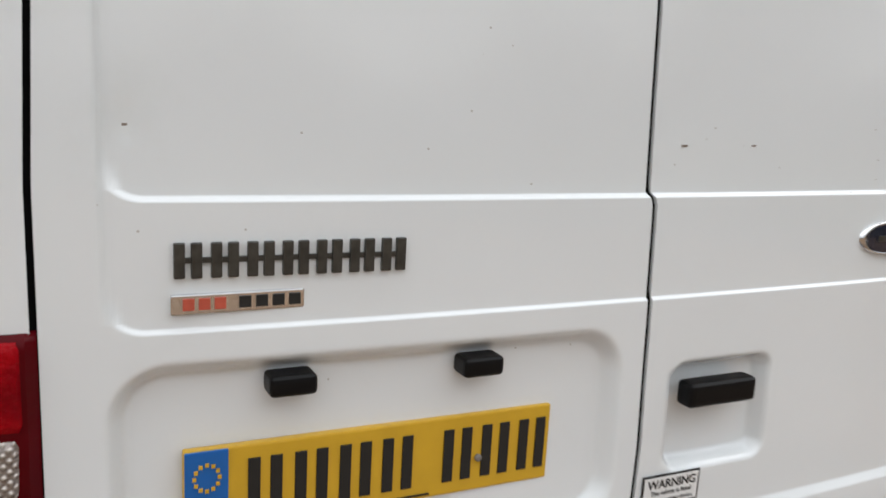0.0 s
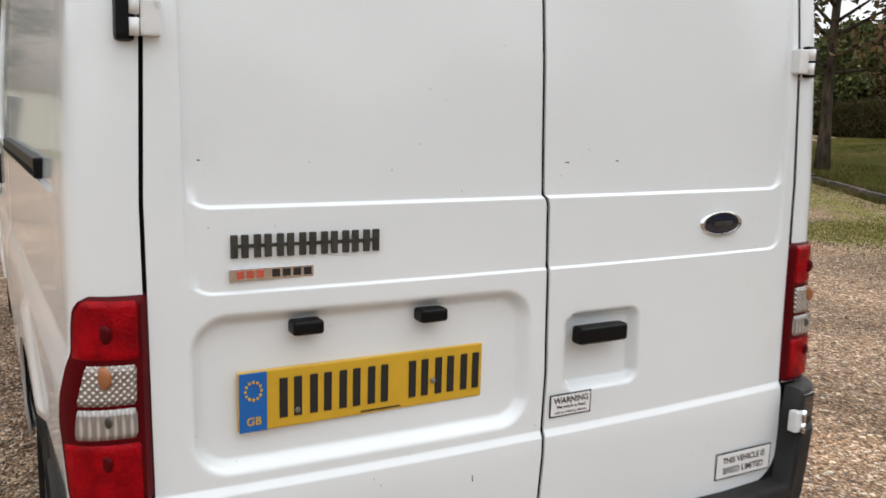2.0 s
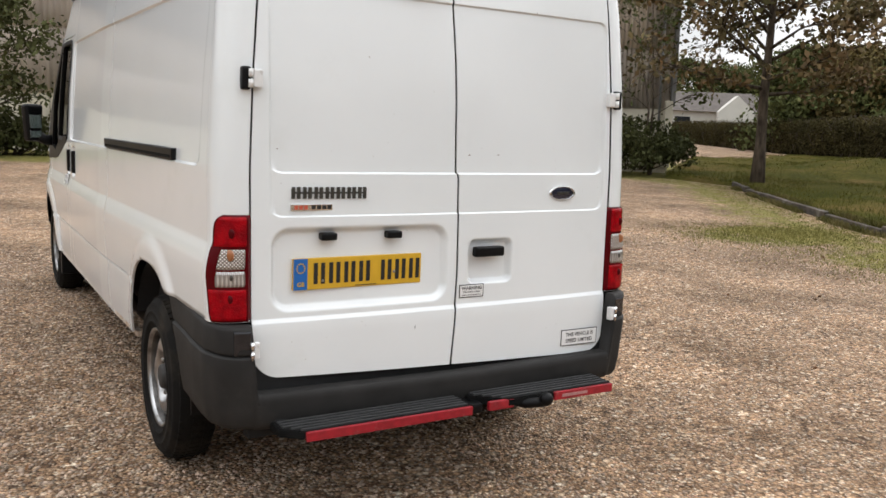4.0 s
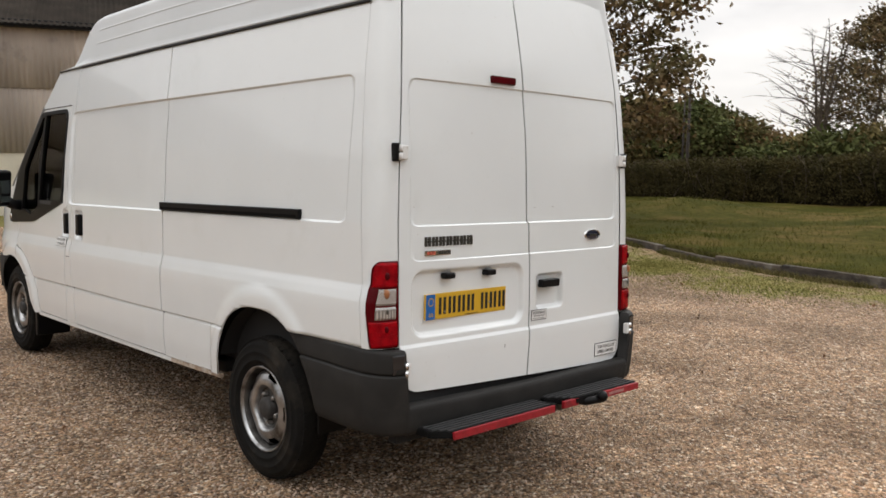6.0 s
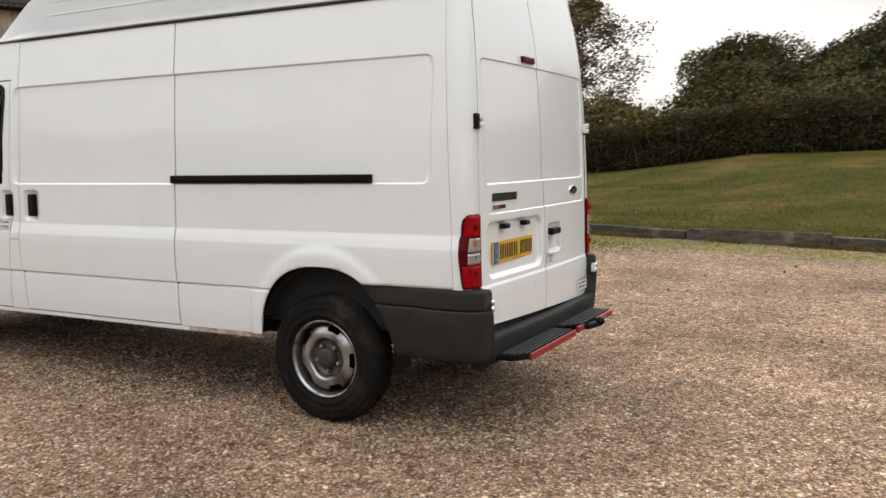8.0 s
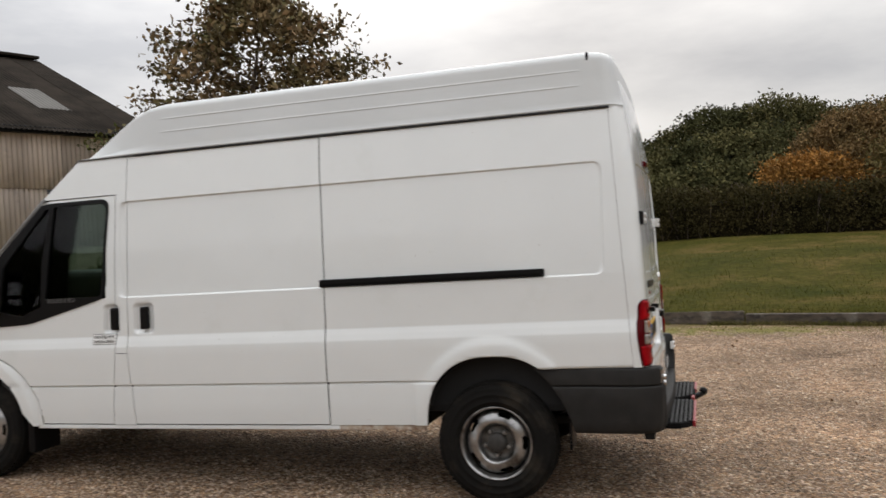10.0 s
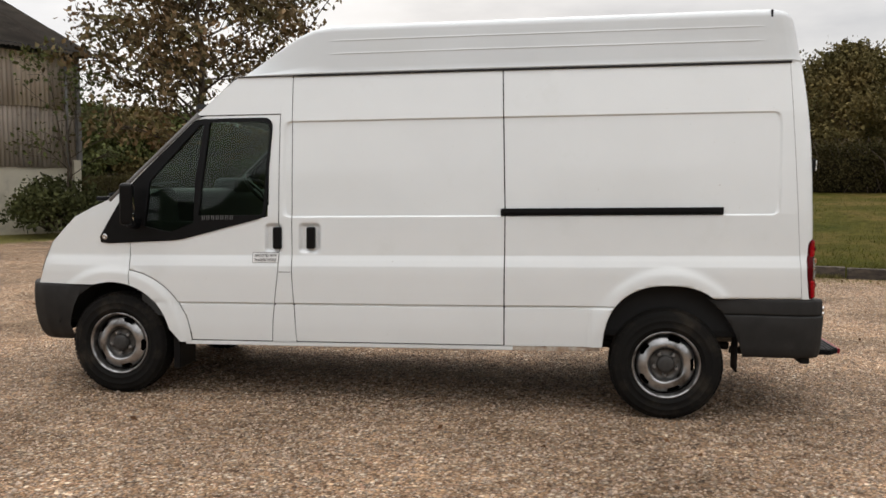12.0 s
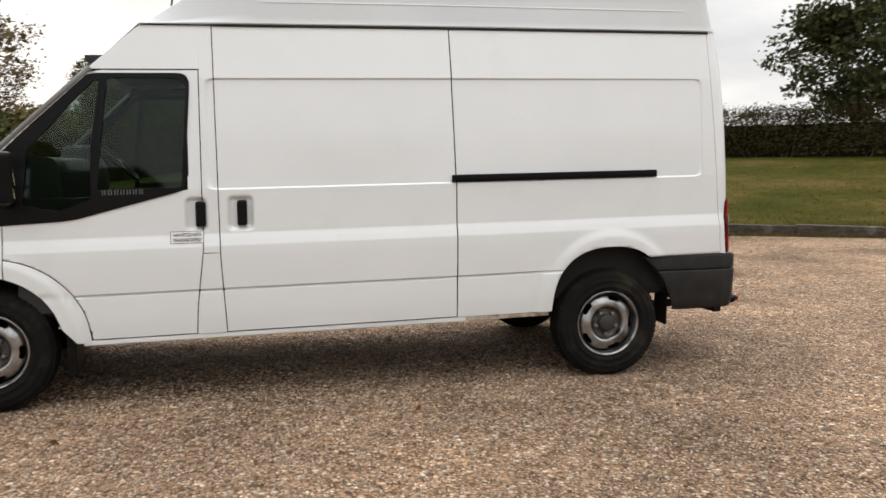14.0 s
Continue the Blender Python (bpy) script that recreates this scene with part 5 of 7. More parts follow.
# ---- nose, windscreen ----
def build_nose():
    prof = NOSE_LINE
    s = np.linspace(0, 1, 30)
    py, pz = interp(s * 7, list(enumerate(p[0] for p in prof))), interp(s * 7, list(enumerate(p[1] for p in prof)))
    u = np.sign(np.linspace(-1, 1, 41)) * np.abs(np.linspace(-1, 1, 41)) ** 0.75
    uu, ss = np.meshgrid(u, s)
    yy, zz = np.interp(ss, s, py), np.interp(ss, s, pz)
    half = flank(yy, zz) - 0.004
    bulge = 1 - np.abs(uu) ** 2.6
    sheet("bonnet", np.stack([uu * half, yy + 0.26 * bulge * (0.35 + 0.65 * ss), zz + 0.035 * bulge * (1 - ss * 0.7)], -1), PAINT, van, "white bonnet and nose")
    t = np.linspace(0, 1, 24)
    uu, tt = np.meshgrid(np.linspace(-1, 1, 31), t)
    y, z = 3.775 - tt * 0.62, 1.43 + tt * 0.57
    half = interp(z, HALF) - 0.012
    bulge = 1 - np.abs(uu) ** 2.2
    sheet("windscreen", np.stack([uu * half, y + 0.16 * bulge, z + 0.03 * bulge], -1), SCREEN_GLASS, van, "tinted windscreen")
    for s_ in (-1, 1):
        vs, fs = tube([(s_ * 0.945, 3.80, 1.415), (s_ * 0.935, 3.62, 1.575), (s_ * 0.915, 3.36, 1.815), (s_ * 0.90, 3.16, 2.000)], [0.019] * 4, 8)
        put("windscreen_pillar", mesh_of("windscreen_pillar", raked(np.array([tuple(v) for v in vs])), fs, PILLAR_TRIM), van)
    raked_part("scuttle", box(1.7, 0.22, 0.03, (0, 3.86, 1.43), bevel=0.01), BLACK, van, "black windscreen scuttle")
    wip = tube([(-0.86, 3.86, 1.455), (-0.45, 3.86, 1.52), (0.05, 3.80, 1.56)], [0.010, 0.008, 0.006], 6)
    put("wiper", mesh_of("wiper", raked(np.array([tuple(v) for v in wip[0]])), wip[1], BLACK), van)
    # headlights
    for s_ in (-1, 1):
        g = np.zeros((12, 10, 3))
        for i, a in enumerate(np.linspace(0, 1, 12)):
            for j, b in enumerate(np.linspace(0, 1, 10)):
                xu = 0.93 - 0.28 * b
                zq = 0.90 + 0.22 * a
                yq = np.interp(zq, [0.835, 0.92, 1.02, 1.125], [4.388, 4.352, 4.325, 4.270])
                sb = np.interp(zq, [0.835, 1.43], [1, 0])
                g[i, j] = (s_ * xu * float(flank(yq, zq)), yq + 0.012 + 0.26 * (1 - xu ** 2.6) * (0.35 + 0.65 * sb), zq)
        sheet("headlight", g, CLEAR_LENS, van, "clear headlight")
    # front bumper
    path = [(-0.966, 3.84), (-0.972, 4.03), (-0.960, 4.20), (-0.925, 4.33), (-0.86, 4.45), (-0.70, 4.56), (-0.40, 4.64), (0, 4.67)]
    path += [(-x, y) for x, y in path[-2::-1]]
    wrap_bumper("front_bumper", path, [(0, 0.828, 0.44), (0.10, 0.832, 0.425), (0.5, 0.84, 0.40), (0.90, 0.832, 0.425), (1, 0.828, 0.44)], None, lambda z: interp(z, [(0.42, 4.110), (0.55, 4.120), (0.68, 4.075), (0.76, 4.035), (0.80, 3.975), (0.835, 3.905)]), tuck=True)


def wrap_bumper(name, path, heights, groove, ends, tuck=False):
    p = np.array(path, float)
    s = np.r_[0, np.cumsum(np.hypot(*np.diff(p, axis=0).T))]
    s /= s[-1]
    u = np.linspace(0, 1, 281)
    x, y = np.interp(u, s, p[:, 0]), np.interp(u, s, p[:, 1])
    for _ in range(2):
        x[1:-1], y[1:-1] = (x[:-2] + x[1:-1] * 2 + x[2:]) / 4, (y[:-2] + y[1:-1] * 2 + y[2:]) / 4
    d = np.stack([np.gradient(x), np.gradient(y)], 1)
    nrm = np.stack([-d[:, 1], d[:, 0]], 1) / np.hypot(d[:, 0], d[:, 1])[:, None]
    if (nrm[140] * (np.array([x[140], y[140]]) - np.array([0, 1.9]))).sum() < 0:
        nrm = -nrm
    ztop = interp(u, [(h[0], h[1]) for h in heights])
    zbot = interp(u, [(h[0], h[2]) for h in heights])
    rows = [(-0.055, 1.0), (-0.014, 1.0), (-0.004, 0.985), (0.0, 0.955), (0.004, 0.80), (0.006, 0.5), (0.0, 0.2), (-0.008, 0.05), (-0.020, 0.0), (-0.07, 0.0)]
    if tuck:
        rows = rows[:5] + [(0.002, 0.62), (-0.006, 0.45), (-0.020, 0.28), (-0.045, 0.12), (-0.075, 0.03), (-0.10, 0.0), (-0.14, 0.0)]
    if groove:
        rows = rows[:4] + [(0.002, 0.85), (0.003, groove + 0.030), (0.002, groove + 0.014), (-0.010, groove + 0.010), (-0.010, groove - 0.006), (0.008, groove - 0.012), (0.010, groove - 0.03)] + rows[5:]
        rows = sorted(rows, key=lambda r: -r[1])
    g = np.zeros((len(rows), len(u), 3))
    for i, (o, f) in enumerate(rows):
        zq = zbot + (ztop - zbot) * f
        if groove and groove - 0.05 < f < 0.86:
            o = np.where(np.abs(x) > 0.80, o, 0.005)
        yq, lim = y + nrm[:, 1] * o, ends(zq)
        flank_part = np.abs(x) > 0.93
        yq = np.where(flank_part, np.maximum(yq, lim) if y[140] > 0 else np.minimum(yq, lim), yq)
        g[i, :, 0], g[i, :, 1], g[i, :, 2] = x + nrm[:, 0] * o, yq, zq
    return sheet(name, g, PLASTIC, van, "dark grey textured plastic bumper")


build_nose()


# ---- rear corners and doors ----
def corner(z, th, side, out=0.0):
    """The rounded rear corner: th runs from the flank (0) to the door edge (1)."""
    yq = interp(z, [(0.4, -0.8172), (0.8, -0.8042), (2.25, -0.7082), (2.45, -0.690)])
    x0, x1 = flank(yq, z), interp(z, DOOR_HALF) + 0.006
    y1 = rear_at(z) + 0.004
    a = np.asarray(th) * math.pi / 2
    x = x1 + (x0 - x1) * np.cos(a) ** 0.75
    y = yq + (y1 - yq) * np.sin(a) ** 0.75
    return np.stack([side * (x + out * np.cos(a)), y - out * np.sin(a), z], -1)


def build_corner(side):
    ths, zs = np.linspace(0, 1, 22), np.linspace(0.768, 2.262, 66)
    th, z = np.meshgrid(ths, zs)
    sheet("rear_corner_panel", corner(z, th, side), PAINT, van)
    # tail lamp: housing, then its lenses; outer gives the share of the corner at which the lens begins
    def lens(name, z0, z1, outer, t1, out, material, parent, label):
        zz = np.linspace(z0, z1, 40)
        g = np.zeros((40, 14, 3))
        for i, q in enumerate(zz):
            tt = np.linspace(float(interp(q, outer)), t1, 14)
            edge = min(1.0, min(q - z0, z1 - q) / 0.012)
            g[i] = corner(np.full(14, q), tt, side, out * (0.35 + 0.65 * math.sqrt(max(0, edge))))
        return sheet(name, g, material, parent, label, hem=(-side * 0.012, 0.012, 0))
    rim_out = [(0.770, 0.29), (0.80, 0.25), (0.93, 0.20), (1.020, 0.215), (1.034, 0.235), (1.042, 0.26), (1.085, 0.275), (1.112, 0.31), (1.130, 0.39), (1.140, 0.54)]
    lens_out = [(z_, t_ + 0.07) for z_, t_ in rim_out]
    clear_out = [(0.890, 0.46), (1.027, 0.535)]
    lamp = lens("tail_lamp", 0.770, 1.141, rim_out, 0.990, 0.010, DARK_RED, van, "tall red tail lamp with a clear middle")
    lens("upper_red_lens", 1.028, 1.136, lens_out, 0.962, 0.0135, RED_LENS, lamp, "red upper lens")
    lens("lower_red_lens", 0.774, 0.889, lens_out, 0.962, 0.0135, RED_LENS, lamp, "red lower lens")
    lens("indicator_lens", 0.951, 1.026, clear_out, 0.945, 0.0150, PRISM_CLEAR, lamp, "clear indicator lens")
    lens("reversing_lens", 0.891, 0.950, clear_out, 0.945, 0.0150, FLUTED_CLEAR, lamp, "clear reversing lens")
    for zc, th, m_, rr in ((1.003, 0.72, AMBER, 0.021), (0.926, 0.76, DARK_CHROME, 0.012), (1.078, 0.72, DARK_RED, 0.017), (0.852, 0.74, DARK_RED, 0.015)):
        c = corner(np.array([zc]), np.array([th]), side, 0.0125)[0]
        bm = bmesh.new()
        bmesh.ops.create_uvsphere(bm, u_segments=14, v_segments=8, radius=rr)
        for v in bm.verts:
            v.co.y *= 0.35
        bmesh.ops.rotate(bm, verts=bm.verts, cent=(0, 0, 0), matrix=Matrix.Rotation(radians(-side * 32), 3, "Z") if side > 0 else Matrix.Rotation(radians(-32), 3, "Z"))
        bmesh.ops.translate(bm, verts=bm.verts, vec=tuple(c))
        raked_part("bulb", bm, m_, lamp, smooth=True)


build_corner(-1)
build_corner(1)
SEAM_X = [(0.50, 0.000), (0.70, 0.014), (0.90, 0.024), (1.10, 0.022), (1.275, 0.020), (1.290, 0.011), (1.55, 0.006), (1.70, 0.000), (1.93, -0.016), (2.30, -0.025), (2.58, -0.030)]


def door_skin(x, z):
    """Depth (y) of the rear doors' outer skin at (x, z)."""
    y = rear_at(z) + (0.024 * np.clip(np.abs(x) / 0.8, 0, 1) ** 2.4 - 0.018) * np.interp(z, [2.0, 2.5], [1.0, 0.4])
    y = y + dip(round_rect(x, z, -0.728, 0.757, 1.285, 1.919, 0.045), 0.0075, 0.007)
    y = y + dip(round_rect(x, z, -0.728, 0.760, 1.132, 2.30, 0.045), 0.005, 0.006) * smooth01((1.90 - z) / 0.58)
    y = y + dip(round_rect(x, z, -0.718, -0.030, 0.804, 1.082, 0.060), 0.024, 0.026)
    y = y + dip(round_rect(x, z, 0.083, 0.277, 0.856, 1.020, 0.022), 0.028, 0.020)
    rng = ((-0.700, 1.368, 0.012, 0.003), (0.055, 1.40, 0.02, 0.0015), (-0.35, 1.55, 0.12, 0.002), (0.35, 1.6, 0.16, 0.002))
    for cx, cz, r, h in rng:
        y = y + h * np.exp(-((x - cx) ** 2 + (z - cz) ** 2) / r ** 2)
    return y


def build_rear_door(side):
    zd = np.concatenate([np.linspace(0.520, 0.735, 14), np.linspace(0.745, 0.775, 16), np.linspace(0.783, 0.835, 14), np.linspace(0.843, 0.88, 11), np.linspace(0.89, 1.0, 9), np.linspace(1.007, 1.035, 9), np.linspace(1.042, 1.11, 16), np.linspace(1.127, 1.144, 14), np.linspace(1.16, 1.27, 7), np.linspace(1.279, 1.296, 14), np.linspace(1.31, 1.90, 30), np.linspace(1.910, 1.928, 14), np.linspace(1.95, 2.575, 20)])
    z0, z1 = 0.520, 2.575
    if side < 0:
        u = fine((0, 0.02, 3), (0.02, 0.22, 40), (0.22, 0.86, 40), (0.86, 1.0, 26))
    else:
        u = fine((0, 0.07, 6), (0.07, 0.16, 20), (0.16, 0.29, 14), (0.29, 0.40, 20), (0.40, 0.85, 22), (0.85, 1.0, 26))
    uu, z = np.meshgrid(u, zd)
    vv = (z - z0) / (z1 - z0)
    seam = interp(z, SEAM_X)
    outer = interp(z, DOOR_HALF) - 0.002
    x = -outer + (seam - 0.0046 + outer) * uu if side < 0 else seam + 0.0046 + (outer - seam - 0.0046) * uu
    # rounded lower outer corner
    r = 0.10
    far_x = np.clip((np.abs(x) - (0.795 - r)) / r, 0, 1) * (np.sign(x) == side)
    lift = r * (1 - np.sqrt(1 - far_x ** 2 * 0.999))
    z = z + lift * np.clip(1 - vv / 0.16, 0, 1)
    z = z + (0.014 - 0.030 * x / 0.8) * np.clip(1 - vv / 0.1, 0, 1)
    y = door_skin(x, z)
    return sheet("rear_door", np.stack([x, y, z], -1), PAINT, van, "white left rear door with number plate recess" if side < 0 else "white right rear door with handle recess", hem=(0, 0.007, 0))


door_l, door_r = build_rear_door(-1), build_rear_door(1)


def seam_strip(pts, width, axis):
    """A near-black strip just inside a shut line, its colour giving the gap's shade."""
    p = np.array(pts, float)
    off = np.zeros(3)
    off[axis] = width / 2
    sheet("seam_shade", np.stack([p - off, p + off], 1), GAP, van)


zz = np.linspace(0.53, 2.56, 130)
sx_ = interp(zz, SEAM_X)
seam_strip(np.stack([sx_, door_skin(sx_, zz) + 0.006, zz], 1), 0.022, 0)
for s_ in (-1, 1):
    ex = interp(zz, DOOR_HALF) + 0.002
    seam_strip(np.stack([s_ * ex, rear_at(zz) + 0.0125, zz], 1), 0.0095, 0)
    zf = np.linspace(SILL + 0.01, 2.24, 120)
    for edge in (((0.4, 1.038), (1.3, 1.044), (2.25, 1.078)), ((0.4, 2.443), (0.9, 2.473), (2.25, 2.495)), ((0.4, 2.621), (0.62, 2.609), (0.95, 2.569), (2.25, 2.575)), ((0.4, -0.812), (0.8, -0.8045), (2.25, -0.7085))):
        q = zf if edge[0][1] > 0 else zf[zf > 0.78]
        if abs(edge[-1][1] - 2.575) < 1e-6:
            q = zf[zf < 1.985]
        ye = interp(q, edge)
        seam_strip(np.stack([s_ * (flank(ye, q) - 0.0065), ye, q], 1), 0.016, 1)
    ye = np.linspace(2.58, 3.165, 40)
    seam_strip(np.stack([s_ * (flank(ye, 1.989) - 0.0065), ye, np.full(40, 1.989)], 1), 0.012, 2)
    q = np.linspace(0.94, 1.53, 40)
    seam_strip(np.stack([s_ * (flank(3.645, q) - 0.0065), np.full(40, 3.645), q], 1), 0.014, 1)
    an = np.linspace(0.02, 1.40, 50)
    ye, q = 3.74 - 0.540 * np.cos(an), 0.43 + 0.515 * np.sin(an)
    seam_strip(np.stack([s_ * (flank(ye, q) - 0.0065), ye, q], 1), 0.009, 2)


def on_door(x, z, out=0.0):
    return Vector((x, float(door_skin(np.array(x), np.array(z))) - out, z))


def flat_block(name, x0, x1, z0, z1, out, depth, material, parent, label="", bevel=0.0, y=None):
    c = on_door((x0 + x1) / 2, (z0 + z1) / 2)
    yy = c.y if y is None else y
    return raked_part(name, box(x1 - x0, depth, z1 - z0, ((x0 + x1) / 2, yy - out + depth / 2, (z0 + z1) / 2), bevel=bevel, seg=2), material, parent, label)


def writing(text, height, at, material, parent, name="lettering", label="", width=None, axis="rear", bold=0.0):
    """Flat letters of the built-in font, as a mesh on the rear (facing -y) or the left flank (facing -x)."""
    cu = bpy.data.curves.new(name, "FONT")
    cu.body, cu.size, cu.align_x, cu.align_y, cu.extrude, cu.offset = text, 1.0, "CENTER", "CENTER", 0.0, bold
    ob = bpy.data.objects.new(name, cu)
    scene.collection.objects.link(ob)
    me = bpy.data.meshes.new_from_object(ob.evaluated_get(bpy.context.evaluated_depsgraph_get()))
    bpy.data.objects.remove(ob)
    bpy.data.curves.remove(cu)
    co = np.array([v.co[:] for v in me.vertices])
    lo, hi = co.min(0), co.max(0)
    co = co - (lo + hi) / 2
    k = height / (hi[1] - lo[1])
    kx = k if width is None else width / (hi[0] - lo[0])
    if axis == "rear":
        out = np.stack([at[0] + co[:, 0] * kx, np.full(len(co), at[1]), at[2] + co[:, 1] * k], 1)
    else:
        out = np.stack([np.full(len(co), at[0]), at[1] - co[:, 0] * kx, at[2] + co[:, 1] * k], 1)
    me.vertices.foreach_set("co", raked(out).astype(np.float32).ravel())
    me.materials.clear()
    me.materials.append(material)
    me.update()
    return put(name, me, parent, label)


NUT = mat("dull_metal_fixing", (0.30, 0.285, 0.27), 0.45, metal=0.7, var=0.4, scale=60)


# number plate, its lamps, badges, handle, stickers
PZ0, PZ1, PX0, PX1 = 0.866, 0.981, -0.644, -0.128
py = -0.890
plate = raked_part("number_plate", box(PX1 - PX0, 0.014, PZ1 - PZ0, ((PX0 + PX1) / 2, py + 0.007, (PZ0 + PZ1) / 2), bevel=0.003), YELLOW, van, "yellow rear number plate with black characters")
raked_part("country_band", box(0.052, 0.004, PZ1 - PZ0 - 0.002, (PX0 + 0.027, py - 0.001, (PZ0 + PZ1) / 2), bevel=0.001), PLATE_BLUE, plate, "blue country band")
for i in range(12):
    a = i * math.pi / 6
    raked_part("star", box(0.0045, 0.002, 0.0045, (PX0 + 0.027 + 0.015 * math.cos(a), py - 0.0042, 0.946 + 0.017 * math.sin(a))), YELLOW, plate)
writing("GB", 0.016, (PX0 + 0.028, py - 0.0045, 0.888), YELLOW, plate, "country_code", bold=0.02)
cx = PX0 + 0.075
for i in range(7):
    w = 0.047
    for k in (0, 1):
        raked_part("character_bar", box(0.0155, 0.002, 0.077, (cx + 0.010 + k * 0.028, py - 0.0012, 0.9245), bevel=0.0008), INK, plate)
    cx += w + 0.0125 + (0.030 if i == 3 else 0.0)
raked_part("maker_line", box(0.085, 0.0012, 0.003, (-0.36, py - 0.0006, 0.8725)), INK, plate)
for sx, sz in ((-0.532, 0.897), (-0.245, 0.916)):
    s_ = lathe([(0, 0), (0, 0.0055), (0.003, 0.0055), (0.004, 0.003), (0.004, 0.0)], 12, "Z")
    bmesh.ops.rotate(s_, verts=s_.verts, cent=(0, 0, 0), matrix=Matrix.Rotation(radians(90), 3, "X"))
    bmesh.ops.translate(s_, verts=s_.verts, vec=(sx, py - 0.002, sz))
    raked_part("plate_screw", s_, NUT, plate)
for x0 in (-0.549, -0.2905):
    bm = box(0.060, 0.040, 0.027, (x0 + 0.033, float(door_skin(np.array(x0 + 0.033), np.array(1.05))) - 0.020, 1.0585), bevel=0.008, seg=3)
    raked_part("plate_lamp", bm, BLACK, door_l, "black number plate lamp", smooth=False)


def bars(name, x0, x1, z0, z1, n, material, parent, label, over=True, depth=0.007, fill=0.42):
    """A badge whose lettering is drawn as plain upright bars under a long bar."""
    zc = (z0 + z1) / 2
    root_bm = box(x1 - x0 - 0.01, 0.004, (z1 - z0) * 0.16, ((x0 + x1) / 2, 0, zc), bevel=0.001)
    for v in root_bm.verts:
        v.co.y += float(door_skin(np.array(v.co.x), np.array(zc))) - 0.002
    root = raked_part(name, root_bm, material, parent, label)
    w = (x1 - x0) / n
    for i in range(n):
        for k in (0.26, 0.72):
            raked_part("badge_bar", box(w * fill * 0.72, depth, z1 - z0, (x0 + w * (i + k), float(door_skin(np.array(x0 + w * (i + k)), np.array(zc))) - depth / 2, zc), bevel=0.0015), material, root)
    return root


bars("name_badge", -0.657, -0.366, 1.194, 1.236, 7, DARK_CHROME, door_l, "dark metal name badge")
sub = flat_block("model_badge", -0.657, -0.500, 1.152, 1.176, 0.004, 0.006, CHROME, door_l, "narrow chrome model badge", bevel=0.002)
sy = on_door(-0.578, 1.164).y - 0.0046
for i in range(3):
    raked_part("badge_bar", box(0.013, 0.002, 0.014, (-0.637 + i * 0.018, sy, 1.164)), BADGE_RED, sub, "red badge bar")
for i in range(4):
    raked_part("badge_bar", box(0.014, 0.002, 0.014, (-0.572 + i * 0.020, sy, 1.164)), INK, sub)
ov = on_door(0.534, 1.206)
rim = lathe([(0.0, 0.001), (0.004, 0.60), (0.006, 0.82), (0.010, 0.90), (0.008, 0.97), (0.0, 1.0)], 48, "Z")
for v in rim.verts:
    v.co = Vector((ov.x + v.co.x * 0.068, ov.y - v.co.z, ov.z + v.co.y * 0.030))
oval = raked_part("oval_badge", rim, CHROME, door_r, "chrome-rimmed dark oval badge", smooth=True)
disc = lathe([(0.0105, 0.001), (0.0100, 0.5), (0.0085, 0.82)], 40, "Z")
for v in disc.verts:
    v.co = Vector((ov.x + v.co.x * 0.068, ov.y - v.co.z, ov.z + v.co.y * 0.030))
raked_part("enamel", disc, NAVY, oval, "dark enamel", smooth=True)
raked_part("badge_bar", box(0.062, 0.002, 0.011, (ov.x, ov.y - 0.0112, ov.z), bevel=0.001), DARK_CHROME, oval)
hy = float(door_skin(np.array(0.05), np.array(0.98)))
handle = raked_part("door_handle", box(0.135, 0.036, 0.040, (0.164, hy - 0.006, 0.978), bevel=0.010, seg=3), BLACK, door_r, "black pull handle")


def sticker(name, x0, x1, z0, z1, lines, label, tilt=0.0):
    yy = min(on_door(qx, qz).y for qx in (x0, (x0 + x1) / 2, x1) for qz in (z0, (z0 + z1) / 2, z1))
    st = raked_part(name, box(x1 - x0, 0.0012, z1 - z0, ((x0 + x1) / 2, yy - 0.0012, (z0 + z1) / 2)), INK, door_r, label)
    raked_part("sticker_face", box(x1 - x0 - 0.007, 0.0012, z1 - z0 - 0.007, ((x0 + x1) / 2, yy - 0.0020, (z0 + z1) / 2)), STICKER, st)
    for text, hh, ww, zc in lines:
        writing(text, hh, ((x0 + x1) / 2, yy - 0.0032, zc), INK, st, width=ww, bold=0.025)
    return st


sticker("warning_sticker", 0.035, 0.148, 0.796, 0.849, (("WARNING", 0.0145, 0.095, 0.834), ("This vehicle is fitted", 0.0075, 0.080, 0.819), ("with a tracking device", 0.0075, 0.088, 0.806)), "white warning sticker with black lettering")
sticker("speed_sticker", 0.556, 0.752, 0.547, 0.618, (("THIS VEHICLE IS", 0.017, 0.150, 0.596), ("SPEED LIMITED", 0.017, 0.144, 0.569)), "white speed limit sticker with black lettering")
br = on_door(-0.161, 1.955)
raked_part("high_brake_light", box(0.158, 0.030, 0.036, (-0.161, br.y - 0.004, 1.954), bevel=0.008, seg=2), DARK_RED, door_l, "dark red high brake light")
raked_part("paint_scratch", box(0.0015, 0.001, 0.014, (-0.163, on_door(-0.163, 0.70).y - 0.0006, 0.700)), INK, door_l)
# two bare chips; the mark at x -0.700 paints the shadow in a dent
for x0, z0, w in ((0.071, 1.357, 0.010), (0.208, 1.359, 0.008), (-0.700, 1.367, 0.006)):
    raked_part("chip_and_dent_mark", box(w, 0.001, 0.003, (x0, on_door(x0, z0).y - 0.0006, z0)), mat("chip_and_dent_dark", (0.22, 0.18, 0.15), 0.8), door_l if x0 < 0 else door_r)


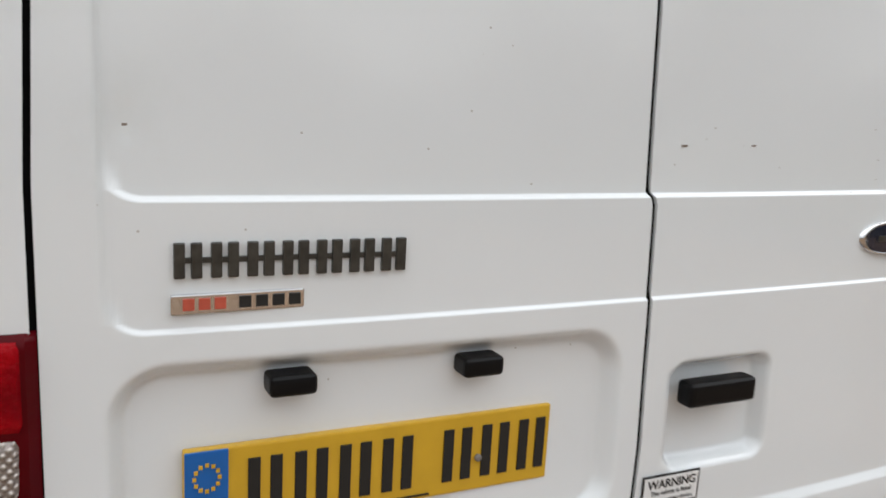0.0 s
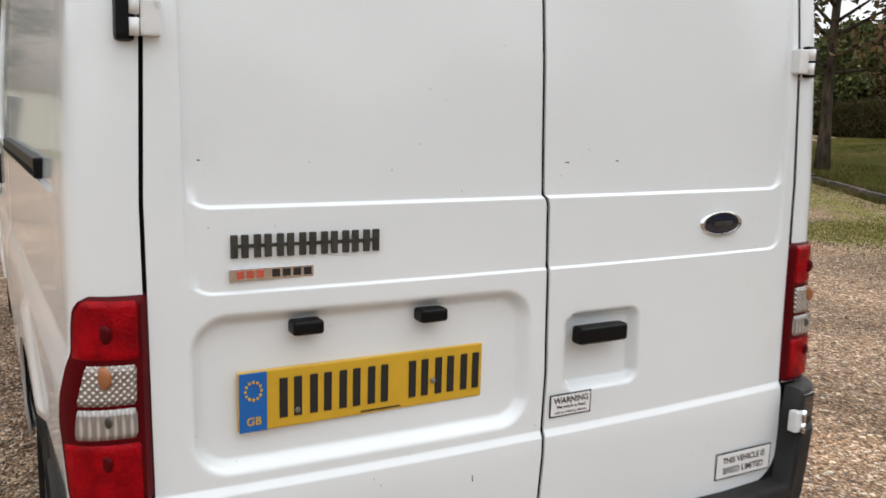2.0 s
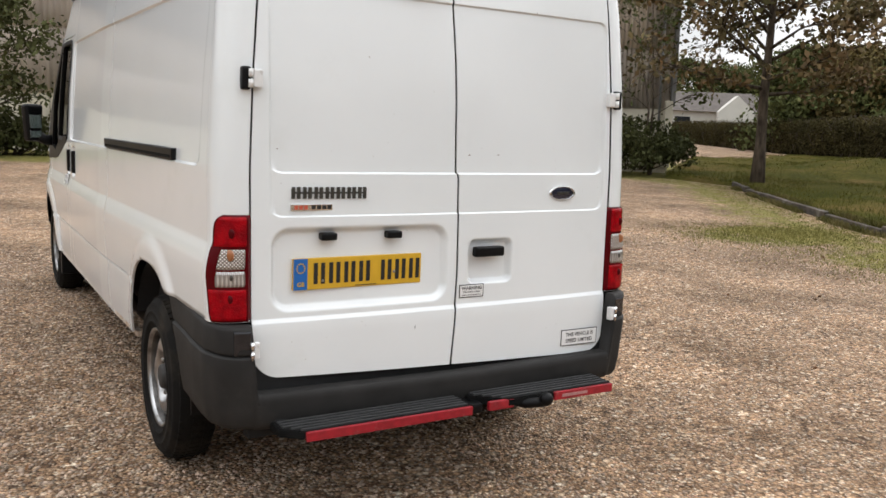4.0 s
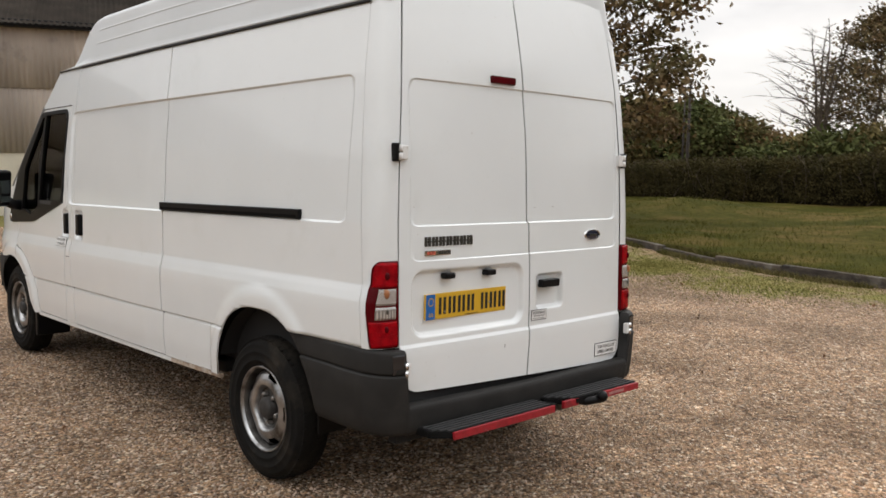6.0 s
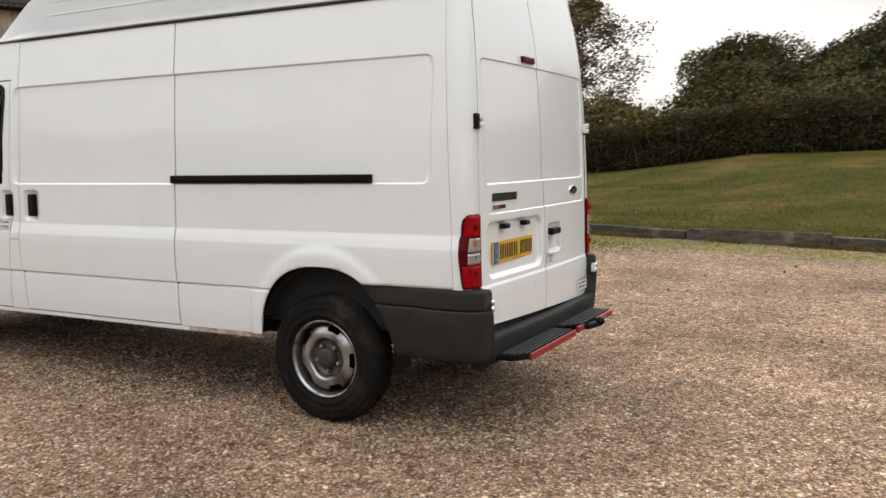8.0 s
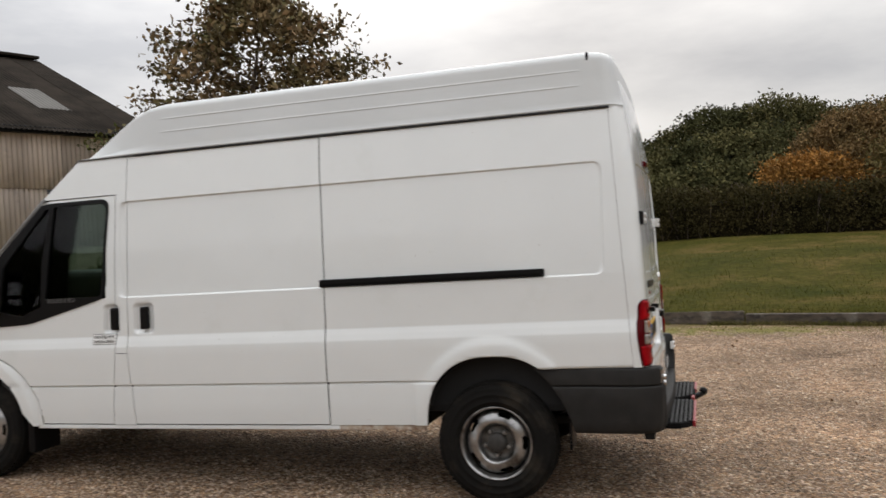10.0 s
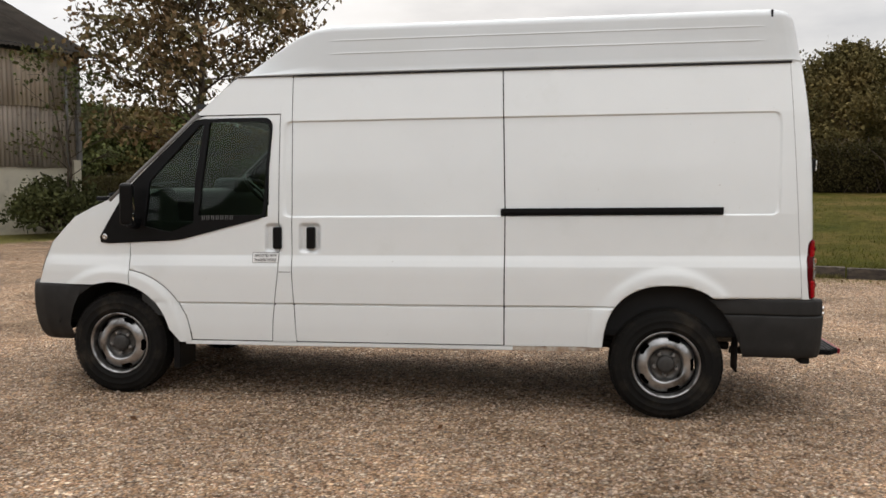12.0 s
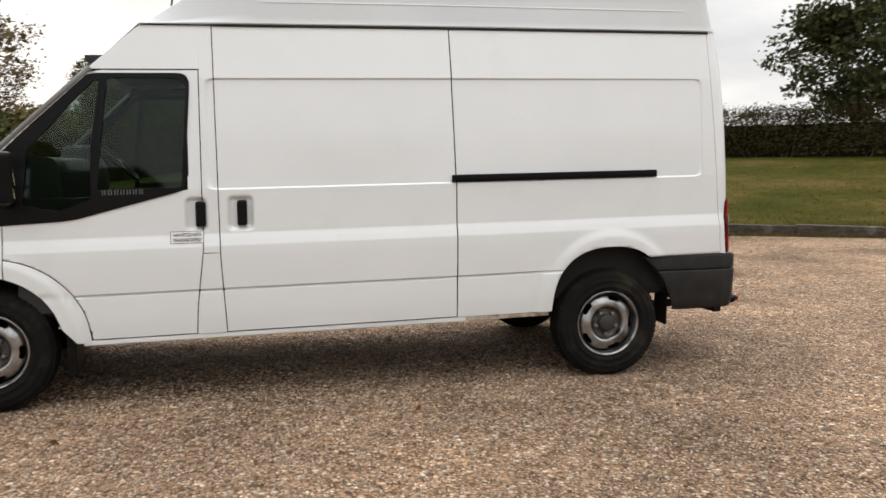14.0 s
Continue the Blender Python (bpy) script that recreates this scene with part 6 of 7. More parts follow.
def hinge(side, z, low=False):
    d = door_l if side < 0 else door_r
    x = float(interp(z, DOOR_HALF))
    y = -0.944 if low else float(rear_at(z))
    k = 0.95 if low else 1.0
    h = raked_part("hinge", box(0.034 * k, 0.026, 0.060 * k, (side * (x - 0.010 + 0.016 * low), y - 0.008, z), bevel=0.005), HINGE_WHITE, d, "painted door hinge with dark backing")
    if not low:
        raked_part("hinge_backing", box(0.046, 0.040, 0.078, (side * (x + 0.040), y + 0.002 + (0.02 if low else 0), z), bevel=0.010), BLACK, h, "black hinge backing")
    for zz_ in (-0.017, 0.017):
        vs, fs = tube([(side * (x + 0.020), y - 0.018, z + zz_ - 0.014), (side * (x + 0.020), y - 0.018, z + zz_ + 0.014)], [0.012 * (0.8 + 0.2 * k)] * 2, 12)
        put("hinge_pin", mesh_of("hinge_pin", raked(np.array([tuple(v) for v in vs])), fs, CHROME if low else HINGE_WHITE), h)


for s_ in (-1, 1):
    hinge(s_, 1.600)
    hinge(s_, 0.680, True)

# rear bumper with its raised ends
RB = [(-0.967, -0.23), (-0.978, -0.50), (-0.990, -0.70), (-0.988, -0.82), (-0.962, -0.900), (-0.895, -0.946), (-0.79, -0.962), (-0.4, -0.978), (0, -0.984)]
RB += [(-x, y) for x, y in RB[-2::-1]]
wrap_bumper("rear_bumper", RB, [(0, 0.772, 0.40), (0.018, 0.772, 0.40), (0.10, 0.772, 0.398), (0.2147, 0.764, 0.395), (0.2554, 0.762, 0.392), (0.2600, 0.520, 0.388), (0.5, 0.512, 0.375), (0.7400, 0.512, 0.388), (0.7446, 0.762, 0.392), (0.7853, 0.764, 0.395), (0.90, 0.772, 0.398), (0.982, 0.772, 0.40), (1, 0.772, 0.40)], 0.72, lambda z: interp(z, [(0.39, -0.470), (0.50, -0.440), (0.60, -0.392), (0.68, -0.335), (0.74, -0.275), (0.775, -0.236)]))
for s_ in (-1, 1):
    bm = box(0.084, 0.022, 0.088, bevel=0.008, seg=2)
    bmesh.ops.rotate(bm, verts=bm.verts, cent=(0, 0, 0), matrix=Matrix.Rotation(radians(s_ * 8.7), 3, "Z"))
    bmesh.ops.translate(bm, verts=bm.verts, vec=(s_ * 0.858, -0.9430, 0.706))
    raked_part("bumper_corner_cap", bm, GLOSSY_BLACK, van, "glossy black bumper corner")


# ---- step and tow ball ----
STEP_BLACK = mat("worn_black_step", (0.010, 0.010, 0.010), 0.9, spec=0.06, var=0.4, scale=20, bump=0.2, bump_scale=200)
ETCH = mat("grey_etched_mark", (0.10, 0.10, 0.10), 0.5, var=0.2, scale=60)
mat_rib = mat("worn_step_rib", (0.030, 0.030, 0.031), 0.7, var=0.4, scale=40)


def step_plate(x0, x1, y0, y1, z, cut):
    bm = bmesh.new()
    outline = [(x0, y1), (x1, y1), (x1, y0 + cut[1]), (x1 - cut[1] * 1.2, y0), (x0 + cut[0] * 1.2, y0), (x0, y0 + cut[0])]
    a = [bm.verts.new((x, y, z)) for x, y in outline]
    b = [bm.verts.new((x, y, z - 0.030)) for x, y in outline]
    bm.faces.new(a)
    bm.faces.new(b[::-1])
    for i in range(6):
        bm.faces.new((a[(i + 1) % 6], a[i], b[i], b[(i + 1) % 6]))
    bmesh.ops.recalc_face_normals(bm, faces=bm.faces)
    bmesh.ops.bevel(bm, geom=list(bm.edges), offset=0.004, segments=2, affect="EDGES")
    st = raked_part("rear_step", bm, STEP_BLACK, van, "black ribbed rear step with red reflector edge")
    n = 6
    for i in range(n):
        yy = y1 - 0.022 - (y1 - y0 - 0.045) * i / (n - 1)
        k = max(0.0, (y0 + max(cut) - yy))
        raked_part("tread_rib", box((x1 - x0) - 0.03 - k * 1.1, 0.011, 0.007, ((x0 + x1) / 2 + k * 0.5 * (1 if cut[0] > cut[1] else -1), yy, z + 0.0030), bevel=0.002), mat_rib, st)
    return st


ZS = 0.418
FADED_MARK = mat("faded_pale_mark", (0.42, 0.20, 0.19), 0.6, var=0.3, scale=80)
sl = step_plate(-0.745, 0.005, -1.112, -0.940, ZS, (0.07, 0.015))
raked_part("reflector_edge", box(0.665, 0.014, 0.034, (-0.338, -1.114, ZS - 0.016), bevel=0.003), STEP_RED, sl, "red reflector strip, scuffed")
sr = step_plate(0.045, 0.700, -1.112, -0.940, ZS + 0.004, (0.10, 0.02))
raked_part("reflector_edge", box(0.300, 0.014, 0.034, (0.535, -1.114, ZS - 0.012), bevel=0.003), STEP_RED, sr, "red reflector strip with pale mark")
raked_part("maker_mark", box(0.13, 0.002, 0.012, (0.485, -1.122, ZS - 0.012)), FADED_MARK, sr, "pale maker's mark")
raked_part("reflector_edge", box(0.115, 0.020, 0.036, (0.135, -1.100, ZS - 0.016), bevel=0.005), STEP_RED, sr, "red centre reflector")
raked_part("tow_bracket", box(0.09, 0.20, 0.04, (0.03, -0.97, ZS - 0.032), bevel=0.01), BLACK, van, "black tow bracket")
vs, fs = tube([(0.20, -1.02, ZS - 0.02), (0.25, -1.11, ZS - 0.025), (0.30, -1.16, ZS - 0.01)], [0.022, 0.020, 0.020], 10)
put("tow_neck", mesh_of("tow_neck", raked(np.array([tuple(v) for v in vs])), fs, BLACK), van, "black tow bar neck")
bm = bmesh.new()
bmesh.ops.create_uvsphere(bm, u_segments=18, v_segments=12, radius=0.028)
bmesh.ops.translate(bm, verts=bm.verts, vec=(0.305, -1.165, ZS + 0.002))
raked_part("tow_ball", bm, BLACK, van, "black tow ball cover", smooth=True)
for x in (-0.45, 0.45):
    raked_part("step_arm", box(0.05, 0.5, 0.05, (x, -0.72, ZS - 0.06), bevel=0.008), INNER, van)


# ---- flank details ----
def rail():
    x = -(float(interp(1.318, HALF)) - 0.004)
    raked_part("door_rail", box(0.030, 1.395, 0.046, (x, 0.375, 1.322), bevel=0.006), BLACK, left_slide, "black sliding door rail")
    raked_part("rail_slot", box(0.006, 1.35, 0.012, (x - 0.0135, 0.375, 1.312)), GAP, left_slide)


rail()
for yy, d in ((2.580, left_door), (2.345, left_slide)):
    x = -(float(interp(1.155, HALF)) - 0.004)
    raked_part("handle", box(0.040, 0.058, 0.148, (x, yy, 1.155), bevel=0.014, seg=3), BLACK, d, "black recessed pull handle")
x = -(float(interp(1.02, HALF)) + 0.0012)
st = flank_prism("door_sticker", [(2.752, 0.988), (2.566, 0.988), (2.566, 1.058), (2.752, 1.058)], -1, 0.0022, 0.001, INK, left_door, "white door sticker with black lettering")
flank_prism("sticker_face", [(2.749, 0.991), (2.569, 0.991), (2.569, 1.055), (2.749, 1.055)], -1, 0.0034, 0.001, STICKER, st)
writing("VAN FITTED WITH", 0.020, (-0.9785, 2.659, 1.038), INK, st, width=0.155, axis="left", bold=0.02)
writing("TRACKING DEVICE", 0.020, (-0.9835, 2.659, 1.008), INK, st, width=0.155, axis="left", bold=0.02)
for i in range(7):
    for k in (0.0, 0.014):
        y1_ = 3.115 - i * 0.0335 - k
        flank_prism("etched_bar", [(y1_, 1.280), (y1_ - 0.006, 1.280), (y1_ - 0.006, 1.310), (y1_, 1.310)], -1, 0.0068, 0.001, ETCH, left_door)
rep = lathe([(0, 0.001), (0.004, 0.012), (0.003, 0.018), (0, 0.020)], 20, "X")
for v in rep.verts:
    v.co = Vector((-(float(flank(3.835, 1.16)) + 0.006 + v.co.x), 3.835 + v.co.y, 1.165 + v.co.z))
raked_part("side_repeater", rep, CHROME, van, "small round chrome lock", smooth=True)
ys_ = np.linspace(2.480, 2.566, 10)
for s_ in (-1, 1):
    seam_strip(np.stack([s_ * (flank(ys_, 0.926) + 0.0008), ys_, np.full(10, 0.926)], 1), 0.004, 2)
raked_part("sill_seam", box(0.004, 0.002, 0.02, (-0.96, 2.62, 0.70)), GAP, van)


def wing_mirror(side):
    turn = Matrix.Rotation(radians(-side * 24), 3, "Z")
    hub = Vector((side * 1.105, 3.590, 1.392))
    bm = box(0.128, 0.088, 0.285, bevel=0.034, seg=4)
    for v in bm.verts:
        v.co.x *= 1 + 0.16 * (v.co.z / 0.14)
    bmesh.ops.rotate(bm, verts=bm.verts, cent=(0, 0, 0), matrix=turn)
    bmesh.ops.translate(bm, verts=bm.verts, vec=hub)
    m_ = raked_part("wing_mirror", bm, BLACK, van, "tall black wing mirror on a short arm")
    vs, fs = tube([(side * 0.94, 3.60, 1.26), (side * 1.02, 3.605, 1.265), (side * 1.085, 3.595, 1.30)], [0.046, 0.040, 0.042], 10)
    put("mirror_arm", mesh_of("mirror_arm", raked(np.array([tuple(v) for v in vs])), fs, BLACK), m_)
    for nm, hh, zc, lb in (("mirror_glass", 0.150, 0.035, "mirror glass"), ("wide_angle_glass", 0.052, -0.086, "lower wide-angle mirror glass")):
        bm = box(0.088, 0.006, hh, bevel=0.002)
        bmesh.ops.rotate(bm, verts=bm.verts, cent=(0, 0, 0), matrix=Matrix.Rotation(radians(-6), 3, "X"))
        bmesh.ops.translate(bm, verts=bm.verts, vec=(0, -0.0435, zc))
        bmesh.ops.rotate(bm, verts=bm.verts, cent=(0, 0, 0), matrix=turn)
        bmesh.ops.translate(bm, verts=bm.verts, vec=hub)
        raked_part(nm, bm, MIRROR, m_, lb)


wing_mirror(-1)
wing_mirror(1)


# ---- wheels ----
HUB = mat("dirty_hub_plastic", (0.035, 0.032, 0.029), 0.7, var=0.4, scale=40)


def wheel(y, side, face, size=1.0):
    """A tyre with tread blocks on a silver steel rim with slots; face is the outer plane's distance from the middle."""
    w = new("wheel")
    w.parent = van
    w["label"] = "black tyre on a dirty silver steel rim"
    R = 0.348
    tyre = lathe([(-0.185, 0.200), (-0.190, 0.235), (-0.197, 0.27), (-0.190, 0.305), (-0.172, 0.332), (-0.145, R), (-0.055, R), (-0.028, 0.332), (-0.014, 0.318), (-0.009, 0.314), (-0.010, 0.305), (-0.004, 0.285), (-0.0005, 0.281), (-0.0005, 0.277), (-0.003, 0.273), (-0.003, 0.262), (-0.006, 0.245), (-0.002, 0.241), (-0.002, 0.236), (-0.010, 0.231), (-0.016, 0.214), (-0.022, 0.203), (-0.045, 0.198), (-0.185, 0.198)], 72, "X")
    part("tyre", tyre, TYRE, w, smooth=True)
    tread_v, tread_f = [], []
    for k in range(64):
        a0 = 2 * math.pi * k / 64
        for x0, x1, sh in ((-0.170, -0.128, 0.0), (-0.122, -0.080, 0.03), (-0.074, -0.030, 0.0)):
            o = len(tread_v)
            for a in (a0 + sh, a0 + sh + 0.075):
                for xx in (x0, x1):
                    for r in (R - 0.012, R + 0.003 if -0.165 < (x0 + x1) / 2 < -0.04 else R - 0.001):
                        rr = r if abs(xx + 0.1) < 0.06 else r - 0.009
                        tread_v.append((xx, rr * math.cos(a), rr * math.sin(a)))
            tread_f += [tuple(o + i for i in q) for q in ((1, 3, 7, 5), (0, 1, 5, 4), (2, 6, 7, 3), (0, 2, 3, 1), (4, 5, 7, 6))]
    put("tread", mesh_of("tread", tread_v, tread_f, TYRE, False), w)
    # rim: barrel, bright lip and deep well, then a raised slotted dish
    rim = lathe([(-0.16, 0.196), (-0.050, 0.194), (-0.030, 0.202), (-0.020, 0.2105), (-0.014, 0.209), (-0.014, 0.204), (-0.020, 0.1985), (-0.028, 0.195)], 72, "X")
    part("rim", rim, STEEL, w, smooth=True)
    part("rim_well", lathe([(-0.028, 0.195), (-0.038, 0.1925), (-0.050, 0.191), (-0.070, 0.1895), (-0.088, 0.1885)], 72, "X"), DUSTY_STEEL, w, "dusty rim well", smooth=True)
    rad = [0.189, 0.1875, 0.185, 0.182, 0.178, 0.172, 0.165, 0.157, 0.149, 0.141, 0.132, 0.123, 0.115, 0.110, 0.105, 0.100, 0.095, 0.080, 0.066, 0.052, 0.040, 0.0]
    dep = [-0.088, -0.086, -0.080, -0.070, -0.058, -0.050, -0.045, -0.041, -0.037, -0.034, -0.032, -0.031, -0.032, -0.036, -0.046, -0.060, -0.068, -0.071, -0.071, -0.068, -0.066, -0.066]
    n = 180
    vs = []
    for i, r in enumerate(rad):
        for k in range(n):
            a = 2 * math.pi * k / n
            lobe = math.cos(5 * a)
            d = dep[i] + (0.0035 * lobe if 3 <= i <= 12 else 0)
            rr = r + (0.0012 * lobe if 2 <= i <= 6 else 0)
            vs.append((d, rr * math.cos(a), rr * math.sin(a)))
    fs = []
    for i in range(len(rad) - 1):
        for k in range(n):
            ph = ((k + 0.5) * 5 / n) % 1.0 - 0.5
            r = (rad[i] + rad[i + 1]) / 2
            if (abs(ph) / 0.205) ** 4 + (abs(r - 0.163) / 0.0125) ** 4 < 1:
                continue
            k2 = (k + 1) % n
            fs.append((i * n + k, i * n + k2, (i + 1) * n + k2, (i + 1) * n + k))
    put("rim_dish", mesh_of("rim_dish", vs, [f for f in fs if 2 * n <= f[0] < 15 * n], STEEL), w)
    put("hub_plate", mesh_of("hub_plate", vs, [f for f in fs if not 2 * n <= f[0] < 15 * n], DUSTY_STEEL), w, "dusty hub plate")
    part("brake_drum", lathe([(-0.105, 0.0), (-0.105, 0.178), (-0.16, 0.18)], 40, "X"), GAP, w, "dark brake drum behind the slots", smooth=True)
    part("hub_cap", lathe([(-0.066, 0.055), (-0.034, 0.053), (-0.026, 0.047), (-0.022, 0.030), (-0.021, 0.0)], 32, "X"), HUB, w, "dark hub cap", smooth=True)
    for k in range(5):
        a = 2 * math.pi * (k + 0.2) / 5
        bm = lathe([(-0.071, 0.0145), (-0.046, 0.0125), (-0.040, 0.008), (-0.039, 0.0)], 6, "X")
        bmesh.ops.translate(bm, verts=bm.verts, vec=(0, 0.071 * math.cos(a), 0.071 * math.sin(a)))
        part("wheel_nut", bm, NUT, w)
    turn = Matrix.Rotation(math.pi, 4, "Z") if side < 0 else Matrix.Identity(4)
    w.matrix_local = Matrix.Translation((side * face, y, (R - 0.004) * size - 0.018)) @ turn @ Matrix.Rotation(radians(37 * (y + 1)), 4, "X") @ Matrix.Diagonal((size, size, size, 1))
    return w


for s_ in (-1, 1):
    wheel(0.0, s_, 0.943, 1.03)
    wheel(3.755, s_, 0.957, 1.03)
    raked_part("mud_flap", box(0.20, 0.014, 0.22, (s_ * 0.83, -0.435, 0.405), bevel=0.004), BLACK, van, "black mud flap")
    raked_part("mud_flap", box(0.25, 0.050, 0.36, (s_ * 0.830, 3.315, 0.425), bevel=0.010), BLACK, van, "black mud flap")

# ---- inner shell, underside and cab ----
raked_part("inner_shell", box(1.70, 3.10, 1.60, (0, 0.83, 1.30), bevel=0.05), INNER, van, "dark inner body")
raked_part("inner_shell", box(1.50, 0.04, 1.30, (0, -0.79, 1.20)), INNER, van)
raked_part("floor_pan", box(1.70, 2.75, 0.07, (0, 1.90, 0.448), bevel=0.02), INNER, van, "dark underside")
raked_part("rear_floor_pan", box(1.20, 1.45, 0.05, (0, -0.18, 0.555), bevel=0.02), INNER, van)
# added block, no known part: stops far-side light reaching under the van
raked_part("under_light_block", box(0.95, 2.55, 0.16, (0.05, 1.85, 0.398), bevel=0.065, seg=3), INNER, van)
for s_ in (-1, 1):
    raked_part("chassis_rail", box(0.08, 4.4, 0.09, (s_ * 0.42, 1.35, 0.495), bevel=0.01), INNER, van)
    raked_part("leaf_spring", box(0.06, 0.90, 0.05, (s_ * 0.52, 0.0, 0.40), bevel=0.01), INNER, van)
vs, fs = tube([(-0.8, 0.0, 0.33), (0.8, 0.0, 0.33)], [0.05, 0.05], 12)
put("rear_axle", mesh_of("rear_axle", vs, fs, INNER), van)
vs, fs = tube([(0.30, 3.2, 0.30), (0.28, 1.6, 0.28), (0.35, 0.5, 0.30), (0.38, -0.85, 0.32)], [0.035] * 4, 10)
put("exhaust", mesh_of("exhaust", vs, fs, DARK_CHROME), van)
raked_part("rear_crossmember", box(1.62, 0.06, 0.26, (0, -0.870, 0.47), bevel=0.01), INNER, van)
raked_part("bulkhead", box(1.72, 0.03, 1.45, (0, 2.43, 1.28)), INNER, van, "dark cab bulkhead")
raked_part("cab_floor", box(1.80, 1.3, 0.06, (0, 3.10, 0.62)), INNER, van)
raked_part("headliner", box(1.70, 0.75, 0.03, (0, 2.82, 2.06)), SEAT, van, "grey cab headlining")
bm = bmesh.new()
outline = rounded([(3.33, 1.06), (3.76, 1.06), (3.76, 1.355), (3.44, 1.515), (3.36, 1.475)], {2: 0.04, 3: 0.09, 4: 0.07}, 8)
bm.faces.new([bm.verts.new((-0.84, y, z)) for y, z in outline])
got = bmesh.ops.extrude_face_region(bm, geom=list(bm.faces))
bmesh.ops.translate(bm, verts=[v for v in got["geom"] if isinstance(v, bmesh.types.BMVert)], vec=(1.68, 0, 0))
bmesh.ops.recalc_face_normals(bm, faces=bm.faces)
dash = raked_part("dashboard", bm, DASH, van, "dark moulded dashboard with a sloping top")
raked_part("instrument_hood", box(0.40, 0.20, 0.13, (0.42, 3.46, 1.525), bevel=0.05, seg=3), DASH, dash)


for s_ in (-1, 1):
    raked_part("door_trim", box(0.02, 1.02, 0.66, (s_ * 0.912, 3.08, 0.94), bevel=0.008), DASH, van, "dark grey inner door trim")
    raked_part("pillar_trim", box(0.02, 0.20, 0.92, (s_ * 0.880, 2.540, 1.62), bevel=0.008), DASH, van, "dark grey inner pillar trim")
    raked_part("cantrail_trim", box(0.02, 0.66, 0.06, (s_ * 0.868, 2.85, 1.995), bevel=0.008), DASH, van)


def cab_seat(x, wide):
    s_ = raked_part("cab_seat", box(wide, 0.50, 0.20, (x, 2.92, 0.98), bevel=0.06, seg=3), SEAT, van, "dark grey cloth cab seat")
    bm = box(wide, 0.13, 0.60, (0, 0, 0.30), bevel=0.05, seg=3)
    bmesh.ops.rotate(bm, verts=bm.verts, cent=(0, 0, 0), matrix=Matrix.Rotation(radians(12), 3, "X"))
    bmesh.ops.translate(bm, verts=bm.verts, vec=(x, 2.69, 1.02))
    raked_part("backrest", bm, SEAT, s_)
    raked_part("head_restraint", box(min(wide, 0.27), 0.09, 0.17, (x, 2.575, 1.70), bevel=0.04, seg=3), SEAT, s_)


cab_seat(0.46, 0.50)
cab_seat(-0.40, 0.88)
wheel_ring = bmesh.new()
N, M = 40, 8
ring = [[wheel_ring.verts.new(((0.185 + 0.014 * math.cos(b)) * math.cos(a), (0.185 + 0.014 * math.cos(b)) * math.sin(a), 0.014 * math.sin(b))) for b in np.linspace(0, 2 * math.pi, M, endpoint=False)] for a in np.linspace(0, 2 * math.pi, N, endpoint=False)]
for i in range(N):
    for j in range(M):
        wheel_ring.faces.new((ring[i][j], ring[(i + 1) % N][j], ring[(i + 1) % N][(j + 1) % M], ring[i][(j + 1) % M]))
sw_m = Matrix.Translation((0.42, 3.22, 1.475)) @ Matrix.Rotation(radians(46), 4, "X")
bmesh.ops.transform(wheel_ring, matrix=sw_m, verts=wheel_ring.verts)
sw = raked_part("steering_wheel", wheel_ring, BLACK, van, "black steering wheel", smooth=True)
for a in (0, 2.2, 4.1):
    bm = box(0.18, 0.035, 0.018, (0.09, 0, 0), bevel=0.005)
    bmesh.ops.transform(bm, matrix=sw_m @ Matrix.Rotation(a, 4, "Z"), verts=bm.verts)
    raked_part("spoke", bm, BLACK, sw)


# ---- loose stones, fallen leaves, grass ----
def scatter_stones():
    """Loose stones over the gravel nearest to the walk: low lumps of eight faces each."""
    rng = np.random.default_rng(15)
    n = 58000
    x = np.concatenate([rng.uniform(-5.2, 1.5, n // 2), rng.uniform(-3.5, 9.0, n // 2)])
    y = np.concatenate([rng.uniform(-1.6, 7.5, n // 2), rng.uniform(-2.5, 7.0, n // 2)])
    away = off_line(x, y, KERB)
    ok = away < -1.4
    x, y = x[ok], y[ok]
    n = len(x)
    s = rng.uniform(0.006, 0.013, n) * np.where(rng.random(n) < 0.06, 1.7, 1.0)
    a = rng.uniform(0, 2 * np.pi, n)
    base = np.array([[1, 0, 0], [0.1, 0.8, 0.1], [-1, 0.1, 0], [-0.1, -0.8, 0.1], [0.1, 0.1, 0.62], [0, 0, -0.5]])
    v = base[None] * (1 + rng.uniform(-0.28, 0.28, (n, 6, 3))) * s[:, None, None]
    vx = v[:, :, 0] * np.cos(a)[:, None] - v[:, :, 1] * np.sin(a)[:, None] + x[:, None]
    vy = v[:, :, 0] * np.sin(a)[:, None] + v[:, :, 1] * np.cos(a)[:, None] + y[:, None]
    z = np.array([lift(p, q) for p, q in zip(x, y)])
    vz = v[:, :, 2] + z[:, None] + 0.002
    tri = np.array([[0, 1, 4], [1, 2, 4], [2, 3, 4], [3, 0, 4], [1, 0, 5], [2, 1, 5], [3, 2, 5], [0, 3, 5]])
    f = (np.arange(n)[:, None, None] * 6 + tri[None]).reshape(-1, 3)
    me = fast_mesh("loose_stones", np.stack([vx, vy, vz], -1).reshape(-1, 3), f, STONE)
    tagged(put("loose_stones", me), "loose tan and grey gravel stones on the yard", "gravel", kind="stuff")


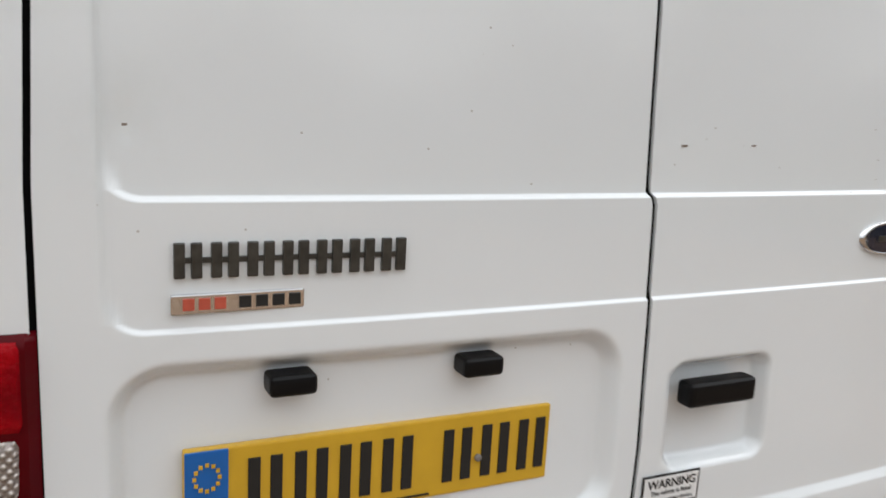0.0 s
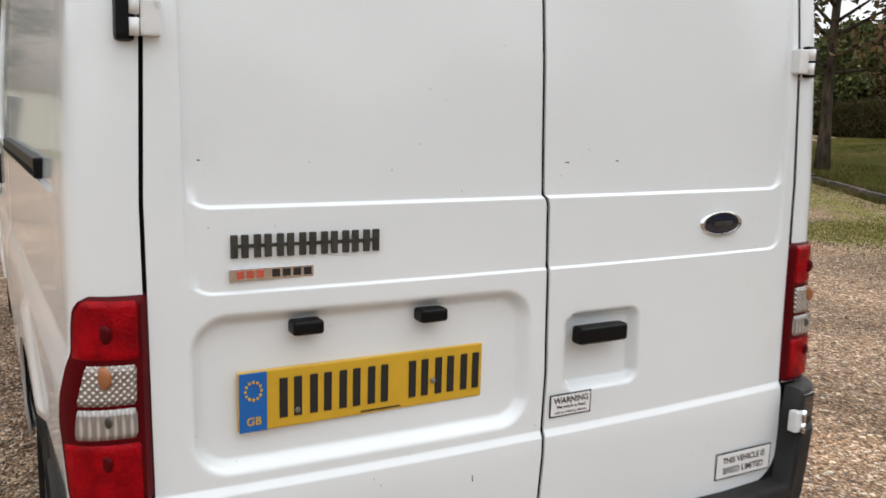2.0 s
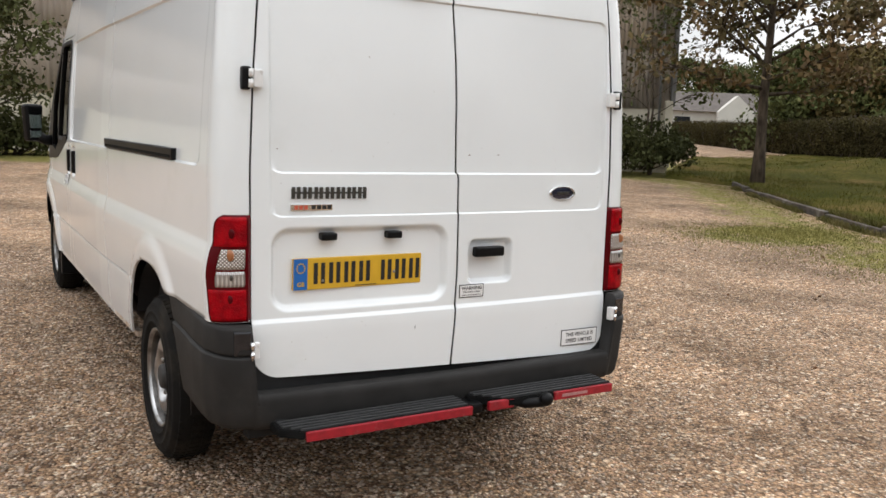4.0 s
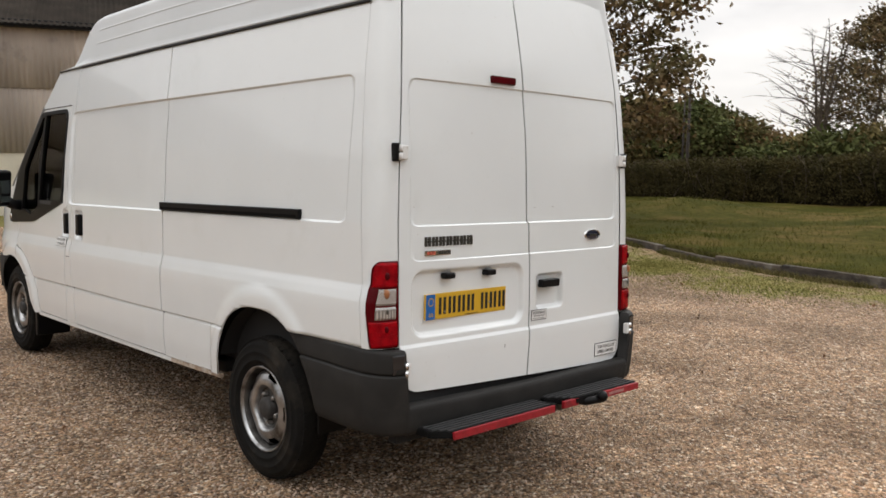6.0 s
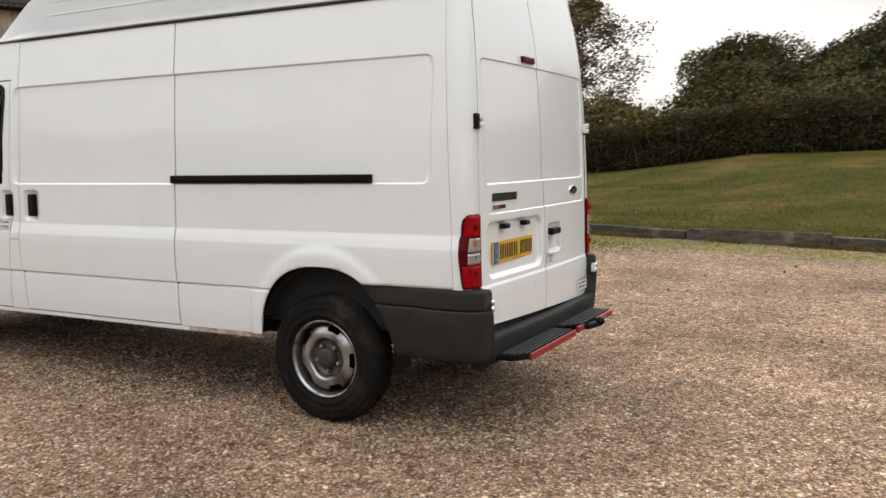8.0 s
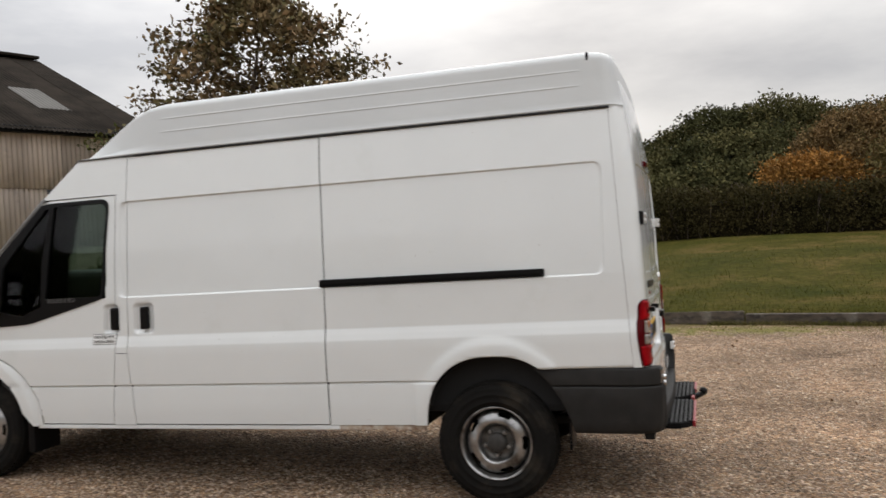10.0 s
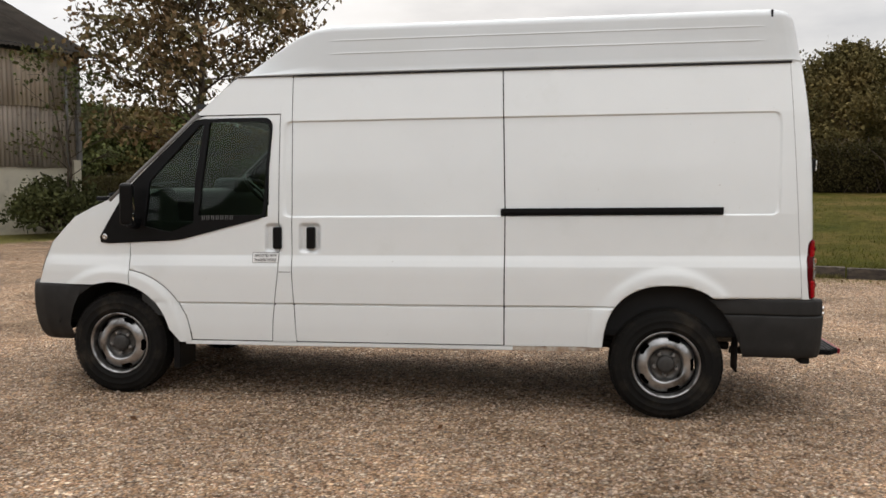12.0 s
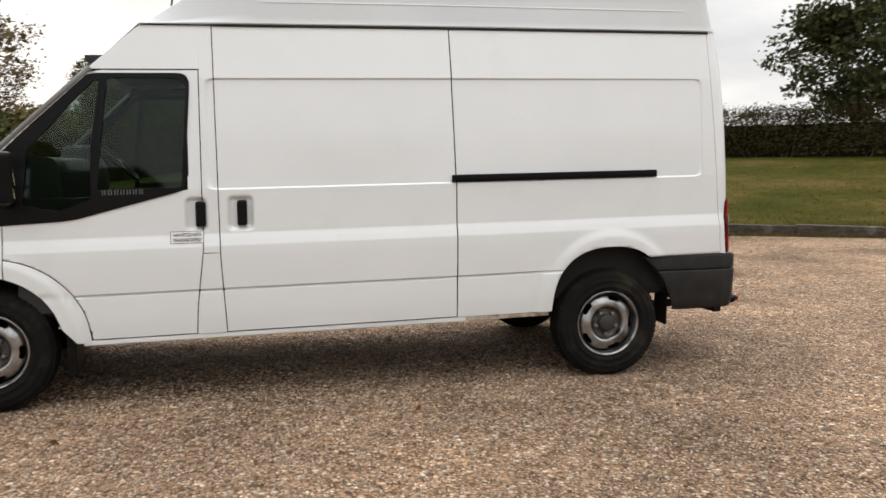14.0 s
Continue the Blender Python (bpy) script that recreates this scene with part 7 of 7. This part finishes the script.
def fast_mesh(name, v, f, material):
    me = bpy.data.meshes.new(name)
    me.vertices.add(len(v))
    me.vertices.foreach_set("co", v.astype(np.float32).ravel())
    me.loops.add(f.size)
    me.loops.foreach_set("vertex_index", f.astype(np.int32).ravel())
    me.polygons.add(len(f))
    me.polygons.foreach_set("loop_start", np.arange(0, f.size, 3, dtype=np.int32))
    me.polygons.foreach_set("loop_total", np.full(len(f), 3, dtype=np.int32))
    me.materials.append(material)
    me.update(calc_edges=True)
    return me


STONE = mat("gravel_stone", (0.470, 0.350, 0.258), 0.85, dark=(0.238, 0.184, 0.143), scale=45, island=0.50)


def blades(name, x, y, z, h, seed, label, material=None):
    rng = np.random.default_rng(seed)
    n = len(x)
    a = rng.uniform(0, 2 * np.pi, n)
    w = rng.uniform(0.003, 0.006, n) * (1 + h * 6)
    lean = rng.normal(0, 0.45, (n, 2)) * h[:, None]
    p0 = np.stack([x - w * np.cos(a), y - w * np.sin(a), z], -1)
    p1 = np.stack([x + w * np.cos(a), y + w * np.sin(a), z], -1)
    p2_ = np.stack([x + lean[:, 0], y + lean[:, 1], z + h], -1)
    v = np.stack([p0, p1, p2_], 1).reshape(-1, 3)
    me = fast_mesh(name, v, np.arange(3 * n).reshape(-1, 3), material or GRASS)
    tagged(put(name, me), label, "grass", kind="stuff")


def scatter_grass():
    rng = np.random.default_rng(19)
    # verge on the gravel and along the foot of the kerb
    xs, ys = [], []
    for cx_, cy_, sx_, sy_, k in ((9.5, 6.3, 0.95, 0.6, 12000), (8.9, 3.9, 0.8, 0.85, 7000)):
        xs.append(rng.normal(cx_, sx_, k))
        ys.append(rng.normal(cy_, sy_, k))
    p, s_ = along(KERB[1:12], 300)
    t = rng.uniform(0, 1, 15000)
    xs.append(np.interp(t, s_, p[:, 0]) - np.abs(rng.normal(0, 0.8, len(t))) - 0.08)
    ys.append(np.interp(t, s_, p[:, 1]) + rng.normal(0, 0.2, len(t)))
    x, y = np.concatenate(xs), np.concatenate(ys)
    ok = off_line(x, y, KERB) < -0.09
    x, y = x[ok], y[ok]
    z = np.array([lift(a, b) for a, b in zip(x, y)]) - 0.003
    blades("verge_grass", x, y, z, rng.uniform(0.010, 0.038, len(x)), 20, "short ragged grass growing through the gravel", VERGE)
    # weeds hanging over the sleepers and rooted at their foot
    t = rng.uniform(0.02, 0.98, 40000)
    p, s_ = along(KERB[2:15], 300)
    clump = np.array([noise.noise(Vector((q * 26.0, 3.0, 0))) for q in t])
    t = t[clump > -0.12]
    side = np.where(rng.random(len(t)) < 0.55, rng.uniform(0.04, 0.16, len(t)), rng.uniform(-0.26, -0.08, len(t)))
    x, y = np.interp(t, s_, p[:, 0]) + side, np.interp(t, s_, p[:, 1]) + rng.normal(0, 0.03, len(t))
    z = np.where(side > 0, 0.10, 0.0)
    blades("kerb_weeds", x, y, z, rng.uniform(0.03, 0.10, len(t)) * np.where(y > 4.0, 1.2, 1.0), 29, "dry weeds and grass along the sleeper edging", DRYGRASS)
    # tufts over the bank
    n = 70000
    t, u = rng.uniform(0.08, 0.82, n), rng.uniform(0.012, 0.95, n) ** 1.5
    a, _ = along(KERB, 150)
    b, _ = along(HEDGE_LINE, 150)
    hz = interp(np.linspace(0, 1, 150), HEDGE_Z)
    k = t * 149
    i = np.clip(k.astype(int), 0, 148)
    fr = (k - i)[:, None]
    pa, pb = a[i] * (1 - fr) + a[i + 1] * fr, b[i] * (1 - fr) + b[i + 1] * fr
    xy = pa + (pb - pa) * u[:, None]
    hh = hz[i] * (1 - fr[:, 0]) + hz[i + 1] * fr[:, 0]
    low = 0.13 + 0.05 * smooth01((3.5 - xy[:, 1]) / 2.5)
    z = low + (hh - low) * (0.55 * u + 0.45 * smooth01(u))
    z += np.array([0.16 * noise.noise(Vector((q[0] * 0.22, q[1] * 0.22, 4))) * min(1, w * 5) + 0.05 * noise.noise(Vector((q[0] * 0.9, q[1] * 0.9, 1))) for q, w in zip(xy, u)])
    z += 0.42 * np.exp(-((xy[:, 0] - 25.5) / 3.2) ** 2 - ((xy[:, 1] - 15.5) / 3.6) ** 2) - 0.03
    blades("bank_grass", xy[:, 0], xy[:, 1], z, rng.uniform(0.05, 0.13, n), 21, "rough uneven grass tufts on the bank")


def scatter_leaves():
    rng = np.random.default_rng(23)
    n = 260
    x, y = rng.uniform(-5, 10, n), rng.uniform(-4, 16, n)
    ok = (np.abs(x - 0.77) > 1.3) | (y < 0.4)
    x, y = x[ok], y[ok]
    c = np.stack([x, y, np.array([lift(a, b) for a, b in zip(x, y)]) + 0.012], 1)
    tagged(leaf_cloud("fallen_leaves", c, 0.002, 1, 0.045, DRYLEAF, 24), "scattered brown fallen leaves on the gravel", "leaves", kind="stuff")


scatter_stones()
scatter_grass()
scatter_leaves()
